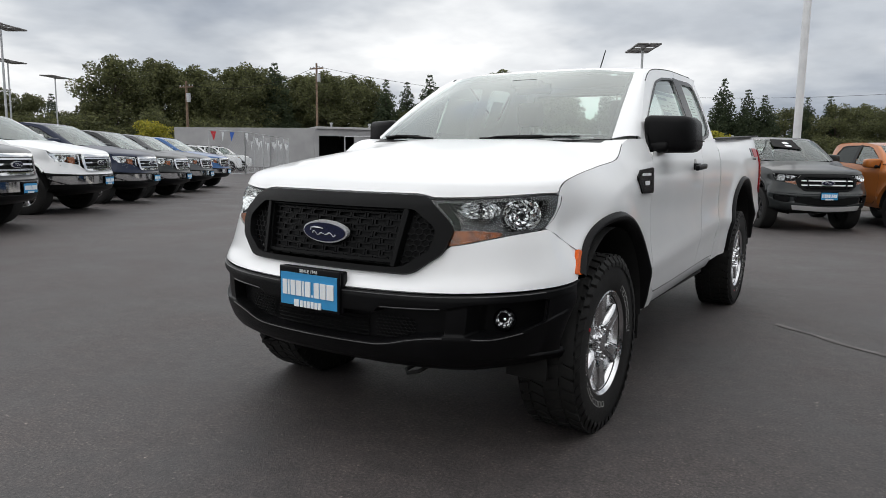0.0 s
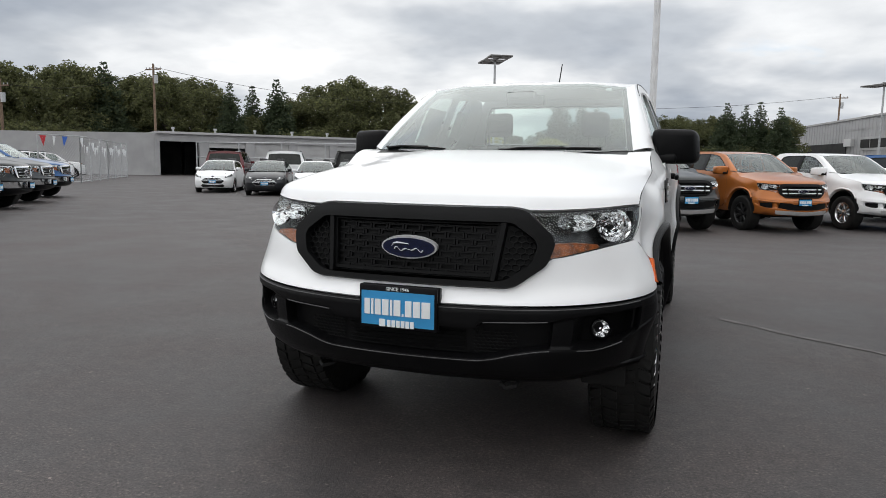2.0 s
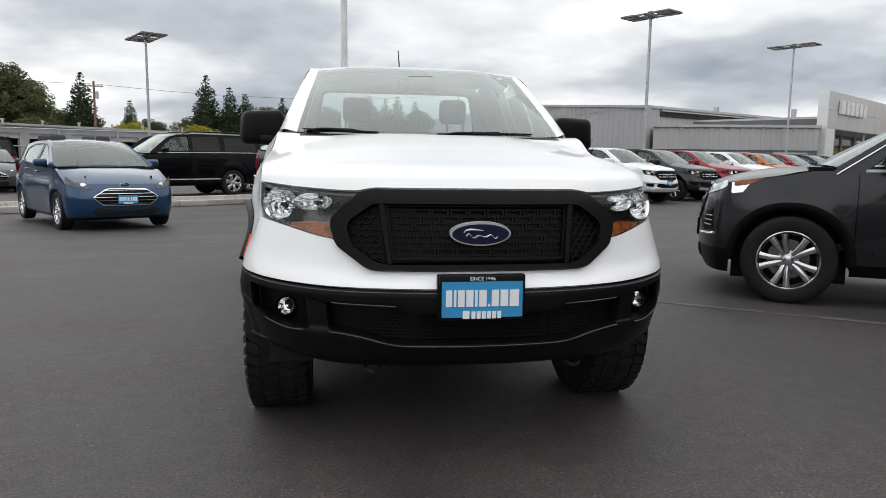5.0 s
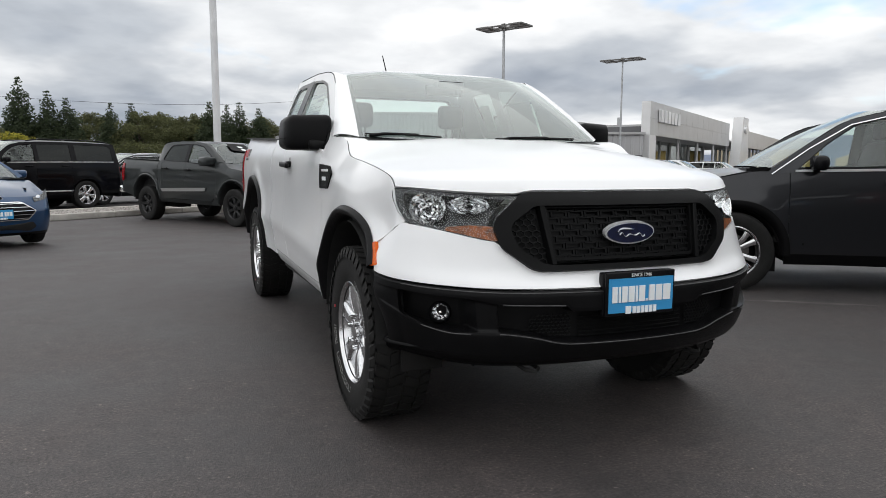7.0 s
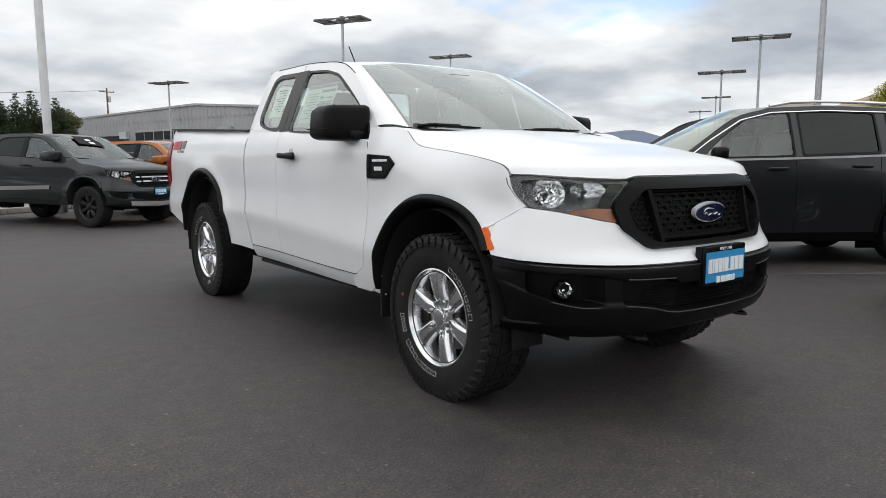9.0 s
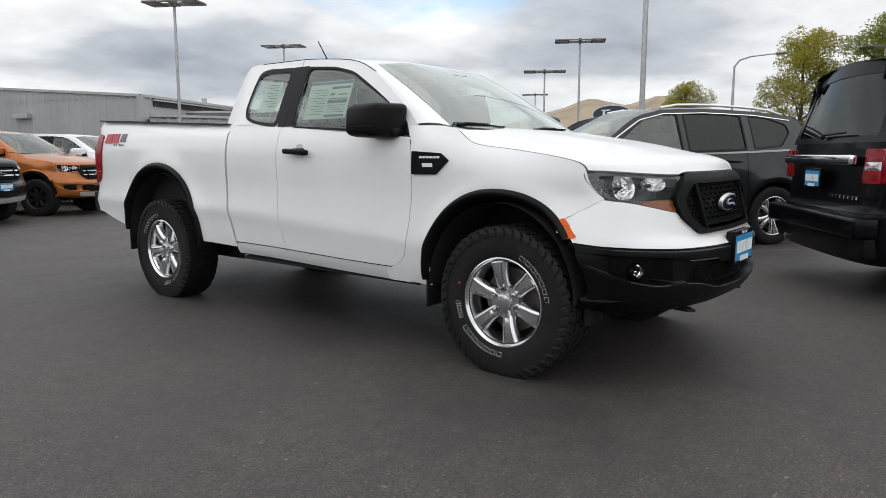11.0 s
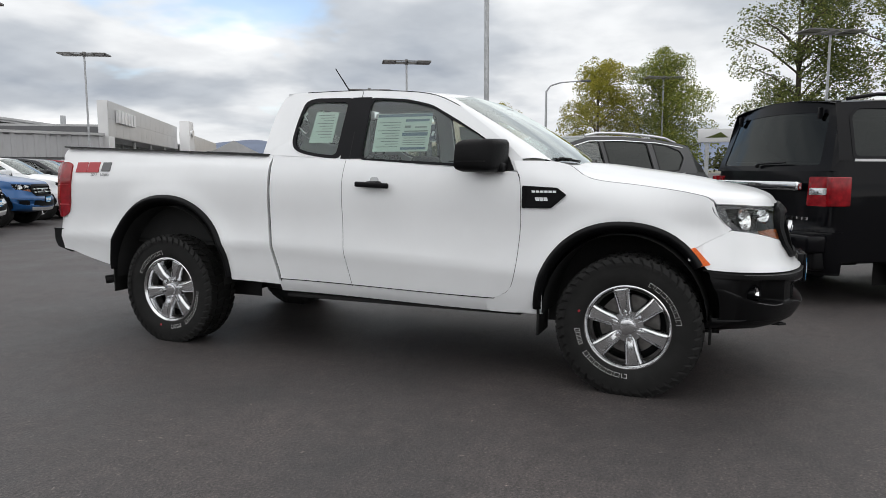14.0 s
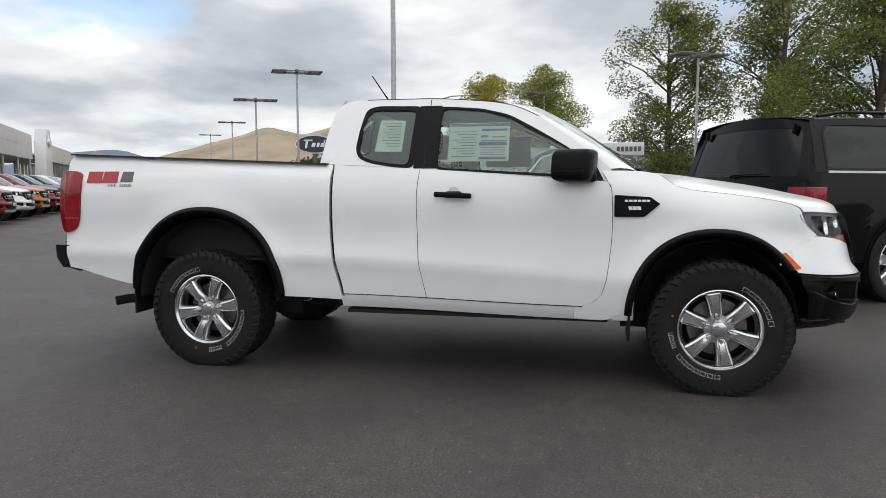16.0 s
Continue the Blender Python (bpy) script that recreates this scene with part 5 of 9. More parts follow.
        z += (low(a) - 0.690) * soft(0.5, 0.69, z)
        p = wrap(q, z)
        p.y += off
        return p
    low_b = part("lower_bumper", sheet(lower, 240 if hero else 60, 84 if hero else 28, (0, -1, 0)), "plastic" if hero or big else P, root, "black plastic lower bumper" if hero or big else "painted lower bumper", thick=0.012 if hero else 0, smooth=50)
    if big:
        part("bumper_bar", sheet(lambda u, v: wrap(2 * u - 1, 0.665 - 0.14 * v) - Vector((0, 0.016, 0)), 48, 5, (0, -1, 0)), "chrome", root, "bright steel bumper bar", thick=0.01)
    if not hero and not big:
        part("lower_intake", sheet(lambda u, v: wrap((2 * u - 1) * (0.52 + 0.06 * v), 0.655 - 0.155 * v) - Vector((0, 0.014, 0)), 20, 4, (0, -1, 0)), "grille", root, "black lower intake")
        for s in (1, -1):
            part("fog_pocket", sheet(lambda u, v: wrap(s * (0.66 + 0.16 * u), 0.64 - 0.10 * v) - Vector((s * 0.006, 0.010, 0)), 6, 3, (s * 0.3, -1, 0)), "grille", root)
        part("skid_plate", sheet(lambda u, v: wrap((2 * u - 1) * 0.62, 0.455 - 0.085 * v + 0.03 * abs(2 * u - 1)) - Vector((0, 0.018, 0)), 20, 4, (0, -1, 0)), "panel", root, "silver lower bumper plate", thick=0.01)
    under = sheet(lambda u, v: (lambda p: (p[0] * (1 - 0.05 * v), p[1] + 0.30 * v, p[2] - 0.05 * v))(lower(0.1 + 0.8 * u, 1.0)), 20, 2, (0, -0.3, -1))
    part("bumper_underside", under, "plastic", low_b)
    if hero:
        for s in (1, -1):
            part("tow_hook", tube([(s * 0.365, -0.66, 0.372), (s * 0.365, -0.775, 0.366), (s * 0.392, -0.805, 0.364), (s * 0.42, -0.775, 0.366), (s * 0.42, -0.66, 0.372)], 0.008, 8), "void", root, "black tow hook")
        # rounded edges of its steps: beads in paler plastic paint in their highlights
        edge_at = lambda x, k: lower(0.5 + 0.5 * x * 0.84 / 0.855, k / 14) - Vector((0, 0.0015, 0))
        for x0, x1, k in ((-0.84, 0.84, 3.0), (-0.54, -0.315, 5.0), (0.315, 0.54, 5.0), (-0.56, 0.56, 9.6), (0.655, 0.80, 9.6), (-0.80, -0.655, 9.6)):
            part("bumper_edge_highlight", tube([edge_at(x0 + (x1 - x0) * i / 40, k) for i in range(41)], 0.0026, 6), "edge", low_b)
        slats = bmesh.new()
        for z in (0.50, 0.515, 0.53, 0.545, 0.56, 0.575):
            merge(slats, tube([(x, front_y(x, z) + 0.034, z) for x in [-0.24 + 0.48 * i / 10 for i in range(11)]], 0.0035, 6))
        part("lower_intake_slats", slats, "grille", low_b)
        for s in (1, -1):
            part("lower_mesh", honeycomb([(s * x, z) for x, z in ((0.27, 0.500), (0.36, 0.506), (0.43, 0.525), (0.43, 0.575), (0.38, 0.590), (0.27, 0.59))], 0.018, 0.0022, lambda x, z: (x, front_y(x, z) + 0.036, z)), "grille", low_b)
    # grille
    if not big:
        outer = [(0.395, 1.040), (0.442, 1.030), (0.538, 0.945), (0.552, 0.912), (0.528, 0.835), (0.425, 0.760), (0.39, 0.752)]
        holes = [[(0.362, 0.990), (0.335, 0.775), (-0.335, 0.775), (-0.362, 0.990)]]
    else:
        outer = [(0.47, 1.045), (0.49, 1.03), (0.50, 0.92), (0.47, 0.80), (0.43, 0.76), (0.30, 0.752)]
        holes = [[(0.45, 1.0), (0.42, 0.79), (-0.42, 0.79), (-0.45, 1.0)]]
    full = rounded(outer + [(-x, z) for x, z in outer[::-1]], 0.02)
    body = "grille" if not bright else "chrome"
    frame_d = 0.026

    def gf(x, z):
        return (x, front_y(x, z) - frame_d + 0.004, z)
    if not big:
        inner_all = rounded([(0.36, 0.990), (0.395, 0.988), (0.478, 0.930), (0.490, 0.903), (0.470, 0.838), (0.384, 0.780), (0.34, 0.772)] + [(-x, z) for x, z in [(0.34, 0.772), (0.384, 0.780), (0.470, 0.838), (0.490, 0.903), (0.478, 0.930), (0.395, 0.988), (0.36, 0.990)]], 0.015)
    else:
        inner_all = rounded(holes[0], 0.02)
    g = part("grille", ring(full, inner_all, gf, 3, (0, -1, 0), 64), body, root, "dark grey plastic grille with hexagon mesh" if not bright else "bright grille surround", thick=0.04, bevel=0.004 if hero else 0, smooth=30)
    part("grille_back", pane(inner_all, lambda x, z: (x, front_y(x, z) + (0.021 if hero else 0.05), z), (0, -1, 0), 3), "grille", g)
    if not big:
        for s in (1, -1):
            bar = [(s * 0.325, 0.772), (s * 0.345, 0.772), (s * 0.373, 0.992), (s * 0.351, 0.992)]
            part("grille_upright", slab(bar, lambda x, z, d: (x, front_y(x, z) - 0.018 + d, z), 0.04), "grille", g, bevel=0.003 if hero else 0)
            pod = [(s * x, z) for x, z in ((0.352, 0.780), (0.384, 0.780), (0.470, 0.838), (0.490, 0.903), (0.478, 0.930), (0.392, 0.986))]
            if hero:
                part("grille_mesh", honeycomb(pod, 0.030, 0.0032, lambda x, z: (x, front_y(x, z) + 0.006, z)), "grille", g)
        mesh = bmesh.new()
        if hero:
            # offset rows of flat links
            rows_ = 9
            for r in range(rows_):
                z = 0.790 + r * 0.0235
                half = 0.330 + 0.026 * r / rows_
                k = -half + (0.035 if r % 2 else 0.0)
                while k < half - 0.02:
                    x1 = min(half, k + 0.062)
                    for z0, z1 in ((z + 0.0075, z + 0.0125), (z - 0.0125, z - 0.0075)):
                        merge(mesh, slab([(k + 0.006, z0), (x1 - 0.006, z0), (x1 - 0.006, z1), (k + 0.006, z1)], lambda x, z_, d: (x, front_y(x, z_) + 0.012 + d, z_), 0.010))
                    for xa in (k, x1 - 0.004):
                        merge(mesh, slab([(xa - 0.002, z - 0.010), (xa + 0.006, z - 0.010), (xa + 0.006, z + 0.010), (xa - 0.002, z + 0.010)], lambda x, z_, d: (x, front_y(x, z_) + 0.0135 + d, z_), 0.009))
                    k += 0.070
        else:
            for z in ([0.80, 0.84, 0.88, 0.92, 0.96] if not bright else [0.82, 0.885, 0.95]):
                merge(mesh, slab([(-0.34, z - 0.008), (0.34, z - 0.008), (0.34, z + 0.008), (-0.34, z + 0.008)], lambda x, z_, d: (x, front_y(x, z_) + 0.004 + d, z_), 0.02))
        part("grille_insert", mesh, body if bright else "grille", g, smooth=0)
        if not hero:
            for z in (0.845, 0.925):
                part("grille_bar", slab([(-0.46, z - 0.012), (0.46, z - 0.012), (0.46, z + 0.012), (-0.46, z + 0.012)], lambda x, z_, d: (x, front_y(x, z_) - 0.024 + d, z_), 0.02), "badge_metal", g, "bright grille bar", smooth=0)
        if hero:
            rim_ = ring([(0.352, 0.99), (0.33, 0.785), (-0.33, 0.785), (-0.352, 0.99)], [(0.338, 0.978), (0.318, 0.797), (-0.318, 0.797), (-0.338, 0.978)], lambda x, z: (x, front_y(x, z) - 0.001, z), 1, (0, -1, 0), 32)
            part("grille_inner_frame", rim_, "grille", g, thick=0.02)
        oval_badge(g, 0, front_y(0, 0.883) - 0.016, 0.883, lean=radians(10))
    else:
        mesh = bmesh.new()
        for z in (0.82, 0.895, 0.97):
            merge(mesh, slab([(-0.42, z - 0.013), (0.42, z - 0.013), (0.42, z + 0.013), (-0.42, z + 0.013)], lambda x, z_, d: (x, front_y(x, z_) - 0.006 + d, z_), 0.02))
        part("grille_insert", mesh, body, g, smooth=0)
        oval_badge(g, 0, front_y(0, 0.895) - 0.03, 0.895, lean=radians(8))
    # headlamps
    hl0 = [(0.425, 1.022), (0.66, 1.034), (0.80, 1.048), (0.827, 1.046), (0.830, 1.01), (0.823, 0.955), (0.806, 0.922), (0.765, 0.906), (0.66, 0.882), (0.580, 0.858), (0.512, 0.846), (0.505, 0.866), (0.516, 0.912), (0.505, 0.944)]
    if big:
        hl0 = [(0.51, 1.03), (0.66, 1.045), (0.80, 1.05), (0.828, 1.045), (0.80, 0.86), (0.75, 0.80), (0.55, 0.79), (0.51, 0.86)]
    for s in (1, -1):
        hl = rounded([(s * x, z) for x, z in hl0], 0.012, 3)
        L = part("headlamp", pane(hl, at(-0.002), (0, -1, 0), 4), "lens", root, "clear headlamp with amber corner")
        L.visible_shadow = False
        part("lamp_seal", ring([(0.655 * s + (x - 0.655 * s) * 1.006, 0.96 + (z - 0.96) * 1.025) for x, z in hl], hl, at(0.001), 1, (0, -1, 0), 30), "gloss_black", L)
        housing = ring(hl, [(0.655 * s + (x - 0.655 * s) * 0.86, 0.965 + (z - 0.965) * 0.8) for x, z in hl], lambda x, z: (x, front_y(x, z) + 0.012, z), 1, (0, -1, 0), 30)
        hb = bmesh.new()
        merge(hb, housing)
        merge(hb, pane([(0.655 * s + (x - 0.655 * s) * 0.99, 0.965 + (z - 0.965) * 0.99) for x, z in hl], lambda x, z: (x, front_y(x, z) + 0.105, z), (0, -1, 0), 3))
        part("lamp_housing", hb, "lamphouse" if hero else ("lampmetal" if big else "gloss_black"), L)
        for xb, zb, rx, rz, flat in ((0.742, 0.978, 0.070, 0.064, True), (0.612, 0.990, 0.078, 0.034, True)):
            # a cut reflector: a bowl of plane facets round a dark bulb cap
            bowl = bmesh.new()
            na = 24
            vv = []
            for k in range(7):
                r = 0.20 + 0.80 * k / 6
                vv.append([bowl.verts.new((rx * r * math.cos(a), 0.055 * (1 - r * r) + (0.007 * abs(math.sin(2.7 * j + 1.9 * k)) if flat else 0.0), rz * r * math.sin(a))) for j, a in enumerate([q * math.tau / na for q in range(na)])])
            for a, b in zip(vv, vv[1:]):
                for j in range(na):
                    bowl.faces.new((a[j], a[(j + 1) % na], b[(j + 1) % na], b[j]))
            at_lamp = Matrix.Translation((s * xb, front_y(xb, zb) + 0.016, zb)) @ Matrix.Rotation(s * radians(26), 4, "Z") @ Matrix.Rotation(radians(-14), 4, "X")
            bmesh.ops.transform(bowl, matrix=at_lamp, verts=bowl.verts)
            B = part("lamp_reflector", bowl, "lampmetal", L, smooth=0 if flat else 40)
            cap = lathe([(0.0, 0.022), (0.007, 0.021), (0.009, 0.016), (0.009, -0.03)], 14)
            bmesh.ops.transform(cap, matrix=at_lamp @ Matrix.Translation((0, 0.045, 0)) @ Matrix.Rotation(radians(-90), 4, "Z"), verts=cap.verts)
            part("bulb_cap", cap, "lampdark", B)
        am = rounded([(s * x, z) for x, z in ((0.526, 0.864), (0.535, 0.858), (0.580, 0.867), (0.700, 0.897), (0.690, 0.908), (0.610, 0.915), (0.530, 0.911))], 0.008)
        if big:
            am = rounded([(s * x, z) for x, z in ((0.61, 0.83), (0.68, 0.84), (0.69, 0.985), (0.60, 0.985))], 0.01)
        part("turn_lamp", slab(am, lambda x, z, d: (x, front_y(x, z) + 0.003 + d, z), 0.02), "amber", L, "amber turn lamp")
        if hero:
            # narrow upright fins between the bowls and beside the outer one
            for xf in (0.812, 0.820):
                fin = slab([(s * xf, 0.925), (s * (xf + 0.006), 0.925), (s * (xf + 0.006), 1.022), (s * xf, 1.022)], lambda x, z, d: (x, front_y(x, z) + 0.022 + d, z), 0.05)
                part("lamp_fin", fin, "lampmetal", L, smooth=0)
        # fog lamp
        fx, fz = (0.716, 0.586) if hero else (0.706, 0.582)
        fy = front_y(fx, fz)
        tilt = Matrix.Translation((s * fx, fy + (0.075 if hero else 0.036), fz)) @ Matrix.Rotation(s * radians(22), 4, "Z") @ Matrix.Rotation(radians(-14 if hero else 0), 4, "X") @ Matrix.Rotation(radians(-90), 4, "Z")
        fl = lathe([(0.0, -0.006), (0.005, -0.007), (0.006, -0.014), (0.006, -0.022), (0.018, -0.018), (0.027, -0.008), (0.033, 0.002)], 9)
        bmesh.ops.transform(fl, matrix=tilt, verts=fl.verts)
        F = part("fog_lamp", fl, "lampmetal", root, "round clear fog lamp", smooth=0)
        fr = lathe([(0.033, 0.004), (0.037, 0.008), (0.043, 0.0), (0.044, -0.05)], 24)
        bmesh.ops.transform(fr, matrix=tilt, verts=fr.verts)
        part("fog_bezel", fr, "gloss_black", F)
        # side marker in the wheel opening
        if hero:
            mk = rounded([(-0.280, 0.808), (-0.330, 0.832), (-0.412, 0.746), (-0.352, 0.733)], 0.008)
            part("side_marker", slab(mk, lambda y, z, d: (s * (x_side(y, z) + 0.007 - d), y, z), 0.03), "marker", root, "orange side marker lamp", bevel=0.003)
            vent = rounded([(0.598, 1.147), (0.40, 1.136), (0.345, 1.097), (0.43, 1.022), (0.598, 1.021)], 0.008)
            xv = lambda y, z: x_side(y, z) - 0.004
            V = part("fender_vent", slab(vent, lambda y, z, d: (s * (xv(y, z) + 0.010 - d), y, z), 0.025), "plastic", root, "black fender vent with model badge", bevel=0.003)
            inn = rounded([(0.572, 1.137), (0.41, 1.128), (0.372, 1.097), (0.44, 1.034), (0.572, 1.033)], 0.006)
            part("vent_recess", ring(vent, inn, lambda y, z: (s * (xv(y, z) + 0.014), y, z), 1, (s, 0, 0), 16), "grille", V)
            tm = bmesh.new()
            for k in range(6):
                y0 = 0.402 + k * 0.024
                merge(tm, slab([(y0, 1.108), (y0 + 0.019, 1.108), (y0 + 0.019, 1.120), (y0, 1.120)], lambda y, z, d: (s * (xv(y, z) + 0.016 - d), y, z), 0.004))
            for k in range(3):
                y0 = 0.448 + k * 0.024
                merge(tm, slab([(y0, 1.062), (y0 + 0.020, 1.062), (y0 + 0.026, 1.082), (y0 + 0.004, 1.082)], lambda y, z, d: (s * (xv(y, z) + 0.016 - d), y, z), 0.004))
            part("vent_badge", tm, "ink", V, smooth=0)
    # plate
    pl = plate_on(root, -0.008, front_y(0, 0.66) - 0.026, 0.660) if not big else plate_on(root, 0.20, front_y(0, 0.6) - 0.040, 0.575)
    if hero:
        me = text_mesh("SINCE 1946", 0.019)
        bm = bmesh.new()
        bm.from_mesh(me)
        bmesh.ops.transform(bm, matrix=Matrix.Translation((-0.008, front_y(0, 0.66) - 0.0262, 0.7300)) @ Matrix.Rotation(math.pi / 2, 4, "X"), verts=bm.verts)
        part("plate_year", bm, "ink", pl, smooth=0)
        part("plate_bracket", boxes((-0.17, 0.155, front_y(0, 0.66) - 0.012, front_y(0, 0.66) + 0.02, 0.578, 0.742), r=0.006), "gloss_black", pl)


def honeycomb(outline, cell, wire, fn):
    """Thin hexagon mesh inside an outline."""
    xs, zs = [p[0] for p in outline], [p[1] for p in outline]

    def inside(x, z):
        hit = False
        for (ax, az), (bx, bz) in zip(outline, outline[1:] + outline[:1]):
            if (az > z) != (bz > z) and x < (bx - ax) * (z - az) / (bz - az) + ax:
                hit = not hit
        return hit
    bm = bmesh.new()
    r = cell / math.sqrt(3)
    seen = set()
    j = 0
    z = min(zs)
    while z < max(zs) + cell:
        x = min(xs) + (cell / 2 if j % 2 else 0)
        while x < max(xs) + cell:
            cs = [(x + r * math.sin(k * math.pi / 3), z + r * math.cos(k * math.pi / 3) * 0.8) for k in range(6)]
            for a, b in zip(cs, cs[1:] + cs[:1]):
                mid = ((a[0] + b[0]) / 2, (a[1] + b[1]) / 2)
                key = (round(mid[0], 4), round(mid[1], 4))
                if key not in seen and inside(*mid):
                    seen.add(key)
                    merge(bm, tube([fn(*a), fn(*b)], wire, 5, False))
            x += cell
        z += r * 1.5 * 0.8
        j += 1
    return bm


# ---- hatchbacks and sport utilities; nose to -y, front axle at y = 0 ----
def wagon(name, label, colour, d, group=""):
    """d: fo, wb, ro overhangs and wheelbase; hw half width; sill; hood front and rear heights; cowl y; belt (y, z) points;
    top: the roof's side line from windscreen foot to tail; wins: side windows; R: tyre radius; and style words."""
    root = new(name)
    tagged(root, label, "car", group)
    fo, wb, ro, hw, R = d["fo"], d["wb"], d["ro"], d["hw"], d["R"]
    P = MAT[colour]
    belt = curve(*d["belt"])
    y0, y1 = d.get("y0", -fo + 0.42), wb + ro - 0.28
    FA = (0.0, R * 0.92, R * 1.2, R * 1.24)
    RA = (wb, R * 0.92, R * 1.2, R * 1.24)
    sh = d["belt"][0][1]
    sec = curve((0.18, -0.055), (0.30, -0.025), (0.42, -0.012), (sh * 0.55, -0.004), (sh * 0.72, 0.0), (sh * 0.86, -0.010), (sh, -0.035), (sh * 1.15, -0.06))

    def swell(y, z):
        return sum(0.022 * math.exp(-((math.hypot((y - yc) / a, (z - zc) / b) - 1.05) / 0.25) ** 2) for yc, zc, a, b in (FA, RA))

    def X(y, z):
        taper = 0.035 * soft(0.3, y0, y) + 0.03 * soft(wb, y1, y)
        return hw + sec(z) + swell(y, z) - taper - 0.022
    cow = d["cowl"]
    hood_side = curve((y0, d["hood"][0] - 0.03), (-0.1, (d["hood"][0] + d["hood"][1]) / 2 - 0.03), (cow, d["hood"][1] - 0.035), (cow + 0.5, belt(cow + 0.5)))
    up = lambda y: hood_side(y) if y < cow + 0.3 else belt(y)
    lo = lambda y: max(d["sill"], arch_top(y, *FA), arch_top(y, *RA))
    seams = d["seams"]
    cuts = [y0] + seams + [y1]
    names = ["front_fender"] + ["front_door", "rear_door"][: len(seams) - 1] + ["rear_quarter"]
    low_trim = d.get("clad", 0.0)
    for s in (1, -1):
        for a, b, nm in zip(cuts, cuts[1:], names):
            ys = stations(a + (0.003 if a != y0 else 0), b - (0.003 if b != y1 else 0), [(0.0, FA[2]), (wb, RA[2])], 0.12)
            dp = part(nm, panel(s, ys, lo, up, X, 14), P, root)
            if "door" in nm:
                yh, zh = b - 0.20, belt(b) - 0.10
                h = boxes((s * (X(yh, zh) + 0.012), s * (X(yh, zh) + 0.034), yh - 0.10, yh + 0.10, zh - 0.016, zh + 0.016), r=0.009)
                part("handle", h, d.get("handle", P), dp)
                if d.get("strip"):
                    part("sill_strip", sheet(lambda u, v: (s * (X(a + (b - a) * u, d["strip"] + 0.03 * v) + 0.008), a + 0.02 + (b - a - 0.04) * u, d["strip"] + 0.03 * v), 8, 2, (s, 0, 0)), "badge_metal", dp, "bright sill strip", thick=0.006)
        part("rocker", sheet(lambda u, v: (s * (X(FA[2] + u * (wb - FA[2] - RA[2]), d["sill"]) - 0.05 * v * v + 0.004), FA[2] + u * (wb - FA[2] - RA[2]), d["sill"] + low_trim - (0.10 + low_trim) * v), 8, 4, (s, 0, 0)), "plastic" if low_trim else P, root)
        for yc, zc, a, b in (FA, RA):
            def lip(u, v, yc=yc, zc=zc, a=a, b=b):
                th = math.pi * (1.0 - u)
                c_, s_ = math.cos(th), math.sin(th)
                e = 2 / 2.15
                k = 1.0 + (0.10 if low_trim else 0.0) - v * (0.17 if low_trim else 0.10)
                cy, sz = math.copysign(abs(c_) ** e, c_), abs(s_) ** e
                return (s * (X(yc + a * cy, zc + b * sz) + (0.006 if v < 0.7 else -0.05 * (v - 0.7) / 0.3)), yc + a * k * cy, zc + b * k * sz)
            part("wheel_arch_lip", sheet(lip, 28, 4, (s, 0, 0)), "plastic" if low_trim else P, root)
            part("wheel_housing", sheet(lambda u, v, yc=yc, zc=zc, a=a, b=b: (s * (hw - 0.05 - 0.35 * v), yc + a * 0.95 * math.cos(math.pi * u), zc + b * 0.93 * math.sin(math.pi * u)), 14, 2, (0, 0, -1)), "void", root)
            part("housing_wall", sheet(lambda u, v, yc=yc: (s * (hw - 0.36), yc - 0.45 + 0.9 * u, 0.15 + 0.7 * v), 1, 1, (s, 0, 0)), "void", root)
        for y in (0.0, wb):
            add_wheel(root, d["wheel"], s * (hw - d.get("wd", 0.235) / 2 - 0.022), y, 0.4 + y, R=R, wd=d.get("wd", 0.235), rim=d["rim"], spokes=d["spokes"], split=d.get("split", True), wide=d.get("wide", 1.2), metal=d.get("metal", "alloy"))
    # nose and tail
    nz = curve((0.16, 0.16), (0.24, 0.06), (0.36, 0.01), (0.52, 0.0), (d["hood"][0] * 0.78, 0.03), (d["hood"][0] - 0.03, 0.13), (d["hood"][0] + 0.05, 0.24))
    zt = d["tail"]
    tz = curve((0.24, 0.10), (0.36, 0.03), (0.50, 0.0), (0.66, 0.005), (0.72, 0.05), (zt, 0.09))

    def plan(x, W, a, e, n):
        k = max(0.0, 1 - min(1.0, abs(x) / W) ** n)
        return a + (e - a) * k ** (1 / n)

    def nose_y(x, z):
        return plan(x, X(y0, z) + 0.002, y0, -fo + nz(z), d.get("nn", 2.6))

    def tail_y(x, z):
        return plan(x, X(y1, z) + 0.002, y1, wb + ro - tz(z), 3.2)

    def skin(fy, yy, z0, z1, sgn):
        def f(u, v):
            z = z0 + (z1 - z0) * v
            th = (2 * u - 1) * math.pi / 2
            W = X(yy, z) + 0.002
            n = d.get("nn", 2.6) if sgn < 0 else 3.2
            x = W * math.copysign(abs(math.sin(th)) ** (2 / n), th)
            return (x, fy(x, z), z)
        return sheet(f, 48, 18, (0, sgn, 0))
    zl = d.get("lowz", 0.22)
    split_z = zl + (0.18 if low_trim else 0.02)
    part("front_bumper", skin(nose_y, y0, split_z, d["hood"][0] - 0.03, -1), P, root)
    part("front_valance", skin(nose_y, y0, zl - 0.02, split_z, -1), "plastic", root)
    part("rear_bumper", skin(tail_y, y1, split_z, 0.68, 1), P if not d.get("darkrear") else P, root)
    part("tailgate", skin(tail_y, y1, 0.684, zt, 1), P, root)
    part("rear_valance", skin(tail_y, y1, zl, split_z, 1), "plastic", root)
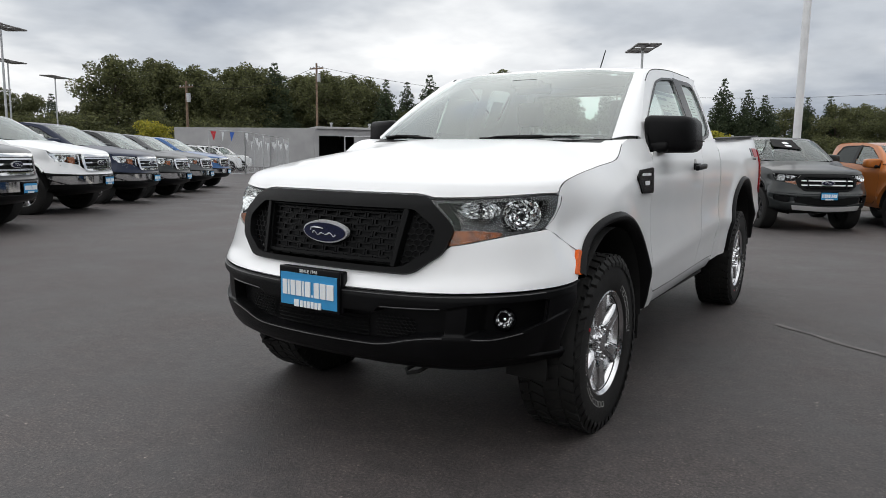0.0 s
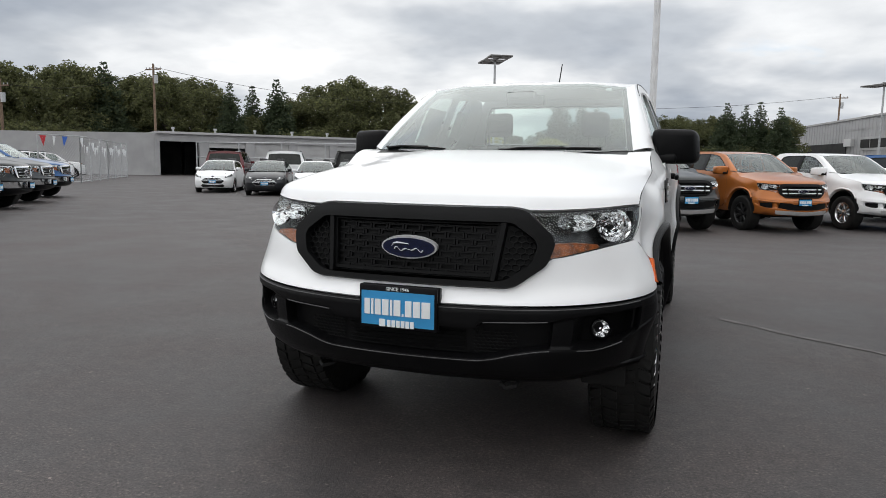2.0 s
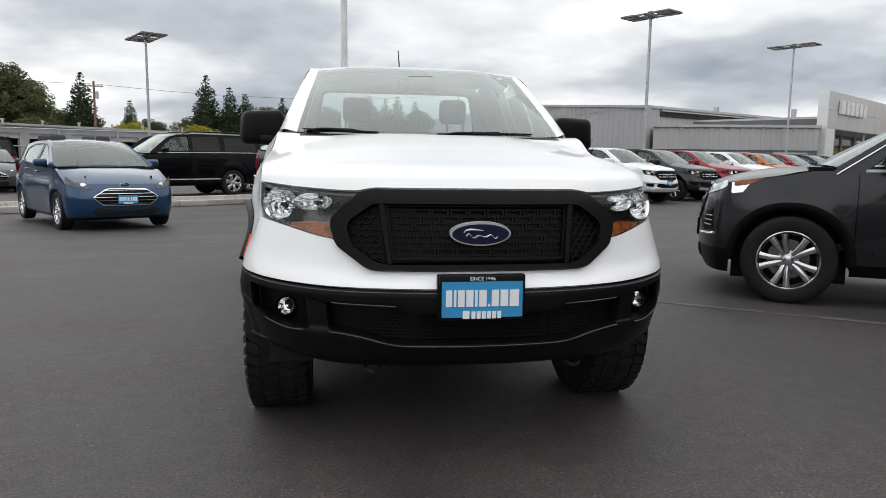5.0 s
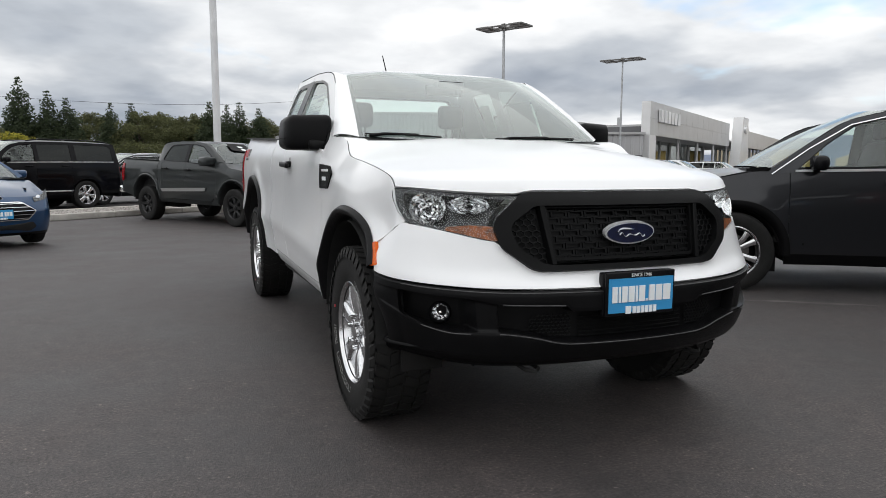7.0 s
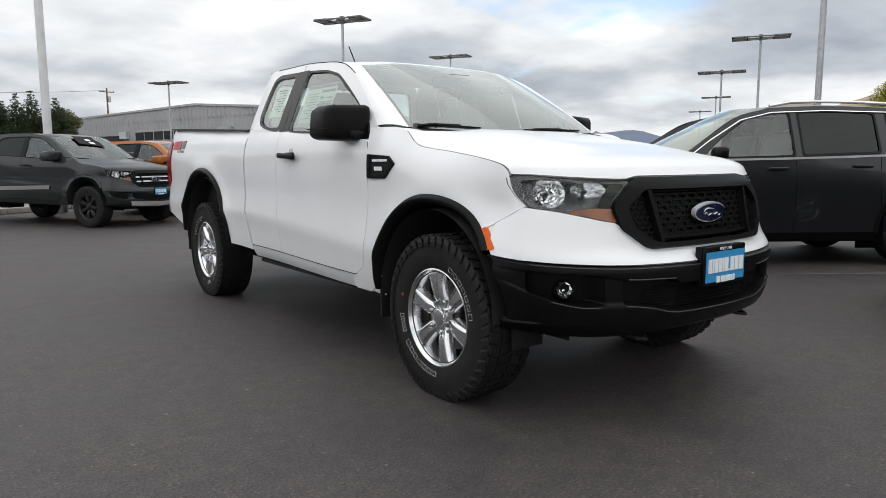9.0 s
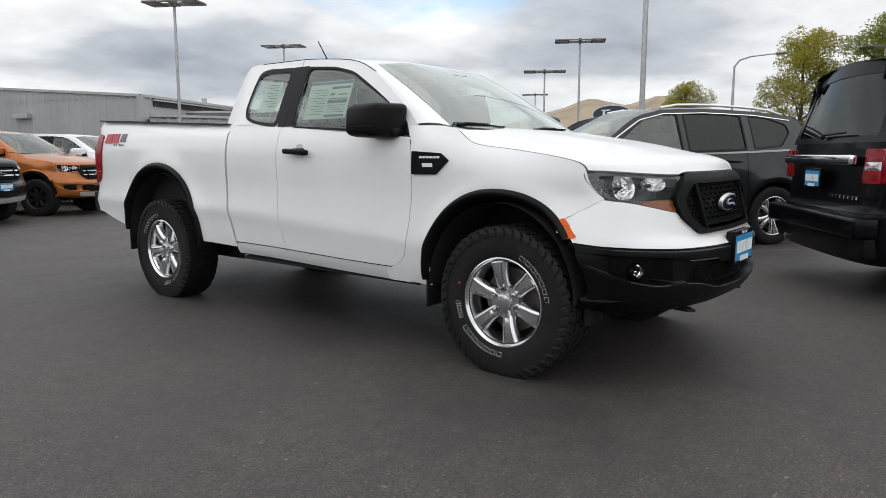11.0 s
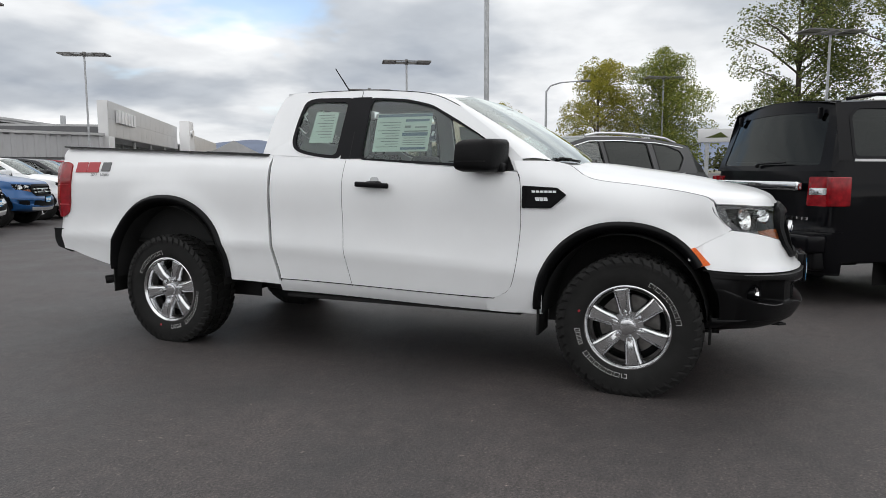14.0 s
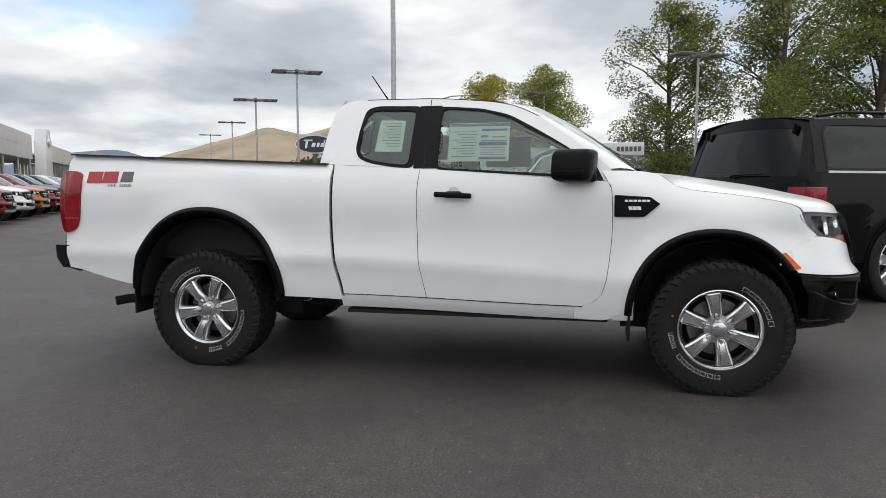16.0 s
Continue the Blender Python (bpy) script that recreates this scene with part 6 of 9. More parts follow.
    part("underbody", boxes((-hw + 0.36, hw - 0.36, -fo + 0.25, wb + ro - 0.25, d["sill"] - 0.06, 0.62), (-hw + 0.12, hw - 0.12, FA[2] + 0.02, wb - RA[2] - 0.02, d["sill"] - 0.08, d["sill"] + 0.12)), "void", root)
    # hood
    ch = d["hood"]

    def hood(u, v):
        q = 2 * u - 1
        a = abs(q)
        xe = X(y0 + (cow - y0) * v, hood_side(y0 + (cow - y0) * v)) - 0.004
        x = q * xe
        yf = nose_y(x * 0.999, ch[0] - 0.03)
        y = yf + (cow - 0.10 * a * a + 0.03 - yf) * v
        ze = hood_side(y0 + (cow - y0) * v)
        zc = ch[0] - 0.03 + (ch[1] + 0.03 - ch[0]) * (v ** 0.8) + 0.045 * math.sin(math.pi * min(1, v * 1.05)) * 0.6
        return (x, y, ze + (zc - ze) * (1 - a ** 2.6) + 0.006 * soft(0.62, 0.55, a) * soft(0, 0.3, v))
    part("hood", sheet(hood, 28, 18, (0, 0, 1)), P, root)
    # glasshouse
    top = d["top"]
    nA = d["na"]
    zg = curve(*top)
    k_in = d.get("lean", 0.36)

    def xg(y, z):
        t = max(0.0, z - belt(y))
        return X(y, belt(y)) + 0.004 - k_in * t - 0.10 * t * t
    A = top[:nA]
    pa, pz = (curve(*[(i / (nA - 1), p[j]) for i, p in enumerate(A)]) for j in (0, 1))
    xb, xt = X(cow, ch[1] - 0.04) - 0.06, xg(A[-1][0], A[-1][1]) - 0.035

    def ws(q, v):
        a = abs(q)
        ys_, zs_ = cow + 0.0 + 0.10 * a * a, ch[1] + 0.02 - 0.02 * a * a
        ye_, ze_ = A[-1][0] - 0.09 + 0.07 * a * a, A[-1][1] + 0.03 - 0.03 * a * a
        return (q * (xb + (xt - xb) * v), ys_ + (ye_ - ys_) * v, zs_ + (ze_ - zs_) * v + 0.03 * 4 * v * (1 - v))
    g = part("windscreen", sheet(lambda u, v: ws(2 * u - 1, v), 16, 8, (0, -1, 0.5)), "carglass", root)
    g.visible_shadow = False
    part("windscreen_surround", sheet(lambda u, v: Vector(ws(2 * u - 1, 0.94 + 0.06 * v)) + Vector((0, 0.003, -0.003)), 12, 2, (0, -1, 0.5)), "gloss_black", g)
    part("cowl", boxes((-xb, xb, cow - 0.10, cow + 0.12, ch[1] - 0.06, ch[1] - 0.005)), "plastic", root)
    ye = top[-1][0]

    def roof(u, v):
        q = 2 * u - 1
        a = abs(q)
        ya = A[-1][0] - 0.09 + 0.07 * a * a + 0.03 * a ** 6
        y = ya + (ye + 0.03 * (1 - a * a) - ya) * v
        z = zg(min(y, ye))
        return (q * xg(min(y, ye), z), y, z + d.get("crown", 0.05) * (1 - a ** 3) * (0.65 + 0.35 * soft(0, 0.25, v)))
    rf = part("roof", sheet(roof, 16, 16, (0, 0, 1)), P, root)
    part("headlining", sheet(lambda u, v: Vector(roof(0.05 + 0.9 * u, 0.05 + 0.9 * v)) - Vector((0, 0, 0.04)), 6, 6, (0, 0, -1)), "lining", rf)
    for s in (1, -1):
        def ap(u, v):
            a, b = Vector(ws(s, u)), Vector((s * xg(pa(u), pz(u)), pa(u), pz(u)))
            return a + (b - a) * v + Vector((s * 0.008, -0.003, 0.006)) * math.sin(math.pi * v)
        part("windscreen_pillar", sheet(ap, 10, 4, (s, -0.4, 0.4)), P, root)
        for cell, win in d["cells"]:
            wr = rounded(win, d.get("wr", 0.035), 3)
            part("window_frame", ring(cell, wr, lambda y, z: (s * xg(y, z), y, z), 2, (s, 0, 0), 16), P, root)
            w = part("side_window", pane(wr, lambda y, z: (s * (xg(y, z) - 0.006), y, z), (s, 0, 0), 2), "glass" if (cell is d["cells"][0][0] or d.get("clear")) else "tint", root)
            w.visible_shadow = False
            cy, cz = sum(p[0] for p in wr) / len(wr), sum(p[1] for p in wr) / len(wr)
            part("window_seal", ring([(cy + (y - cy) * 1.03, cz + (z - cz) * 1.05) for y, z in wr], [(cy + (y - cy) * 0.97, cz + (z - cz) * 0.95) for y, z in wr], lambda y, z: (s * (xg(y, z) + 0.003), y, z), 1, (s, 0, 0), 16), "gloss_black", w)
        if d.get("bright_belt"):
            ya, yb = d["bright_belt"]
            part("belt_strip", sheet(lambda u, v: (s * (X(ya + (yb - ya) * u, belt(ya + (yb - ya) * u)) + 0.010), ya + (yb - ya) * u, belt(ya + (yb - ya) * u) - 0.004 + 0.022 * v), 14, 1, (s, 0, 0)), "badge_metal", root, "bright window strip", thick=0.008)
        if d.get("bright_top"):
            pts = [p for p in top if d["bright_top"][0] <= p[0] <= d["bright_top"][1]]
            part("window_top_strip", tube([(s * (xg(y, z - 0.05) + 0.008), y, z - 0.05) for y, z in pts], 0.009, 6), "chrome", root, "bright window strip")
        if d.get("rails"):
            ya, yb = d["rails"]
            part("roof_rail", tube([(s * (xg(ya, zg(ya)) - 0.07), ya + (yb - ya) * t / 8, zg(ya + (yb - ya) * t / 8) + d.get("crown", 0.05) * 0.6 + (d.get("rail_rise", 0.055) if 0 < t < 8 else 0.0)) for t in range(9)], 0.017, 8), d.get("railmat", "plastic"), root, "roof rail")
        # mirrors
        my = d["mirror"]
        mb = bmesh.new()
        box(mb, -0.10, 0.10, -0.055, 0.075, -0.065, 0.065, r=0.045)
        bmesh.ops.transform(mb, matrix=Matrix.Translation((s * (X(my, belt(my)) + 0.09), my, belt(my) + 0.075)), verts=mb.verts)
        part("door_mirror", mb, d.get("mirmat", P), root)
        part("mirror_arm", boxes((s * (X(my, belt(my)) - 0.05), s * (X(my, belt(my)) + 0.05), my - 0.02, my + 0.03, belt(my) - 0.005, belt(my) + 0.035)), "plastic", root)
        # lamps
        hx0, hx1, hz0, hz1 = d["lamp"]
        hl = rounded([(s * hx0, hz0 + 0.02), (s * hx1, hz0 + 0.05), (s * (X(y0, hz1) * 0.995), hz1 - 0.03), (s * (X(y0, hz1) * 0.985), hz1 + d.get("rake", 0.03)), (s * hx1, hz1), (s * hx0, hz1 - 0.04)], 0.02)
        H = part("headlamp", pane(hl, lambda x, z: (x, nose_y(x, z) - 0.014, z), (0, -1, 0), 8), "lens", root)
        part("lamp_housing", pane(hl, lambda x, z: (x, nose_y(x, z) - 0.009, z), (0, -1, 0), 8), d.get("lampmat", "decalgrey"), H)
        if d.get("wing"):
            part("side_lamp", slab(rounded(d["wing"], 0.012), lambda y, z, dd: (s * (X(y, z) + 0.006 - dd), y, z), 0.02), "amber", H, "orange side lamp")
            part("lamp_wing", slab(rounded(d["wing2"], 0.012), lambda y, z, dd: (s * (X(y, z) + 0.005 - dd), y, z), 0.02), "lampmetal", H)
            cv = rounded([(s * x, z) for x, z in ((0.66, 0.73), (0.80, 0.76), (0.84, 0.58), (0.66, 0.56))], 0.02)
            V = part("corner_vent", pane(cv, lambda x, z: (x, nose_y(x, z) - 0.005, z), (0, -1, 0), 3), "gloss_black", root, "black corner vent with bright trim")
            part("vent_trim", tube([(s * x, nose_y(x, z) - 0.008, z) for x, z in ((0.60, 0.535), (0.70, 0.54), (0.80, 0.545), (0.86, 0.555))], 0.014, 8), "chrome", V)
            for zz in (0.62, 0.66, 0.70):
                part("vent_slat", tube([(s * x, nose_y(x, zz) - 0.006, zz) for x in (0.68, 0.74, 0.81)], 0.006, 6), "galv", V)
        bx = (hx0 * 0.45 + hx1 * 0.55)
        bl = lathe([(0.0, 0.0), (0.03, -0.006), (0.055, -0.02)], 16)
        bmesh.ops.transform(bl, matrix=Matrix.Translation((s * bx, nose_y(bx, (hz0 + hz1) / 2) - 0.010, (hz0 + hz1) / 2)) @ Matrix.Rotation(radians(-90) + s * radians(25), 4, "Z"), verts=bl.verts)
        part("lamp_reflector", bl, "chrome", H)
        ax = rounded([(s * (hx1 - 0.02), hz1 - 0.075), (s * (X(y0, hz1) * 0.985), hz1 - 0.04), (s * (X(y0, hz1) * 0.983), hz1 + 0.015), (s * (hx1 + 0.02), hz1 - 0.02)], 0.012)
        if d.get("amber", True):
            part("turn_lamp", pane(ax, lambda x, z: (x, nose_y(x, z) - 0.012, z), (0, -1, 0), 5), "amber", H)
        tw = d["tail_lamp"]
        tl = rounded([(s * x, z) for x, z in tw], 0.02)
        TL = part("tail_lamp", pane(tl, lambda x, z: (x, tail_y(x, z) + 0.012, z), (0, 1, 0), 3), "redlens", root, "red tail lamp", thick=0.03)
        txs, tzs = [p[0] for p in tw], [p[1] for p in tw]
        zm = (min(tzs) + max(tzs)) / 2
        rl = [(s * (min(txs) + 0.02), zm - 0.03), (s * (max(txs) - 0.02), zm - 0.03), (s * (max(txs) - 0.02), zm + 0.03), (s * (min(txs) + 0.02), zm + 0.03)]
        part("reverse_lamp", pane(rounded(rl, 0.012), lambda x, z: (x, tail_y(x, z) + 0.017, z), (0, 1, 0), 3), "lampmetal", TL, "clear reversing lamp")
    # grille
    gr = rounded([(x, z) for x, z in d["grille"]] + [(-x, z) for x, z in d["grille"][::-1]], 0.03)
    G = part("grille", pane(gr, lambda x, z: (x, nose_y(x, z) - 0.010, z), (0, -1, 0), 8), "gloss_black", root, "black grille with bright bars")
    gz = [p[1] for p in d["grille"]]
    bars = bmesh.new()
    nb = d.get("bars", 4)
    for k in range(nb):
        z = min(gz) + (max(gz) - min(gz)) * (k + 0.5) / nb
        w = max(0.1, float(np.interp(z, [p[1] for p in d["grille"]][::-1], [p[0] for p in d["grille"]][::-1])) - 0.02)
        xs_ = [-w + 2 * w * i / 12 for i in range(13)]
        merge(bars, slab([(a, z - d.get("bar", 0.007)) for a in xs_] + [(a, z + d.get("bar", 0.007)) for a in xs_[::-1]], lambda x, z_, dd: (x, nose_y(x, z_) - 0.020 + dd, z_), 0.014))
    part("grille_insert", bars, d.get("barmat", "chrome"), G, smooth=0)
    if d.get("grille_rim"):
        cz = (min(gz) + max(gz)) / 2
        part("grille_rim", ring(gr, [(x * 0.975, cz + (z - cz) * 0.92) for x, z in gr], lambda x, z: (x, nose_y(x, z) - 0.022, z), 2, (0, -1, 0), 48), "chrome", G, thick=0.016)
    oval_badge(G, 0, nose_y(0, d["badge"]) - 0.012, d["badge"], 0.075, 0.03)
    plate_on(root, 0, nose_y(0, d["plate"]) - 0.018, d["plate"])
    inl = rounded([(0.50, zl + 0.10), (0.42, zl + 0.04), (-0.42, zl + 0.04), (-0.50, zl + 0.10), (-0.44, zl + 0.17), (0.44, zl + 0.17)], 0.02)
    part("lower_intake", pane(inl, lambda x, z: (x, nose_y(x, z) - 0.010, z), (0, -1, 0), 6), "void", root)
    # tail window and fittings
    zr = top[-1][1]

    def rg(x, z):
        t = (z - zt) / (zr + 0.02 - zt)
        wl, wh = X(y1, zt) - 0.02, xg(ye, zr)
        return Vector((x * (wl + (wh - wl) * t), (wb + ro - tz(zt)) - 0.06 * x * x + (ye + 0.03 - 0.03 * x * x - (wb + ro - tz(zt)) + 0.06 * x * x * 0) * t, zt + (zr + 0.02 + d.get("crown", 0.05) * 0.9 * (1 - x * x) - zt) * t))
    win = rounded([(-0.86, zt + 0.05), (0.86, zt + 0.05), (0.88, zr - 0.09), (-0.88, zr - 0.09)], 0.05)
    part("tailgate_frame", ring([(-1, zt), (1, zt), (1, zr + 0.02), (-1, zr + 0.02)], win, rg, 2, (0, 1, 0), 24), P, root)
    tg = part("tail_window", sheet(lambda u, v: rg(-0.885 + 1.77 * u, zt + 0.045 + (zr - 0.13 - zt) * v) - Vector((0, 0.006, 0)), 18, 10, (0, 1, 0)), "tint", root, "dark tinted tail window")
    tg.visible_shadow = False
    for s in (1, -1):
        part("tail_pillar", sheet(lambda u, v: (lambda a, b: a + (b - a) * v)(Vector((s * xg(d["dpil"][0] + (d["dpil"][1] - d["dpil"][0]) * u, belt(y1) + (zr - belt(y1)) * u), d["dpil"][0] + (d["dpil"][1] - d["dpil"][0]) * u, belt(y1) + (zr - belt(y1)) * u)), Vector(rg(s, zt + (zr + 0.02 - zt) * u))), 6, 3, (s, 0.6, 0)), P, root)
        part("tail_shoulder", sheet(lambda u, v: (lambda a, b: a + (b - a) * u)(Vector((s * X(y1, zt + (belt(y1) - zt) * v), y1, zt + (belt(y1) - zt) * v)), Vector(rg(s, zt + (belt(y1) - zt) * v))), 2, 2, (s, 0.6, 0)), P, root)
    # cabin
    sr = [(cow + 1.05, 0.37)] + [(cow + 1.95, 0.37)]
    base = d["sill"] + 0.15
    for y, x in sr:
        for s in (1, -1):
            st = boxes((s * x - 0.24, s * x + 0.24, y - 0.30, y + 0.2, base + 0.14, base + 0.34), r=0.05)
            bk = bmesh.new()
            box(bk, -0.24, 0.24, -0.06, 0.06, 0, 0.60, r=0.05)
            merge(st, bk, Matrix.Translation((s * x, y + 0.2, base + 0.30)) @ Matrix.Rotation(radians(-16), 4, "X"))
            merge(st, boxes((s * x - 0.12, s * x + 0.12, y + 0.33, y + 0.42, base + 0.92, base + 1.10), r=0.04))
            part("seat", st, "seat", root)
    part("dashboard", boxes((-hw + 0.17, hw - 0.17, cow + 0.18, cow + 0.58, ch[1] - 0.35, ch[1] - 0.03), r=0.05), "dash", root)
    part("cabin_floor", boxes((-hw + 0.14, hw - 0.14, cow - 0.05, wb + ro - 0.35, base - 0.05, base)), "void", root)
    return root


def fiesta(colour, label, group=""):
    top = [(0.28, 1.015), (0.62, 1.175), (0.97, 1.315), (1.22, 1.385), (1.5, 1.412), (2.1, 1.405), (2.6, 1.355), (2.80, 1.315)]
    d = dict(fo=0.79, wb=2.49, ro=0.69, hw=0.861, R=0.308, sill=0.27, hood=(0.76, 0.985), cowl=0.22, belt=[(0.2, 0.955), (1.2, 0.985), (2.2, 1.03), (3.2, 1.05)],
             top=top, na=4, seams=[0.40, 1.37, 2.12], rim=0.212, spokes=5, wheel="small5", wd=0.195, wide=1.0, mirror=0.62, tail=0.98, clear=True, wr=0.03,
             cells=[([(0.24, 0.956), (0.28, 1.015)] + top[1:4] + [(1.40, 1.404), (1.40, 0.992)], [(0.54, 0.995), (0.80, 1.17), (1.06, 1.29), (1.22, 1.34), (1.345, 1.36), (1.345, 1.01)]),
                    ([(1.40, 0.992), (1.40, 1.404), (1.5, 1.412), (2.1, 1.405), (2.6, 1.355), (2.80, 1.315), (2.86, 1.045)], [(1.43, 1.015), (1.43, 1.365), (2.05, 1.35), (2.42, 1.28), (2.40, 1.10), (2.2, 1.05)])],
             lamp=(0.50, 0.68, 0.63, 0.76), tail_lamp=[(0.60, 0.80), (0.80, 0.80), (0.82, 1.0), (0.66, 1.0)], grille=[(0.26, 0.665), (0.31, 0.655), (0.49, 0.535), (0.47, 0.50), (0.36, 0.40)], bars=5, bar=0.0035, split="pair", grille_rim=True, lampmat="decalgrey",
             badge=0.72, plate=0.50, lowz=0.20, rake=0.085, dpil=(2.86, 2.80), crown=0.035, nn=2.2, lean=0.44, amber=False)
    return wagon("hatchback", label, colour, d, group)


def crossover(colour, label):
    top = [(0.30, 1.13), (0.62, 1.36), (0.98, 1.575), (1.32, 1.655), (1.9, 1.675), (2.6, 1.655), (3.15, 1.60), (3.32, 1.565)]
    d = dict(nn=2.1, fo=0.775, y0=-0.46, split="pair", lampmat="lampmetal", wing=[(-0.45, 0.965), (-0.36, 0.975), (-0.22, 1.035), (-0.30, 1.03), (-0.45, 1.005)], wing2=[(-0.47, 0.905), (-0.38, 0.915), (-0.33, 0.99), (-0.47, 1.0)], wb=2.85, ro=0.97, hw=0.965, R=0.37, sill=0.36, hood=(1.03, 1.14), cowl=0.20, belt=[(0.2, 1.10), (1.2, 1.115), (2.4, 1.145), (3.6, 1.20)],
             top=top, na=4, seams=[0.46, 1.52, 2.42], rim=0.235, spokes=5, wheel="suv5", wd=0.245, wide=1.7, mirror=0.66, tail=1.08, clad=0.10,
             cells=[([(0.26, 1.085), (0.30, 1.13)] + top[1:4] + [(1.56, 1.665), (1.56, 1.118)], [(0.52, 1.125), (0.78, 1.36), (1.05, 1.545), (1.33, 1.60), (1.51, 1.61), (1.51, 1.15)]),
                    ([(1.56, 1.118), (1.56, 1.665), (1.9, 1.675), (2.5, 1.66), (2.5, 1.15)], [(1.60, 1.155), (1.60, 1.612), (2.0, 1.62), (2.42, 1.60), (2.42, 1.185)]),
                    ([(2.5, 1.15), (2.5, 1.66), (2.6, 1.655), (3.15, 1.60), (3.32, 1.565), (3.36, 1.19)], [(2.54, 1.195), (2.54, 1.595), (2.8, 1.58), (3.08, 1.50), (3.12, 1.40), (2.95, 1.23)])],
             lamp=(0.52, 0.76, 0.86, 0.985), tail_lamp=[(0.45, 0.92), (0.90, 0.94), (0.92, 1.05), (0.45, 1.04)], grille=[(0.40, 0.93), (0.50, 0.86), (0.47, 0.72), (0.36, 0.64)], bars=4, badge=0.80, plate=0.55,
             lowz=0.25, amber=False, bright_belt=(0.5, 3.05), bright_top=(0.3, 3.15), rails=(1.35, 3.15), rail_rise=0.028, railmat="badge_metal", dpil=(3.36, 3.32), crown=0.04, mirmat="gloss_black", lean=0.36, barmat="grille")
    return wagon("sport_utility_car", label, colour, d)


def big_utility(colour, label, bright=True):
    top = [(0.40, 1.32), (0.68, 1.52), (1.00, 1.74), (1.30, 1.815), (2.0, 1.85), (3.0, 1.85), (3.95, 1.83), (4.05, 1.82)]
    d = dict(fo=0.95, wb=3.02, ro=1.30, hw=1.005, R=0.40, sill=0.42, hood=(1.10, 1.26), cowl=0.32, belt=[(0.2, 1.27), (1.2, 1.285), (2.6, 1.30), (4.2, 1.31)],
             top=top, na=4, seams=[0.58, 1.62, 2.62], rim=0.262, spokes=6, wheel="large6", wd=0.27, wide=1.2, mirror=0.80, tail=1.22, strip=0.50 if bright else 0,
             cells=[([(0.38, 1.275), (0.40, 1.32)] + top[1:4] + [(1.66, 1.835), (1.66, 1.295)], [(0.66, 1.315), (0.84, 1.52), (1.08, 1.71), (1.34, 1.765), (1.61, 1.78), (1.61, 1.325)]),
                    ([(1.66, 1.295), (1.66, 1.835), (2.0, 1.85), (2.70, 1.85), (2.70, 1.30)], [(1.70, 1.33), (1.70, 1.785), (2.64, 1.795), (2.64, 1.335)]),
                    ([(2.70, 1.30), (2.70, 1.85), (3.0, 1.85), (3.95, 1.83), (4.05, 1.82), (4.10, 1.31)], [(2.76, 1.335), (2.76, 1.795), (3.85, 1.78), (3.93, 1.70), (3.95, 1.34)])],
             lamp=(0.55, 0.80, 0.95, 1.10), tail_lamp=[(0.70, 0.91), (0.905, 0.91), (0.905, 1.17), (0.70, 1.17)], grille=[(0.50, 1.08), (0.52, 0.98), (0.48, 0.80), (0.42, 0.74)], bars=3, badge=0.92, plate=0.60, lowz=0.30,
             rails=(1.5, 3.9), rail_rise=0.035, dpil=(4.10, 4.05), crown=0.05, lean=0.26, bright_belt=(0.6, 3.95) if bright else None)
    r = wagon("large_utility_car", label, colour, d)
    return r


# ---- the lot ----
def lot():
    xs = [-3000, -900, -300, -120, -60, -30, -15, 0, 15, 30, 60, 120, 300, 900, 3000]
    ys = [-3000, -900, -300, -100, -40, -15, 0] + [3.5 + 0.5 * k for k in range(19)] + [20, 40, 80, 160, 320, 900, 3000]
    V = [(x, y, ground_z(x, y)) for x in xs for y in ys]
    n = len(ys)
    F = [(i * n + j, (i + 1) * n + j, (i + 1) * n + j + 1, i * n + j + 1) for i in range(len(xs) - 1) for j in range(n - 1)]
    g = part_of("ground", mesh_of("ground", V, F), "asphalt")
    tagged(g, "dark grey worn asphalt of the car lot", "ground", kind="structure")


lot()


def along(o, w, t, side=0.0):
    """The point t along the way w (unit) from o, and side to its left."""
    return (o[0] + w[0] * t - w[1] * side, o[1] + w[1] * t + w[0] * side)


def frame_at(o, w, z=None):
    """A pose at o with its x along w."""
    return Matrix.Translation((o[0], o[1], ground_z(*o) if z is None else z)) @ Matrix.Rotation(math.atan2(w[1], w[0]), 4, "Z")


def placed(ob, m):
    ob.matrix_basis = m
    return ob


def unit(x, y):
    k = math.hypot(x, y)
    return (x / k, y / k)


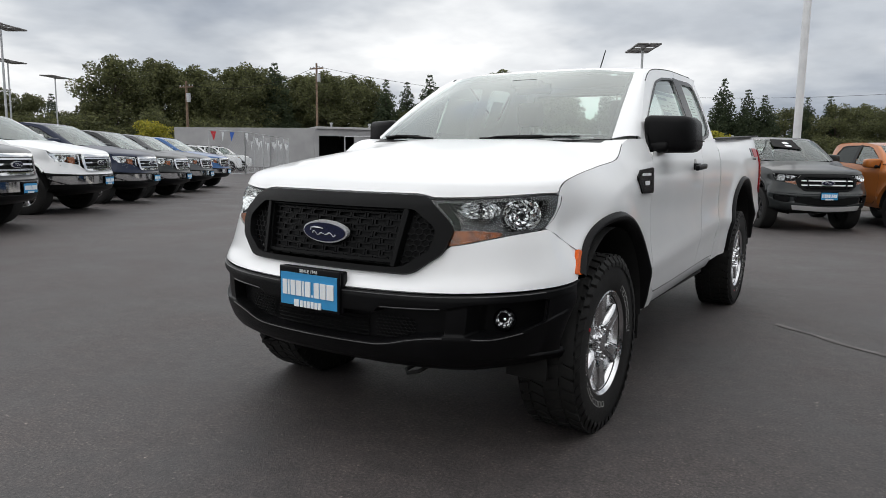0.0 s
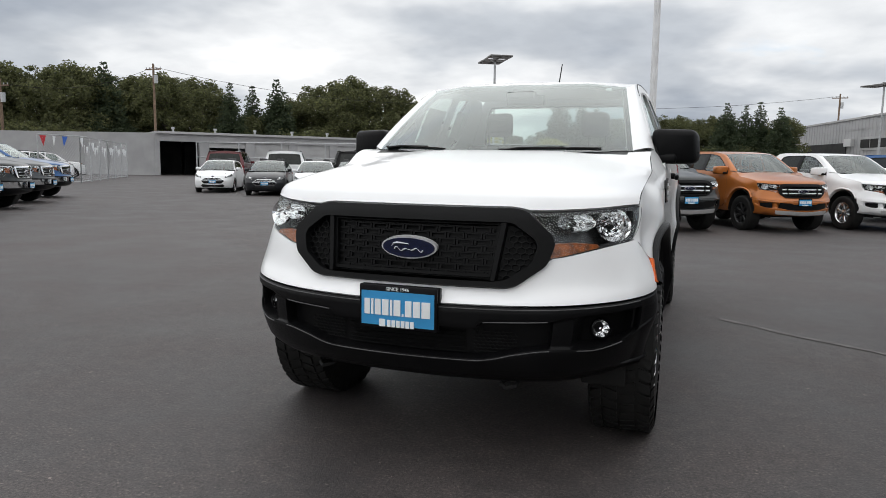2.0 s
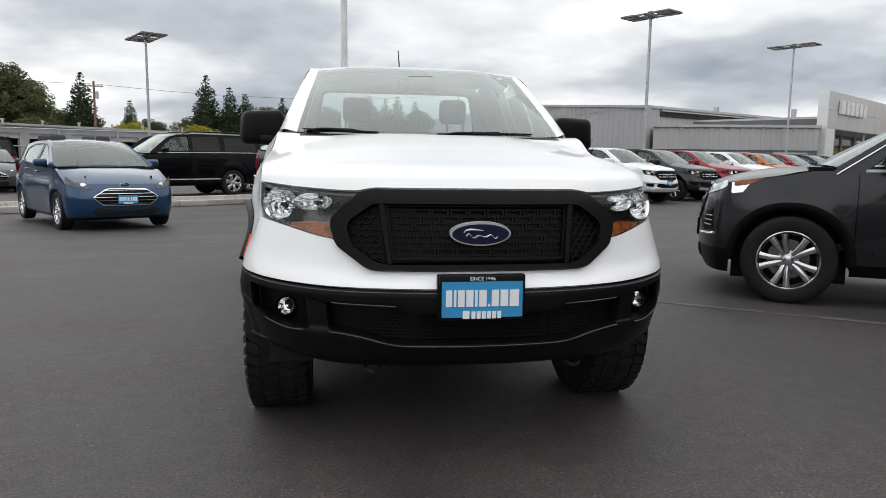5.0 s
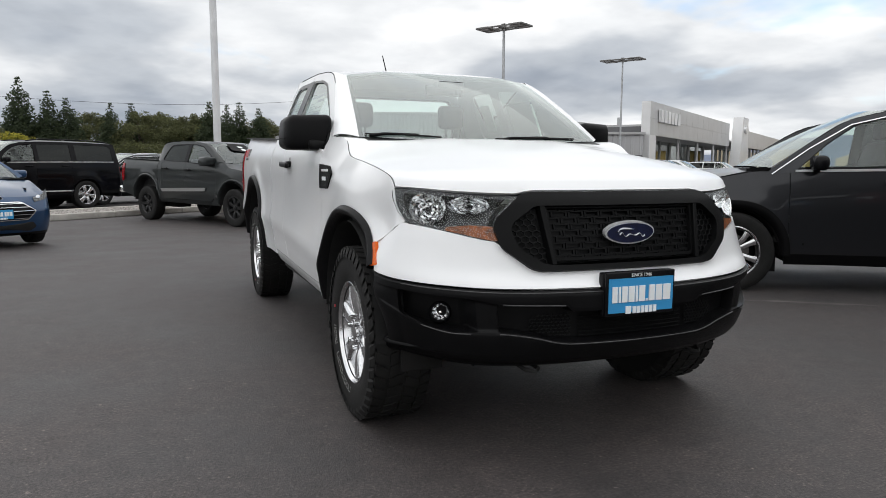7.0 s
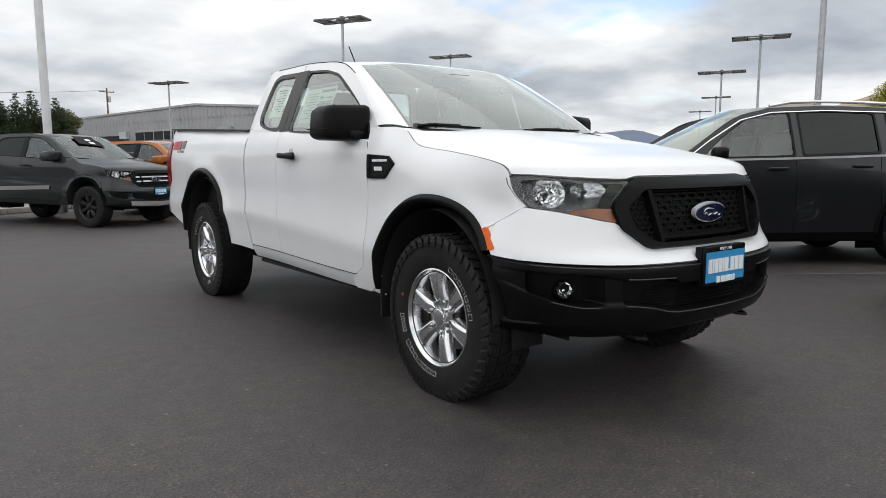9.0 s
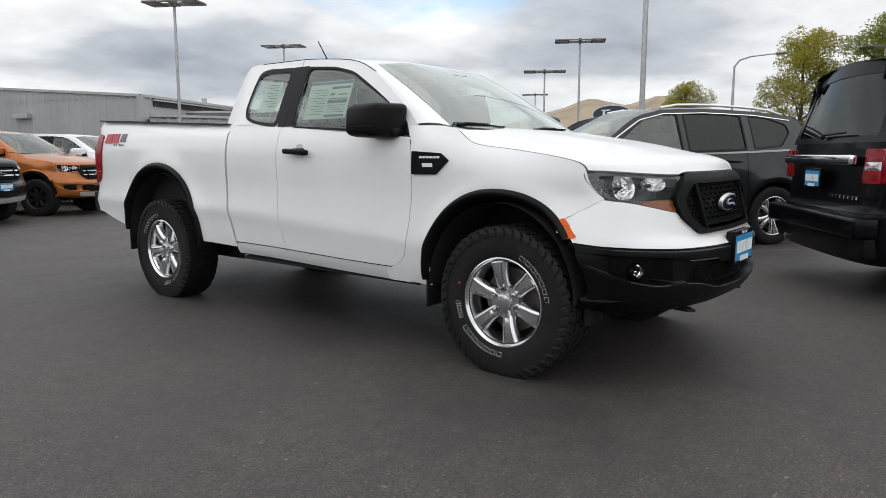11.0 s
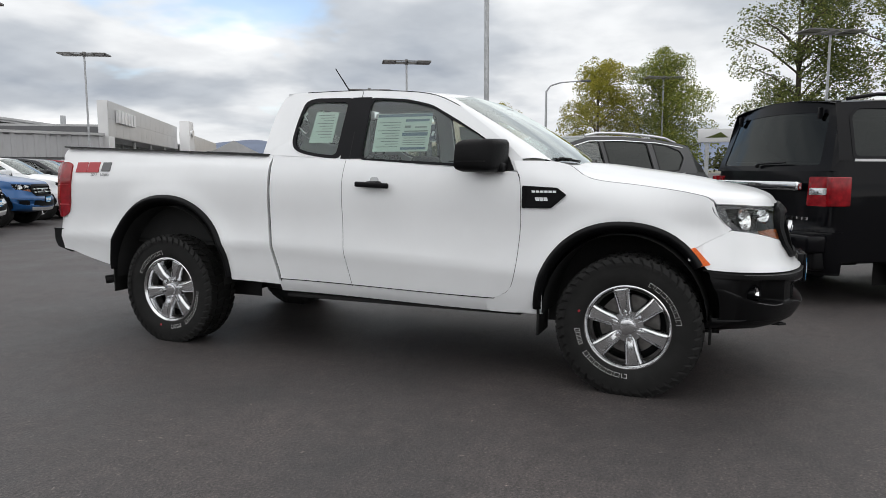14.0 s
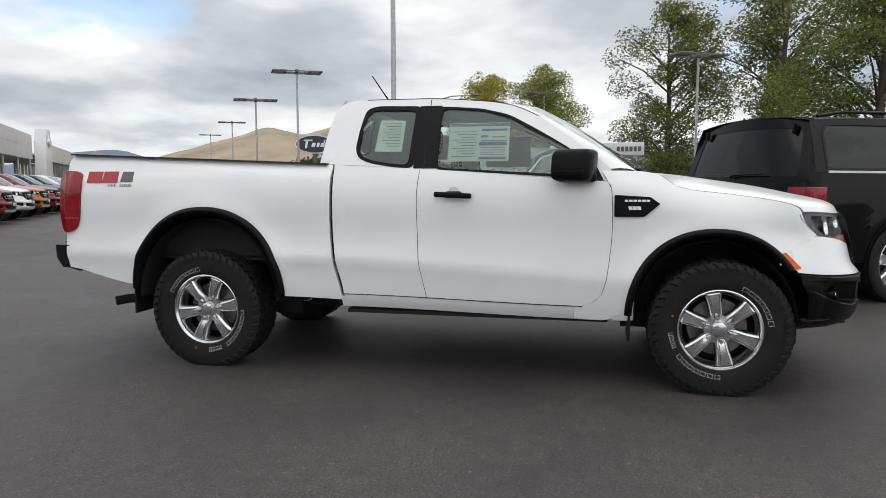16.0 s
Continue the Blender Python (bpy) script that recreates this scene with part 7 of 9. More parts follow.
# ---- service garage: grey block building with a row of bay doors ----
def garage():
    o, w = (-47.2, 50.4), unit(0.6, 0.8)
    root = placed(new("service_garage"), frame_at(o, w, -0.14))
    tagged(root, "low grey block garage with a row of vehicle bays", "building")
    H, n, bay, door = 4.0, 14, 4.65, 3.7
    for k in range(n + 1):
        x = k * bay + 0.1
        part("pier", boxes((x - 0.95 if k else 0, x, 0, 0.35, 0, H - 0.7)), "block", root)
    part("lintel", boxes((0, n * bay, -0.01, 0.36, H - 0.72, H)), "block", root)
    part("roof", boxes((-0.2, n * bay, -0.25, 22, H, H + 0.22)), "roofing", root)
    part("wall", boxes((0, n * bay, 21.6, 22, 0, H)), "block", root)
    part("side_wall", boxes((n * bay - 0.3, n * bay, 0.3, 21.6, 0, H)), "block", root)
    wing = boxes((-0.36, 0.0, 0, 22, 0, H))
    part("side_wall", wing, "block", root)
    wv = unit(-0.92, -0.38)
    ang = math.atan2(wv[1], wv[0]) - math.atan2(w[1], w[0])
    sw = boxes((0, 16, -0.3, 0.0, 0, H + 0.05))
    bmesh.ops.transform(sw, matrix=Matrix.Rotation(ang, 4, "Z"), verts=sw.verts)
    part("wing_wall", sw, "block", root, "long blank grey wall")
    for k in range(n):
        x0, x1 = k * bay + 0.1, k * bay + 0.1 + door
        if k in (2, 3):
            D = part("bay_door", boxes((x0, x1, 0.21, 0.25, 0, 3.3)), "roofing", root, "closed pale sectional door")
            for j in range(6):
                part("door_section", boxes((x0, x1, 0.17, 0.21, j * 0.55 + 0.01, j * 0.55 + 0.54)), "roofing", D)
            part("door_glazing", boxes(*[(x0 + 0.3 + j * 1.0, x0 + 1.0 + j * 1.0, 0.16, 0.20, 1.2, 1.55) for j in range(3)]), "bay", D)
        else:
            # back wall and ceiling coloured near-black for the bay's shaded depth
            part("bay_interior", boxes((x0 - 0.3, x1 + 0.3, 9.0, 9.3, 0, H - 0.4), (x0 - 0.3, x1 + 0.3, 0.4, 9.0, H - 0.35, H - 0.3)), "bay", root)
            if k > 0:
                part("bay_lamp", boxes((x0 + 1.0, x0 + 2.4, 2.5, 2.7, 3.05, 3.12)), LAMP, root, "lit strip lamp")
            if k > 0:
                part("raised_door", boxes((x0, x1, 0.16, 0.22, 2.75, 3.28)), "roofing", root)
    for k in range(16):
        v = tube([(2 + k * 4.2, 3.0, H), (2 + k * 4.2, 3.0, H + 0.60)], 0.11, 10)
        merge(v, tube([(2 + k * 4.2, 3.0, H + 0.60), (2 + k * 4.2, 3.0, H + 0.78)], 0.17, 10))
        part("roof_vent", v, "galv", root)


def lamp_material():
    m, n, l, b = shader("strip_lamp")
    b.inputs["Emission Color"].default_value = (1, 0.95, 0.85, 1)
    b.inputs["Emission Strength"].default_value = 2.0
    return m


LAMP = lamp_material()
garage()


# ---- steel building and showroom ----
def ribbed_wall(L, h0, h1, step=0.9, deep=0.06):
    """A ribbed sheet wall along x with trapezoid ribs."""
    V, F = [], []
    prof = [(0, 0), (0.55, 0), (0.63, -1), (0.92, -1), (0.9999, 0)]
    n = max(1, round(L / step))
    step = L / n
    for k in range(n):
        for p, d in prof:
            x = (k + p) * step
            V += [(x, d * deep, h0), (x, d * deep, h1)]
    for i in range(len(V) // 2 - 1):
        F.append((2 * i, 2 * i + 2, 2 * i + 3, 2 * i + 1))
    return mesh_of("ribbed_wall", V, F)


def wall_run(root, a, b, z0, z1, name="ribbed_wall", trim=True, z2=None):
    """A ribbed wall from a to b (plan points), its ribs to the right of that way; its top rises from z1 to z2."""
    z2 = z1 if z2 is None else z2
    L = math.hypot(b[0] - a[0], b[1] - a[1])
    m = Matrix.Translation((a[0], a[1], 0)) @ Matrix.Rotation(math.atan2(b[1] - a[1], b[0] - a[0]), 4, "Z")
    me = ribbed_wall(L, z0, z1)
    for v in me.vertices:
        if v.co.z > z0 + 0.01:
            v.co.z += (z2 - z1) * v.co.x / L
    me.transform(m)
    part_of(name, me, "siding", root, "grey ribbed steel wall", smooth=0)
    if trim:
        t = boxes((-0.1, L + 0.1, -0.2, 0.1, z1 - 0.05, z1 + 0.2))
        for v in t.verts:
            v.co.z += (z2 - z1) * v.co.x / L
        bmesh.ops.transform(t, matrix=m, verts=t.verts)
        part("roof_trim", t, "roofing", root)
    return m


def flat_roof(root, corners, z):
    bm = bmesh.new()
    bm.faces.new([bm.verts.new((x, y, z)) for x, y in corners])
    bm.normal_update()
    part("roof", bm, "roofing", root, smooth=0, thick=0.2)


def steel_building():
    A, B, C, D = (25.5, 86.0), (31.2, 63.0), (59.3, 77.5), (16.5, 122.5)
    H = 6.8
    root = placed(new("steel_building"), Matrix.Translation((0, 0, -0.14)))
    tagged(root, "large grey ribbed steel workshop with a shallow gable", "building")
    mD = wall_run(root, D, A, 0, 7.9, z2=8.4)
    m1 = wall_run(root, A, B, 0, 8.4, z2=H)
    m2 = wall_run(root, B, C, 0, H)
    part("corner_trim", boxes((B[0] - 0.25, B[0] + 0.25, B[1] - 0.25, B[1] + 0.25, 0, H)), "siding", root)
    flat_roof(root, [A, B, C, (52, 110), (40, 130), D], H)
    # the vehicle opening is a dark slab on the wall, its inner shade painted
    for m, k, nm, mat in ((m2, (2, 24, -0.16, -0.06, 5.95, 6.5), "clerestory", "bay"), (m2, (2, 24, -0.3, -0.05, 6.5, 6.62), "clerestory_lintel", "roofing"), (m1, (5.5, 8.0, -0.6, -0.1, 5.0, 5.5), "wall_light", "panel"), (mD, (5.6, 18.6, -0.16, -0.06, 0, 5.1), "vehicle_opening_shade", "bay"), (mD, (18.6, 20.6, -0.5, -0.05, 4.6, 5.6), "opening_canopy", "panel")):
        bm = boxes(k)
        bmesh.ops.transform(bm, matrix=m, verts=bm.verts)
        part(nm, bm, mat, root)
    fr = boxes((22.2, 35.3, -0.14, -0.04, 4.0, 5.7))
    bmesh.ops.transform(fr, matrix=mD, verts=fr.verts)
    F = part("window_band", fr, "roofing", root)
    for k in range(5):
        bm = boxes((22.6 + k * 2.5, 24.8 + k * 2.5, -0.2, -0.1, 4.3, 5.4))
        bmesh.ops.transform(bm, matrix=mD, verts=bm.verts)
        part("pane", bm, "bay", F)
    for x in (6, 16):
        v = tube([(38 + x, 72, H), (38 + x, 72, H + 1.0)], 0.3, 10)
        part("roof_vent", v, "galv", root)
    wing = placed(new("office_wing"), Matrix.Translation((0, 0, -0.14)))
    tagged(wing, "lower ribbed wing with dark base and windows", "building")
    P0, P1 = (30.4, 59.9), (44.4, 55.0)
    m = wall_run(wing, P0, P1, 2.6, 4.75)
    wall_run(wing, P1, (54, 69), 2.6, 4.75)
    flat_roof(wing, [P0, P1, (54, 69), (40, 78)], 4.75)
    L = math.hypot(P1[0] - P0[0], P1[1] - P0[1])

    def add(k, nm, mat, parent=wing):
        bm = boxes(k)
        bmesh.ops.transform(bm, matrix=m, verts=bm.verts)
        return part(nm, bm, mat, parent)
    add((0, L, 0.05, 0.4, 0, 2.65), "base_wall", "darkband")
    bm = boxes((0, 17, 0.05, 0.4, 0, 2.65))
    bmesh.ops.transform(bm, matrix=Matrix.Translation((P1[0], P1[1], 0)) @ Matrix.Rotation(math.atan2(69 - P1[1], 54 - P1[0]), 4, "Z"), verts=bm.verts)
    part("base_wall", bm, "darkband", wing)
    for k in range(5):
        W = add((1.5 + k * 1.5, 2.9 + k * 1.5, -0.02, 0.1, 1.2, 2.4), "window", "roofing")
        add((1.58 + k * 1.5, 2.82 + k * 1.5, -0.05, -0.01, 1.28, 2.32), "pane", "bay", W)
    d = add((11.0, 14.0, -0.02, 0.1, 0, 2.4), "door_frame", "roofing")
    add((11.15, 13.85, -0.05, 0.0, 0.1, 2.28), "door", "darkband", d)


steel_building()


def showroom():
    w = unit(0.82, 0.574)
    o = (45.73, 55.64)
    root = placed(new("showroom"), frame_at(o, w, -0.14))
    tagged(root, "modern showroom with a silver panelled portal and glass front", "building")
    T, S = 8.2, 4.75
    part("end_pier", boxes((0.0, 0.08, 0.02, 0.95, 0, T), (0.08, 2.3, 0.0, 0.95, 0, S)), "pylon", root, "pale end pier of the portal", bevel=0.03)
    for k in range(14):
        x0, x1 = 0.08 + k * 3.06, 0.08 + (k + 1) * 3.06
        for z0, z1 in ((S, S + 1.72), (S + 1.74, T)):
            part("fascia_panel", boxes((x0, x1 - 0.03, 0.0, 0.9, z0, z1)), "panel", root)
    part("soffit", boxes((2.3, 42.9, 0.1, 4.2, S - 0.05, S)), "roofing", root)
    for k in range(9):
        x = 2.3 + k * 5.05
        part("mullion", boxes((x - 0.12, x + 0.12, 3.6, 3.9, 0, S - 0.05)), "roofing", root)
        if k < 8:
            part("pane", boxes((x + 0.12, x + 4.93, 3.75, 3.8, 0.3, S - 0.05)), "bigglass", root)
    for k in range(5):
        part("column", tube([(3.6 + k * 10.0, 0.5, 0), (3.6 + k * 10.0, 0.5, S)], 0.17, 12), "roofing", root)
    # near-black wall paints the shade of the room behind the glass
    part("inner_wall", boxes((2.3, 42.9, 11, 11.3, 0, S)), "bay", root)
    part("floor_slab", boxes((0.1, 103, 0.2, 11, 0.0, 0.15)), "block", root)
    part("roof", boxes((0.1, 103, 0.9, 22, S + 0.9, S + 1.1)), "roofing", root)
    part("side_wall", boxes((0.1, 0.5, 0.95, 22, 0, S + 0.9)), "darkband", root)
    # a blade wall, broad at its foot, with an oval emblem
    bl = slab([(42.9, 0.0), (51.5, 0.0), (49.6, 9.3), (45.2, 9.3)], lambda a, c, d: (a, -1.6 + d, c), 1.5)
    B = part("blade_wall", bl, "pylon", root, "white blade wall, broad at its foot", smooth=0)
    ov = [(47.6 + 1.25 * math.cos(k * math.tau / 32), 7.4 + 0.62 * math.sin(k * math.tau / 32)) for k in range(32)]
    part("emblem", slab(ov, lambda a, c, d: (a, -1.85 + d, c), 0.25), "badge_metal", B, "plain bright oval emblem")
    for k in range(13):
        x0 = 51.4 + k * 4.0
        part("fascia_panel", boxes((x0, x0 + 3.97, 0.0, 0.9, S + 0.2, T - 0.35)), "panel", root)
        part("column", boxes((x0 + 1.8, x0 + 2.15, 0.2, 0.6, 0, S + 0.2)), "roofing", root)
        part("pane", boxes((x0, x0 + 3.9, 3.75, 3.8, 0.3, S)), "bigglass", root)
    for k in range(6):
        part("sign_block", boxes((2.9 + k * 1.42, 3.9 + k * 1.42, -0.35, -0.05, 6.2, 7.5)), "pylon", root, "plain raised white sign block")
    ypos = placed(new("ochre_building"), frame_at((97.5, 88.0), unit(0.63, -0.777), -0.14))
    tagged(ypos, "distant ochre building with a gable roof", "building")
    part("wall", boxes((0, 8, 0, 12, 0, 4.6)), "yellow", ypos)
    rf = bmesh.new()
    vs = [rf.verts.new(p) for p in ((-0.5, -0.6, 4.6), (8.5, -0.6, 4.6), (8.5, 12.6, 4.6), (-0.5, 12.6, 4.6), (4, -0.6, 6.9), (4, 12.6, 6.9))]
    for f in ((0, 4, 5, 3), (4, 1, 2, 5), (0, 1, 4), (3, 5, 2), (0, 3, 2, 1)):
        rf.faces.new([vs[i] for i in f])
    part("roof", rf, "roofing", ypos, smooth=0)


showroom()


# ---- lamp posts, poles, wires ----
def lot_lamp(x, y, h, heading=0.0, size=1.0):
    root = placed(new("lot_lamp"), Matrix.Translation((x, y, ground_z(x, y))) @ Matrix.Rotation(heading, 4, "Z"))
    tagged(root, "tall grey square lamp post with flat lamp heads", "street lamp", "lot lamps")
    part("base", tube([(0, 0, 0), (0, 0, 0.75)], 0.3, 16), "concrete", root)
    part("pole", tube([(0, 0, 0.7), (0, 0, h - 0.3)], [0.085, 0.065], 8), "galv", root)
    w, e = 1.6 * size, 0.62 * size
    fr = boxes((-w, w, -e - 0.04, -e + 0.04, h - 0.20, h - 0.13), (-w, w, e - 0.04, e + 0.04, h - 0.20, h - 0.13), (-w, w, -0.05, 0.05, h - 0.22, h - 0.14), (-0.05, 0.05, -e, e, h - 0.22, h - 0.14), (-0.10, 0.10, -0.10, 0.10, h - 0.32, h + 0.02))
    part("bracket", fr, "lamphead", root)
    for x0, x1 in ((-1.65 * size, -0.72 * size), (0.72 * size, 1.65 * size)):
        for y0, y1 in ((-0.68 * size, -0.03), (0.03, 0.68 * size)):
            H = part("lamp_head", boxes((x0, x1, y0, y1, h - 0.21, h - 0.11), r=0.02), "lamphead", root)
            part("lamp_lens", boxes((x0 + 0.08, x1 - 0.08, y0 + 0.06, y1 - 0.06, h - 0.222, h - 0.206)), "panel", H)


for x, y, h, a in ((-10.6, 38.4, 7.95, -1.05), (39.1, 20.3, 8.9, -1.05), (32.6, 43.0, 9.9, -1.05), (14.75, 28.85, 8.45, -1.05), (14.7, 58.9, 8.1, -1.05), (45.2, 26.5, 7.9, -1.05), (74.8, 45.0, 9.0, -1.05), (95.0, 60.0, 9.0, -1.05),
                   (-46, 20, 9.3, -1.05), (-64, 29, 9.3, -1.05), (-73, 38, 9.3, -1.05), (38.2, -5.2, 8.7, -1.05), (60.3, 5.2, 9.5, -1.05)):
    lot_lamp(x, y, h, a, 0.82 if h == 8.45 else 1.0)


def tall_pole(x, y, h, mat, label):
    p = placed(new("flag_pole"), Matrix.Translation((x, y, ground_z(x, y))))
    tagged(p, label, "pole")
    part("shaft", tube([(0, 0, 0), (0, 0, h * 0.5), (0, 0, h)], [0.105, 0.09, 0.062], 14), mat, p)
    part("foot", tube([(0, 0, 0), (0, 0, 0.35)], 0.32, 18), "concrete", p)
    part("cleat", boxes((-0.03, 0.03, -0.2, -0.1, 1.3, 1.5)), "galv", p)


tall_pole(-0.1, 17.4, 15, "whitepole", "tall white painted pole")
tall_pole(20.4, 8.1, 16, "galv", "tall galvanised flag pole")


def utility_pole(x, y, h):
    p = placed(new("utility_pole"), Matrix.Translation((x, y, -0.14)))
    tagged(p, "weathered wooden utility pole with crossarm", "utility pole", "utility poles")
    part("shaft", tube([(0, 0, 0), (0, 0, h)], [0.17, 0.12], 10), "oldwood", p)
    part("crossarm", boxes((-1.1, 1.1, -0.06, 0.06, h - 0.7, h - 0.56)), "oldwood", p)
    for k in (-1.0, -0.5, 0.5, 1.0):
        part("insulator", tube([(k, 0, h - 0.56), (k, 0, h - 0.38)], 0.05, 8), "galv", p)
    part("transformer", tube([(0.32, 0, h - 2.2), (0.32, 0, h - 1.3)], 0.22, 12), "galv", p)


UP = [(-62.0, 46.0, 9.0), (-58, 62, 12.5), (-30.0, 92.0, 10.5), (22.0, 118.0, 13.0)]
for q in UP:
    utility_pole(*q)
for a, b in zip(UP, UP[1:]):
    A, B = Vector((a[0], a[1], a[2] - 0.5)), Vector((b[0], b[1], b[2] - 0.5))
    pts = [A + (B - A) * t / 12 - Vector((0, 0, 1.3 * 4 * (t / 12) * (1 - t / 12))) for t in range(13)]
    tagged(part("overhead_wire", tube(pts, 0.022, 5), "rubber"), "slack black overhead wire between poles", "wire", "overhead wires")


def street_lamp(x, y, h, arm):
    p = placed(new("street_lamp"), Matrix.Translation((x, y, -0.05)))
    tagged(p, "curved galvanised street lamp", "street lamp")
    part("pole", tube([(0, 0, 0), (0, 0, h * 0.6), (0, 0, h - 0.6), (arm[0] * 0.12, arm[1] * 0.12, h - 0.2), (arm[0] * 0.4, arm[1] * 0.4, h), (arm[0], arm[1], h + 0.1)], [0.11, 0.09, 0.07, 0.06, 0.05, 0.04], 10), "galv", p)
    hd = boxes((-0.35, 0.35, -0.14, 0.14, -0.08, 0.06), r=0.05)
    bmesh.ops.transform(hd, matrix=Matrix.Translation((arm[0] * 1.1, arm[1] * 1.1, h + 0.1)) @ Matrix.Rotation(math.atan2(arm[1], arm[0]), 4, "Z"), verts=hd.verts)
    part("lamp_head", hd, "lamphead", p)


street_lamp(44.0, 11.7, 7.4, (0.6, -2.4))


def oval_sign(x, y, z):
    p = placed(new("oval_sign"), Matrix.Translation((x, y, -0.1)) @ Matrix.Rotation(radians(-66), 4, "Z"))
    tagged(p, "large blue oval sign with white rim on a post", "sign")
    ov = lambda a, b: [(a * math.cos(k * math.tau / 48), b * math.sin(k * math.tau / 48)) for k in range(48)]
    f = lambda off: (lambda a, b, d: (a, off + d, z + b))
    part("sign_rim", slab(ov(2.2, 1.05), f(-0.15), 0.3), "whitepole", p)
    part("sign_field", slab(ov(2.05, 0.92), f(-0.19), 0.06), "ovalblue", p)
    b = bmesh.new()
    for a0, a1, c0, c1 in ((-1.1, -0.85, -0.45, 0.5), (-1.25, -0.35, 0.35, 0.5), (-0.4, 0.0, -0.3, 0.15), (0.15, 0.45, -0.3, 0.15), (0.6, 0.9, -0.3, 0.15), (0.9, 1.05, -0.3, 0.5)):
        merge(b, slab([(a0, c0), (a1, c0), (a1 + 0.15, c1), (a0 + 0.15, c1)], f(-0.22), 0.04))
    part("sign_print", b, "ink", p, smooth=0)
    part("post", boxes((-0.25, 0.25, -0.1, 0.25, 0, z - 0.9)), "darkband", p)


oval_sign(68.8, 31.5, 5.6)


def monument_sign(x, y):
    p = placed(new("dealer_sign"), Matrix.Translation((x, y, 0)) @ Matrix.Rotation(radians(-92), 4, "Z"))
    tagged(p, "white box sign with dark bars and a green mark", "sign")
    part("sign_box", boxes((-1.7, 1.7, -0.2, 0.2, 2.75, 3.5), r=0.03), "pylon", p)
    part("post", boxes((-1.3, -1.1, -0.1, 0.1, 0, 2.76), (1.1, 1.3, -0.1, 0.1, 0, 2.76)), "galv", p)
    b = bmesh.new()
    for k in range(6):
        merge(b, boxes((0.15 + k * 0.24, 0.33 + k * 0.24, -0.22, -0.19, 2.98, 3.26)))
    part("sign_print", b, "darkband", p, smooth=0)
    part("sign_mark", slab([(-1.3, 3.0), (-0.1, 3.0), (-0.5, 3.3), (-0.8, 3.18)], lambda a, c, d: (a, -0.21 + d, c), 0.02), "leaf_green", p, smooth=0)


monument_sign(37.0, -0.5)


# ---- planting island and old seams in the paving ----
def island():
    o, w = (-7.5, 12.6), unit(0.8, 0.6)
    root = placed(new("planting_island"), Matrix.Translation((o[0], o[1], -0.14)) @ Matrix.Rotation(math.atan2(w[1], w[0]), 4, "Z"))
    tagged(root, "long gravel island with pale concrete kerb", "kerb", kind="structure")
    L, W = 46.0, 1.9
    for k in range(23):
        for y0, y1 in ((0, 0.16), (W - 0.16, W)):
            part("kerb_stone", boxes((k * 2 + 0.005, k * 2 + 1.995, y0, y1, 0, 0.15), r=0.02), "concrete", root)
    part("kerb_stone", boxes((-0.16, 0.0, 0, W, 0, 0.15), r=0.02), "concrete", root)
    part("gravel", boxes((0, L, 0.16, W - 0.16, 0, 0.11)), "gravel", root)
    rnd = random.Random(4)
    V, F = [], []
    for _ in range(2200):
        x, y, r = rnd.uniform(0, 30), rnd.uniform(0.2, W - 0.2), rnd.uniform(0.015, 0.05)
        i = len(V)
        V += [(x + r * rnd.uniform(0.6, 1.2) * math.cos(a), y + r * math.sin(a), 0.11) for a in (0, 1.6, 3.1, 4.7)] + [(x, y, 0.11 + r)]
        F += [(i, i + 1, i + 4), (i + 1, i + 2, i + 4), (i + 2, i + 3, i + 4), (i + 3, i, i + 4)]
    tagged(part_of("gravel_stones", mesh_of("gravel_stones", V, F), "gravel", root, smooth=0), kind="stuff")


island()


def seam(a, b, w=0.05, seed=1):
    rnd = random.Random(seed)
    n = 40
    V, F = [], []
    d = unit(b[0] - a[0], b[1] - a[1])
    off = 0.0
    for k in range(n + 1):
        t = k / n
        off += rnd.uniform(-0.02, 0.02)
        x, y = a[0] + (b[0] - a[0]) * t - d[1] * off, a[1] + (b[1] - a[1]) * t + d[0] * off
        ww = w * rnd.uniform(0.4, 1.2)
        V += [(x - d[1] * ww, y + d[0] * ww, ground_z(x, y) + 0.004), (x + d[1] * ww, y - d[0] * ww, ground_z(x, y) + 0.004)]
    F = [(2 * k, 2 * k + 1, 2 * k + 3, 2 * k + 2) for k in range(n)]
    tagged(part_of("paving_seam", mesh_of("paving_seam", V, F), "crack", smooth=0), "faint lighter seam across the asphalt", "seam", "paving seams", "structure")


seam((1.3, 2.6), (6.5, -1.26), 0.030, 3)


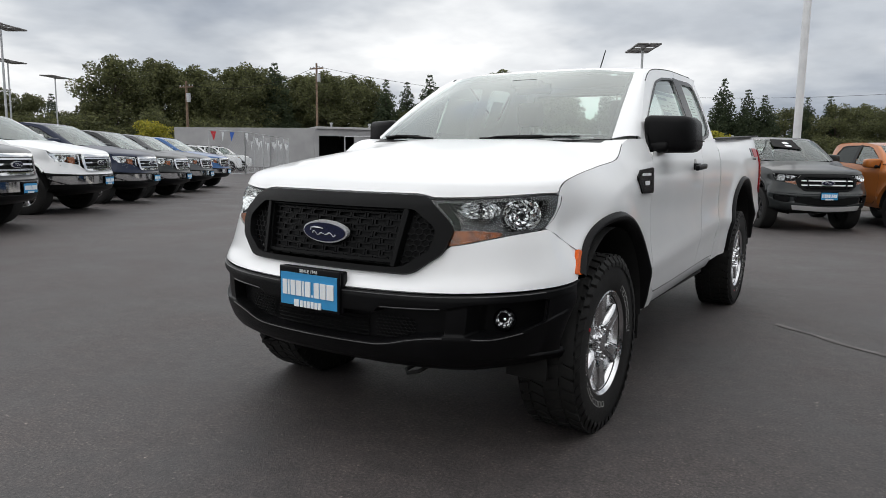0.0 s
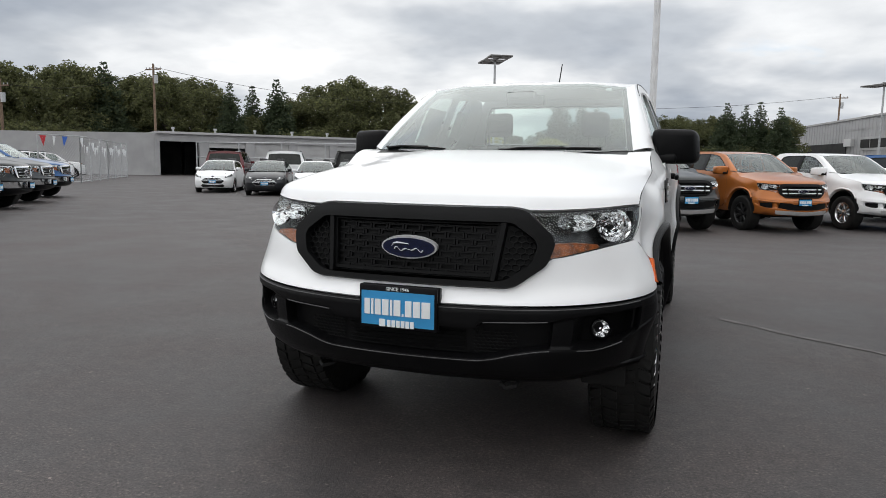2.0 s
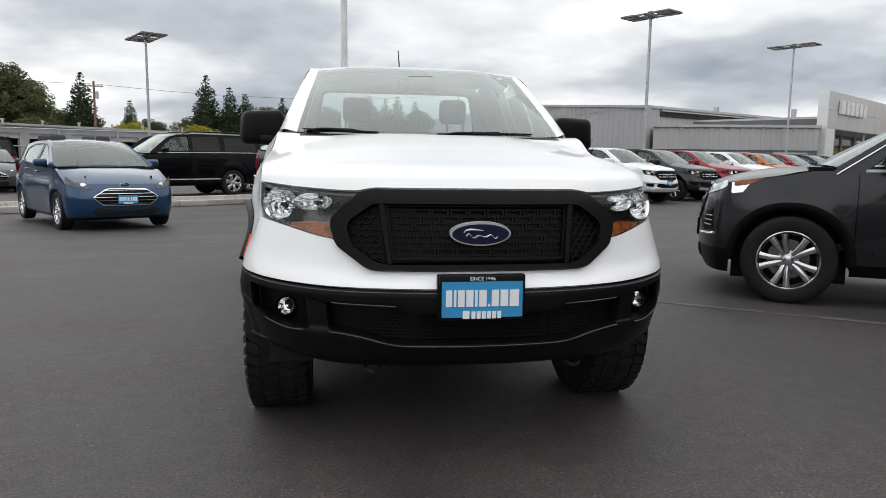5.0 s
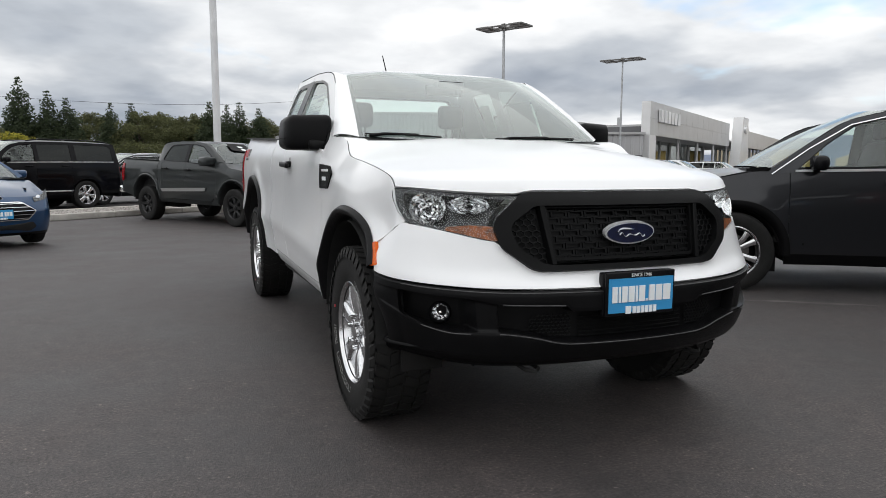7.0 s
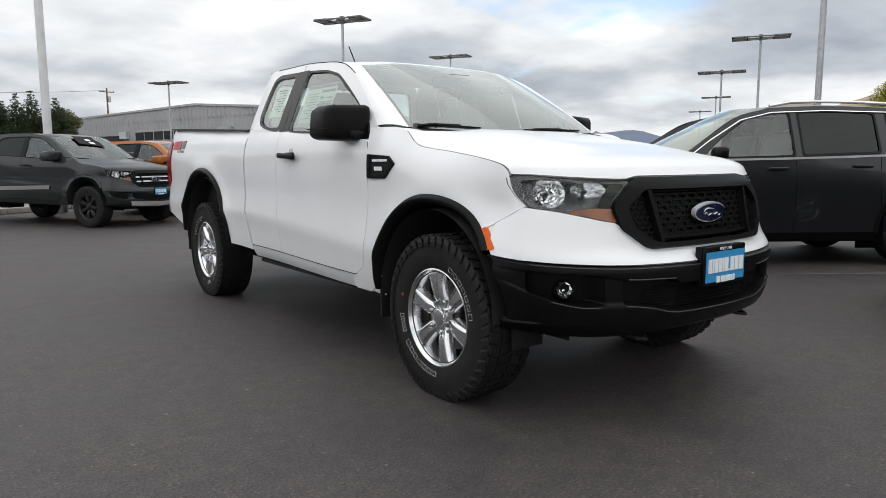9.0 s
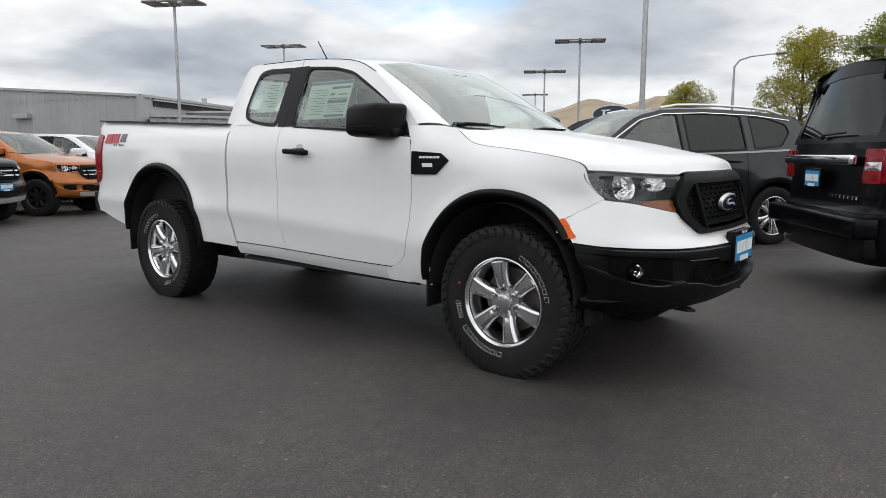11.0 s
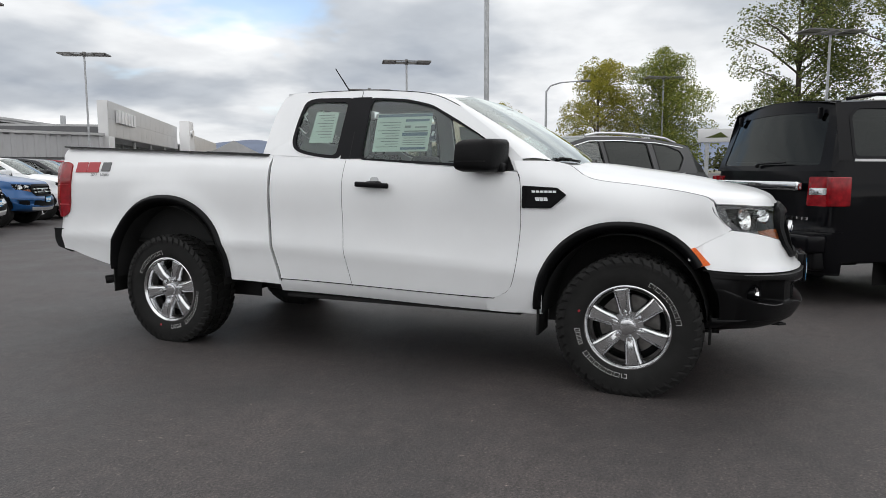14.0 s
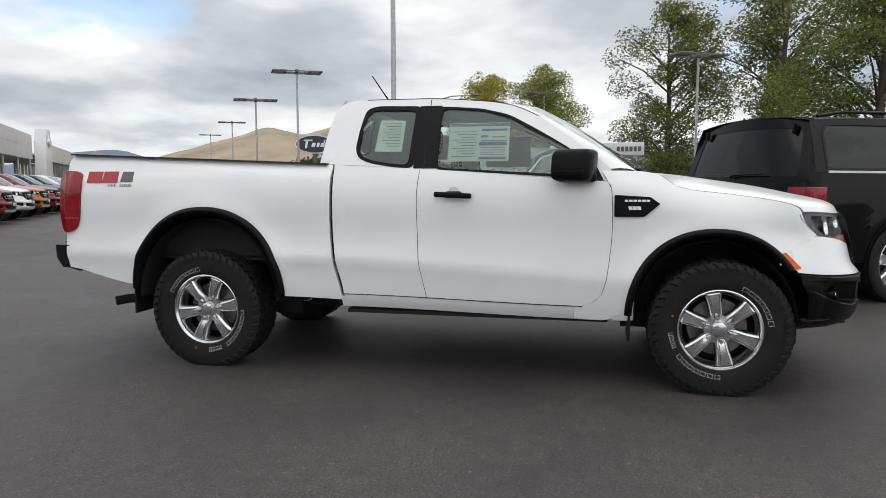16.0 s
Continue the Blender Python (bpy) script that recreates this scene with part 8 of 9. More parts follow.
# ---- pen with chain-link fence and pennants; rolling gate ----
def fence(points, name, label, h=2.1, gap=2.6, link=True):
    root = new(name)
    tagged(root, label, "fence")
    for (ax, ay), (bx, by) in zip(points, points[1:]):
        L = math.hypot(bx - ax, by - ay)
        n = max(1, round(L / gap))
        z = -0.14
        for k in range(n + 1):
            x, y = ax + (bx - ax) * k / n, ay + (by - ay) * k / n
            part("post", tube([(x, y, z), (x, y, z + h)], 0.035, 8), "galv", root)
        part("top_rail", tube([(ax, ay, z + h), (bx, by, z + h)], 0.025, 8), "galv", root)
        part("bottom_rail", tube([(ax, ay, z + 0.1), (bx, by, z + 0.1)], 0.02, 8), "galv", root)
        V, E = [], []
        m = bmesh.new()
        step = 0.2
        k = 0.0
        while k < L:
            for sgn in (1, -1):
                t0, t1 = k, k + h * 0.9 * sgn
                t1 = min(max(t1, 0), L)
                zz = abs(t1 - t0)
                p, q = (ax + (bx - ax) * t0 / L, ay + (by - ay) * t0 / L, z + 0.1), (ax + (bx - ax) * t1 / L, ay + (by - ay) * t1 / L, z + 0.1 + zz)
                if zz > 0.1:
                    merge(m, tube([p, q], 0.005, 3, False))
            k += step
        if link:
            part("chain_link", m, "galv", root, smooth=0)
        else:
            m.free()
            for zz in (0.8, 1.6):
                part("middle_rail", tube([(ax, ay, z + zz), (bx, by, z + zz)], 0.02, 8), "galv", root)
    return root


pen = [(-31.9, 24.4), (-32.3, 27.5), (-37.3, 34.4), (-42.3, 41.3)]
fence(pen, "chain_link_pen", "galvanised chain-link pen hung with pennants", 2.7)
fence([(-24.5, 28.0), (-15.0, 30.0), (-4.0, 36.0)], "rolling_gate", "galvanised rolling gate and fence behind parked cars", 2.4, 2.6, False)
rnd = random.Random(9)
for (ax, ay), (bx, by) in zip(pen, pen[1:]):
    L = math.hypot(bx - ax, by - ay)
    for k in range(int(L / 0.8)):
        t = (k + 0.5) / (L / 0.8)
        x, y = ax + (bx - ax) * t, ay + (by - ay) * t
        c = ("flagred", "ink", "flagblue", "ink")[k % 4] if bx > -33 else "ink"
        f = slab([(-0.2, 0), (0.2, 0), (rnd.uniform(-0.1, 0.15), -0.55)], lambda a, b, d: (a, d, b), 0.01)
        fl = part("pennant", f, c, smooth=0)
        tagged(fl, "small triangular plastic pennant on a line", "pennant", "pennants on the pen")
        fl.matrix_basis = Matrix.Translation((x, y, 2.5 - 0.5 * abs(math.sin(k * 0.9)) * (bx < -33))) @ Matrix.Rotation(math.atan2(by - ay, bx - ax) + rnd.uniform(-0.5, 0.5), 4, "Z")


# ---- hills ----
def hills(name, label, mat, dist, az, crest, seed):
    """A ridge at dist, over the bearings az (degrees from +y), its crest given as (bearing, height)."""
    rnd = random.Random(seed)
    cv = curve(*crest)
    n, m = 120, 14

    def f(u, v):
        a = radians(az[0] + (az[1] - az[0]) * u)
        r = dist * (1 + 0.55 * v)
        h = cv(math.degrees(a)) * math.sin(math.pi / 2 * min(1, v * 1.02)) ** 1.4
        q = noise.fractal(Vector((r * math.sin(a), r * math.cos(a), seed)) / (dist * 0.10), 1.0, 2.0, 5)
        g = abs(noise.noise(Vector((math.degrees(a) * 0.35, v * 1.5, seed))))
        h = h * (1 + 0.05 * q - 0.20 * g * (1 - v))
        return (r * math.sin(a), r * math.cos(a), h - 1)
    ob = part("" + name, sheet(f, n, m, (0, 0, 1)), mat, smooth=80)
    tagged(ob, label, "hill", kind="structure")


hills("hill_1", "bare tan grass hill", "hill", 900, (52, 82), [(52, 20), (55.8, 52), (58, 66), (60.5, 86), (62.4, 97), (64, 105), (65.2, 102), (66.3, 97), (67.5, 100), (69, 110), (71, 100), (73, 84), (75.5, 68), (78, 50), (82, 15)], 3)
hills("hill_2", "dark wooded low ridge, its blue haze put into the colour", "farhill", 1800, (30, 120), [(30, 20), (45, 60), (50, 108), (52.5, 120), (55, 90), (60, 60), (75, 130), (85, 100), (100, 120), (120, 60)], 7)


# ---- trees ----
def leaf_cloud(clumps, per, size, seed, needle=False):
    g = np.random.default_rng(seed)
    V, F = [], []
    for cx, cy, cz, r in clumps:
        n = max(4, int(per * r * r))
        d = g.normal(size=(n, 3))
        d /= np.linalg.norm(d, axis=1)[:, None]
        rad = r * g.uniform(0.35, 1.08, n) ** 0.6
        c = np.array((cx, cy, cz)) + d * rad[:, None] * np.array((1, 1, 0.8))
        a = g.normal(size=(n, 3))
        a[:, 2] *= 0.55
        a /= np.linalg.norm(a, axis=1)[:, None]
        b = np.cross(a, g.normal(size=(n, 3)))
        b /= np.linalg.norm(b, axis=1)[:, None]
        s = size * g.uniform(0.55, 1.3, n)[:, None]
        q = np.stack([c - a * s, c + b * s * 0.55, c + a * s, c - b * s * 0.55], 1).reshape(-1, 3)
        i0 = len(V)
        V.extend(map(tuple, q))
        F.extend((i0 + 4 * k, i0 + 4 * k + 1, i0 + 4 * k + 2, i0 + 4 * k + 3) for k in range(n))
    return mesh_of("leaves", V, F)


def broadleaf(seed, h, spread, leaf, size, per, trunk_h=0.22, full=1.0):
    rnd = random.Random(seed)
    root = new("broadleaf_tree")
    tr = tube([(0, 0, -0.2), (0.05, 0.02, h * trunk_h), (0.12, 0.0, h * 0.5), (0.0, 0.1, h * 0.8)], [h * 0.022, h * 0.017, h * 0.011, h * 0.004], 10)
    clumps = []
    for k in range(44):
        a, z = rnd.uniform(0, math.tau), h * (trunk_h + 0.02 + (0.86 - trunk_h) * ((k + rnd.random()) / 44))
        t = (z / h - trunk_h) / (1 - trunk_h)
        reach = spread * (0.35 + 0.75 * math.sin(math.pi * min(1, 0.18 + t * 0.78))) * rnd.uniform(0.45, 1.28)
        p0 = (0.08 * rnd.random(), 0, max(h * trunk_h, z - reach * 0.6))
        p1 = (reach * math.cos(a), reach * math.sin(a), z + reach * 0.1)
        pm = tuple((u + v) / 2 + (0.1 * reach if i == 2 else 0) for i, (u, v) in enumerate(zip(p0, p1)))
        merge(tr, tube([p0, pm, p1], [h * 0.005, h * 0.0035, h * 0.0015], 6))
        clumps.append((*p1, full * spread * rnd.uniform(0.28, 0.46)))
        clumps.append((p1[0] * 0.55, p1[1] * 0.55, p1[2] + rnd.uniform(-0.3, 0.5), full * spread * rnd.uniform(0.18, 0.30)))
    for k in range(8):
        clumps.append((rnd.uniform(-0.35, 0.35) * spread, rnd.uniform(-0.35, 0.35) * spread, h * rnd.uniform(0.84, 0.97), spread * rnd.uniform(0.14, 0.26)))
    part("trunk", tr, "bark", root)
    part_of("crown", leaf_cloud(clumps, per, size, seed), leaf, root, smooth=0)
    return root


def conifer(seed, h, spread, size, per, leaf="needle"):
    rnd = random.Random(seed)
    root = new("conifer_tree")
    tr = tube([(0, 0, -0.2), (0, 0, h * 0.97)], [h * 0.018, 0.02], 8)
    clumps = []
    n = 26
    for k in range(n):
        t = 0.12 + 0.86 * k / (n - 1)
        r = spread * (1 - t) ** 0.8 * rnd.uniform(0.7, 1.15) + 0.12
        m = max(3, int(7 * (1 - t)) + 2)
        for j in range(m):
            a = j * math.tau / m + k * 1.3 + rnd.uniform(-0.3, 0.3)
            for f in (0.45, 0.85):
                clumps.append((r * f * math.cos(a), r * f * math.sin(a), h * t - r * 0.25 * f, max(0.22, r * 0.42) * rnd.uniform(0.7, 1.1)))
    part("trunk", tr, "bark", root)
    part_of("crown", leaf_cloud(clumps, per, size, seed), leaf, root, smooth=0)
    return root


def grow(proto, spots, label, group):
    """Copies of the first trees in proto over the spots (x, y, scale)."""
    for i, (x, y, s) in enumerate(spots):
        src = proto[i % len(proto)]
        m = Matrix.Translation((x, y, -0.14)) @ Matrix.Rotation(i * 2.1, 4, "Z") @ Matrix.Diagonal((s, s, s, 1))
        t = src if i < len(proto) else copy_thing(src, m)
        t.matrix_basis = m
        tagged(t, label, "tree", group)


def polar(b, r):
    return (r * math.sin(radians(b)), r * math.cos(radians(b)))


# the skyline beyond the garages: bearing and height of each crown
rnd = random.Random(21)
LEAFY = [(-69, 11), (-66, 10.5), (-64.4, 9.6), (-60.4, 8.8), (-58.3, 14.9), (-56.3, 15.9), (-54.6, 15.0), (-52.4, 14.6), (-50.4, 14.8), (-48.8, 15.0), (-47.4, 13.2), (-45.1, 13.9), (-43.7, 14.4), (-42.2, 14.0), (-40.7, 14.8), (-39.4, 12.4), (-38.2, 9), (-36, 8.5), (-34.2, 8.8),
         (-32.4, 11.8), (-30.7, 14.5), (-28.8, 15.0), (-27.3, 14.6), (-25.2, 14.0), (-23.5, 12.2), (-22.2, 10.6), (-21.2, 8.4), (-14.4, 6.7), (-11.6, 6.7), (-5.5, 9.6), (-2.2, 9.3), (-0.4, 9.8), (1.0, 9.1), (2.2, 9.6), (7.3, 9.0)]
NEEDLE = [(-62.6, 8.9), (-46.4, 14.4), (-37.3, 12.5), (-35.5, 12.8), (-33.6, 13.4), (-18.9, 12.5), (-15.6, 8.6), (-13.1, 6.0), (-10.0, 13.2), (-8.2, 11.4), (-7.0, 10.6), (-4.1, 10.1), (-2.6, 10.2), (3.1, 10.4), (4.4, 10.3), (5.4, 10.9), (6.9, 9.7)]
woods = [(*polar(b, 105 + rnd.uniform(-4, 8)), h / 12.4) for b, h in LEAFY]
firs = [(*polar(b, 103 + rnd.uniform(-4, 4)), h / 12.0) for b, h in NEEDLE]
# unseen ring of low trees, added to darken reflections in paint and glass
for k in range(44):
    b = 128 + k * 3.6 + rnd.uniform(-1, 1)
    woods.append((*polar(b, 84 + rnd.uniform(-5, 8)), rnd.uniform(6.0, 8.0) / 12.4))
grow([broadleaf(1, 12, 3.5, "leaf_far", 0.17, 170, 0.08), broadleaf(2, 12, 3.2, "leaf_far", 0.17, 170, 0.08), broadleaf(3, 12, 3.8, "leaf_far", 0.17, 160, 0.08)], woods, "tall dark green broadleaf tree of the far line and unseen added ring", "far tree line")
grow([conifer(6, 12, 3.4, 0.17, 150), conifer(5, 12, 4.3, 0.18, 130), conifer(7, 12, 3.8, 0.17, 130)], firs, "dark conifer in the far tree line", "far conifers")
low = []
b = -72.0
while b < 4.5:
    low.append((*polar(b, rnd.uniform(97, 102)), rnd.uniform(0.7, 1.0) * (1.0 if b < -21 else 0.72)))
    b += 2.7
grow([broadleaf(11, 6, 4.4, "leaf_far", 0.22, 45, 0.03)], low, "dark undergrowth below the tree line", "undergrowth")
grow([broadleaf(31, 5, 1.9, "leaf_turn", 0.16, 160, 0.1)], [(*polar(-55.8, 88), 1.02), (*polar(-15.9, 96), 1.08), (*polar(-14.6, 97), 0.95), (*polar(-10.4, 96), 1.05)], "small yellow-green tree beyond the garage", "yellow-green trees")
grow([broadleaf(41, 11, 2.5, "leaf_turn", 0.082, 420, 0.06, 1.3), broadleaf(42, 11, 2.6, "leaf_mixed", 0.082, 420, 0.06, 1.3)], [(61.6, 11.1, 1.10), (63.3, 5.15, 1.15), (68.5, 23.4, 0.80)], "leafy tree turning yellow-green beside the road", "trees along the road")
grow([broadleaf(43, 9.5, 1.95, "leaf_green", 0.060, 820, 0.10, 1.1)], [(45.1, -4.35, 1.5), (41.8, -10.8, 1.71), (25.0, -10.0, 1.2), (24.0, -13.6, 1.25), (21.5, -18.5, 1.25)], "green leafy tree at the lot's edge", "trees at the lot's edge")
far_low = [(*polar(bb, 190), 1.3) for bb in range(66, 125, 5)]
grow([broadleaf(51, 6, 4.4, "leaf_far", 0.4, 20, 0.03)], far_low, "low dark trees beyond the road", "trees beyond the road")


# ---- the white truck ----
hero = pickup("pickup_truck", "clean white extended-cab pickup truck with black bumper and grille", "white", crew=False, hero=True)


def hero_trim(root):
    """Wipers, aerial, window stickers, decals: what only this truck shows."""
    part("cowl_panel", sheet(lambda u, v: ((2 * u - 1) * 0.715, 0.325 + 0.005 * (2 * u - 1) ** 2 + (0.05 + 0.10 * (2 * u - 1) ** 2) * v, 1.252 + 0.016 * v + 0.018 * v * (2 * u - 1) ** 2), 16, 3, (0, 0, 1)), "plastic", root, "black cowl panel")
    on = lambda x, up: (x, 0.372 + 0.108 * (x / 0.718) ** 2 + 0.8 * up, 1.284 + 0.018 * (x / 0.718) ** 2 + 0.6 * up)
    for x0, x1 in ((-0.29, -0.685), (0.56, 0.02)):
        w = tube([on(x1 + 0.02, -0.01), on(x1 + 0.10, 0.012), on(x1 + 0.22, 0.018), on((x0 + x1) / 2 + 0.08, 0.022)], [0.008, 0.008, 0.006, 0.004], 8)
        a = part("wiper_arm", w, "plastic", root, "black wiper")
        part("wiper_blade", tube([on(x1, 0.004), on((x0 + x1) / 2, 0.014), on(x0, 0.004)], [0.004, 0.005, 0.004], 8), "rubber", a)
    part("aerial", tube([(0.0, 2.15, 1.765), (0.0, 2.17, 1.795), (0.0, 2.215, 1.83), (0.0, 2.245, 1.872), (0.0, 2.338, 2.006)], [0.02, 0.012, 0.006, 0.005, 0.004], 8), "plastic", root, "black roof aerial")
    belt = lambda y: 1.222 + (y - 0.6) * 0.07
    for s in (1, -1):
        xg = lambda y, z: 0.842 - 0.35 * max(0, z - belt(y)) - 0.12 * max(0, z - belt(y)) ** 2 - 0.014
        # price sheet in the door window
        y0, y1, z0, z1 = 1.225, 1.60, 1.348, 1.588
        f = lambda off: (lambda y, z, d: (s * (xg(y, z) + off - d), y, z))
        st = part("price_sheet", slab([(y0, z0), (y1, z0), (y1, z1), (y0, z1)], f(0.0), 0.002), "paper", root, "printed price sheet inside the window", smooth=0)
        pr, gy = bmesh.new(), bmesh.new()
        for k, (a0, a1, c0, c1, blue) in enumerate([(y1 - 0.375, y1 - 0.005, z1 - 0.022, z1 - 0.004, 1), (1.24, 1.40, 1.535, 1.55, 1), (1.24, 1.40, 1.470, 1.478, 0), (1.24, 1.41, 1.445, 1.466, 1), (1.24, 1.41, 1.360, 1.375, 1),
                                                   (1.25, 1.33, 1.495, 1.503, 0), (1.36, 1.40, 1.495, 1.51, 0)] + [(1.43, 1.58 - 0.03 * (j % 3), 1.53 - j * 0.017, 1.534 - j * 0.017, 0) for j in range(10)] + [(1.25, 1.40, 1.43 - j * 0.014, 1.434 - j * 0.014, 0) for j in range(4)]):
            merge(pr if blue else gy, slab([(a0, c0), (a1, c0), (a1, c1), (a0, c1)], f(0.0015), 0.001))
        part("sheet_print", pr, "paperblue", st, smooth=0)
        part("sheet_lines", gy, "paperline", st, smooth=0)
        s2 = part("window_leaflet", slab([(1.895, 1.412), (2.07, 1.412), (2.05, 1.615), (1.885, 1.610)], f(0.004), 0.002), "paper", root, "white leaflet inside the rear window", smooth=0)
        for j in range(9):
            z, w = 1.59 - j * 0.018, 2.03 - 0.02 * (j % 3)
            part("print_line", slab([(1.91, z), (w, z), (w, z + 0.004), (1.91, z + 0.004)], f(0.0055), 0.001), "paperline", s2, smooth=0)
        # off-road decal on the bed side: plain blocks in its colours
        rd, gr = bmesh.new(), bmesh.new()
        # the side falls away towards the tail and the rail
        g = lambda off: (lambda y, z, d: (s * (bed_x(y, z) + off - d), y, z))
        for a in (3.985, 3.862):
            merge(rd, slab([(a + 0.125, 1.222), (a + 0.008, 1.222), (a + 0.008, 1.298), (a + 0.118, 1.298)], g(0.007), 0.006))
        merge(gr, slab([(3.845, 1.230), (3.755, 1.230), (3.755, 1.296), (3.835, 1.296)], g(0.007), 0.006))
        d = part("side_decal", rd, "decalred", root, "red and grey off-road decal", smooth=0)
        part("decal_block", gr, "decalgrey", d, smooth=0)
        for k, ch in enumerate("OFF ROAD"):
            if ch == " ":
                continue
            bm = bmesh.new()
            bm.from_mesh(text_mesh(ch, 0.030, 0.0008))
            turn = Matrix(((0, 0, s, s * (bed_x(3.86, 1.205) + 0.006)), (s, 0, 0, 3.85 + s * (k - 3.5) * 0.0225), (0, 1, 0, 1.203), (0, 0, 0, 1)))
            bmesh.ops.transform(bm, matrix=turn, verts=bm.verts)
            part("decal_letter", bm, "decalgrey", d, smooth=0)
    part("windscreen_tag", slab([(0.50, 0), (0.535, 0), (0.535, 0.03), (0.50, 0.03)], lambda x, t, d: (x, 1.030 + t * 0.84 + d, 1.655 + t * 0.54), 0.002), "ink", root, smooth=0)


def bed_x(y, z):
    Wd = curve((1.05, 0.892), (1.15, 0.888), (1.25, 0.868), (1.33, 0.838), (1.45, 0.83))
    return Wd(z) - 0.012 * soft(3.9, 4.35, y) - 0.03 * soft(1.4 - 0.07, 1.4, z) - 0.055 * soft(4.24, 4.345, y) ** 2


hero_trim(hero)


def repaint(ob, base, colour):
    for o in ob.children_recursive:
        if o.type == "MESH" and o.material_slots and o.material_slots[0].material == MAT[base]:
            o.material_slots[0].link = "OBJECT"
            o.material_slots[0].material = MAT[colour]
    return ob


def park(ob, x, y, facing, ref=(0.0, 0.0), scale=None):
    """Stands a vehicle so that its own point ref lies at (x, y), its nose turned to facing (degrees from -y towards +x)."""
    R = Matrix.Rotation(radians(facing), 4, "Z")
    if scale:
        R = R @ Matrix.Diagonal((*scale, 1))
    o = R @ Vector((ref[0], ref[1], 0))
    ob.matrix_basis = Matrix.Translation((x - o.x, y - o.y, ground_z(x, y))) @ R
    return ob


# ---- row of small pickups behind the truck ----
fr = (-0.80, 0.0)
dark = pickup("pickup_truck", "dark grey-green crew-cab pickup with black grille and black wheels", "greygreen", "row of small pickups", wheels="black7")
park(dark, -0.13, 12.25, 31.5, fr, (1.04, 1.03, 1.05))


def shade_card(root):
    """A dark card with two pale marks behind the windscreen."""
    f = lambda off: (lambda x, v, d: (x, 0.375 + 0.69 * v + d + off, 1.268 + 0.45 * v + 0.12 * v * (1 - v) + 0.016))
    c = part("window_card", slab([(-0.34, 0.55), (0.20, 0.42), (0.14, 0.90), (-0.30, 0.93)], f(-0.012), 0.006), "void", root, "black card inside the windscreen", smooth=0)
    part("card_marks", merge(slab([(-0.08, 0.55), (0.04, 0.53), (0.02, 0.62), (-0.09, 0.63)], f(-0.018), 0.004), slab([(-0.10, 0.68), (0.01, 0.67), (0.0, 0.76), (-0.11, 0.77)], f(-0.018), 0.004)), "ink", c, smooth=0)


shade_card(dark)


def side_stripe(root):
    """A pale stripe along both doors, and a white tag in the front door window."""
    for s in (1, -1):
        f = lambda y, z, d: (s * (0.925 - 0.10 * max(0, 0.72 - z) + 0.004 - d), y, z)
        part("side_stripe", slab([(0.95, 0.70), (2.55, 0.665), (2.60, 0.735), (0.92, 0.775)], f, 0.012), "silver", root, "pale stripe along the doors", smooth=0)


side_stripe(dark)
brt = pickup("pickup_truck", "orange crew-cab pickup with black wheels", "orange", "row of small pickups", wheels="black7", bright=False)
pale = pickup("pickup_truck", "white crew-cab pickup with a price sheet", "white", "row of small pickups", wheels="alloy6", bright=False)
row = [("orange", "orange crew-cab pickup on dark wheels"), ("white", "white crew-cab pickup with a price sheet"), ("blue", "bright blue crew-cab pickup in the row"), ("white", "white crew-cab pickup in the row"), ("charcoal", "charcoal crew-cab pickup in the row"), ("red", "red crew-cab pickup in the row"),
       ("white", "white crew-cab pickup in the row"), ("orange", "orange crew-cab pickup far along the row"), ("red", "red crew-cab pickup in the row"), ("navy", "navy crew-cab pickup in the row"), ("charcoal", "charcoal crew-cab pickup in the row"), ("white", "white crew-cab pickup at the row's end")]
for i, (c, lab) in enumerate(row, 1):
    x, y = -0.05 + i * 2.6 * 0.86, 12.05 + i * 2.6 * 0.51
    t = (brt, pale)[i - 1] if i < 3 else copy_thing(pale, Matrix())
    park(t, x, y, 30, fr)
    tagged(t, lab)
    if i > 2 and c != "white":
        repaint(t, "white", c)

# ---- row of large pickups ----
large = pickup("pickup_truck", "white full-size crew-cab pickup with bright grille", "white", "row of full-size pickups", wheels="alloy6", bright=True, big=True)
for i, (c, lab) in enumerate([("magnetic", "grey full-size pickup with chrome mesh grille"), ("white", "white full-size pickup with dark grille"), ("navy", "navy full-size pickup with chrome grille"), ("greygreen", "dark grey-green full-size pickup with chrome grille"), ("magnetic", "grey full-size pickup with chrome grille"), ("blue", "bright blue full-size pickup with chrome grille")]):
    t = large if i == 1 else copy_thing(large, Matrix())
    park(t, -8.95 - i * 2.25, 2.42 + i * 2.68, 121, (0, -0.93), (1.09, 1.10, 1.10))
    tagged(t, lab)
    if c != "white":
        repaint(t, "white", c)

# ---- hatchbacks ----
hatch = fiesta("midblue", "blue five-door hatchback with dealer plate", "hatchbacks")
park(hatch, -4.9, 9.0, 33, (-0.72, 0), (1.05, 1.03, 1.05))
for c, lab, x, y in (("white", "white five-door hatchback near the gate", -19.6, 22.1), ("charcoal", "charcoal five-door hatchback in a row", -16.2, 21.0), ("white", "white five-door hatchback with black grille", -13.9, 21.0), ("magnetic", "grey five-door hatchback in a row", -12.2, 21.2)):
    t = copy_thing(hatch, Matrix())
    park(t, x, y, 27, (-0.72, 0))
    tagged(t, lab)
    repaint(t, "midblue", c)

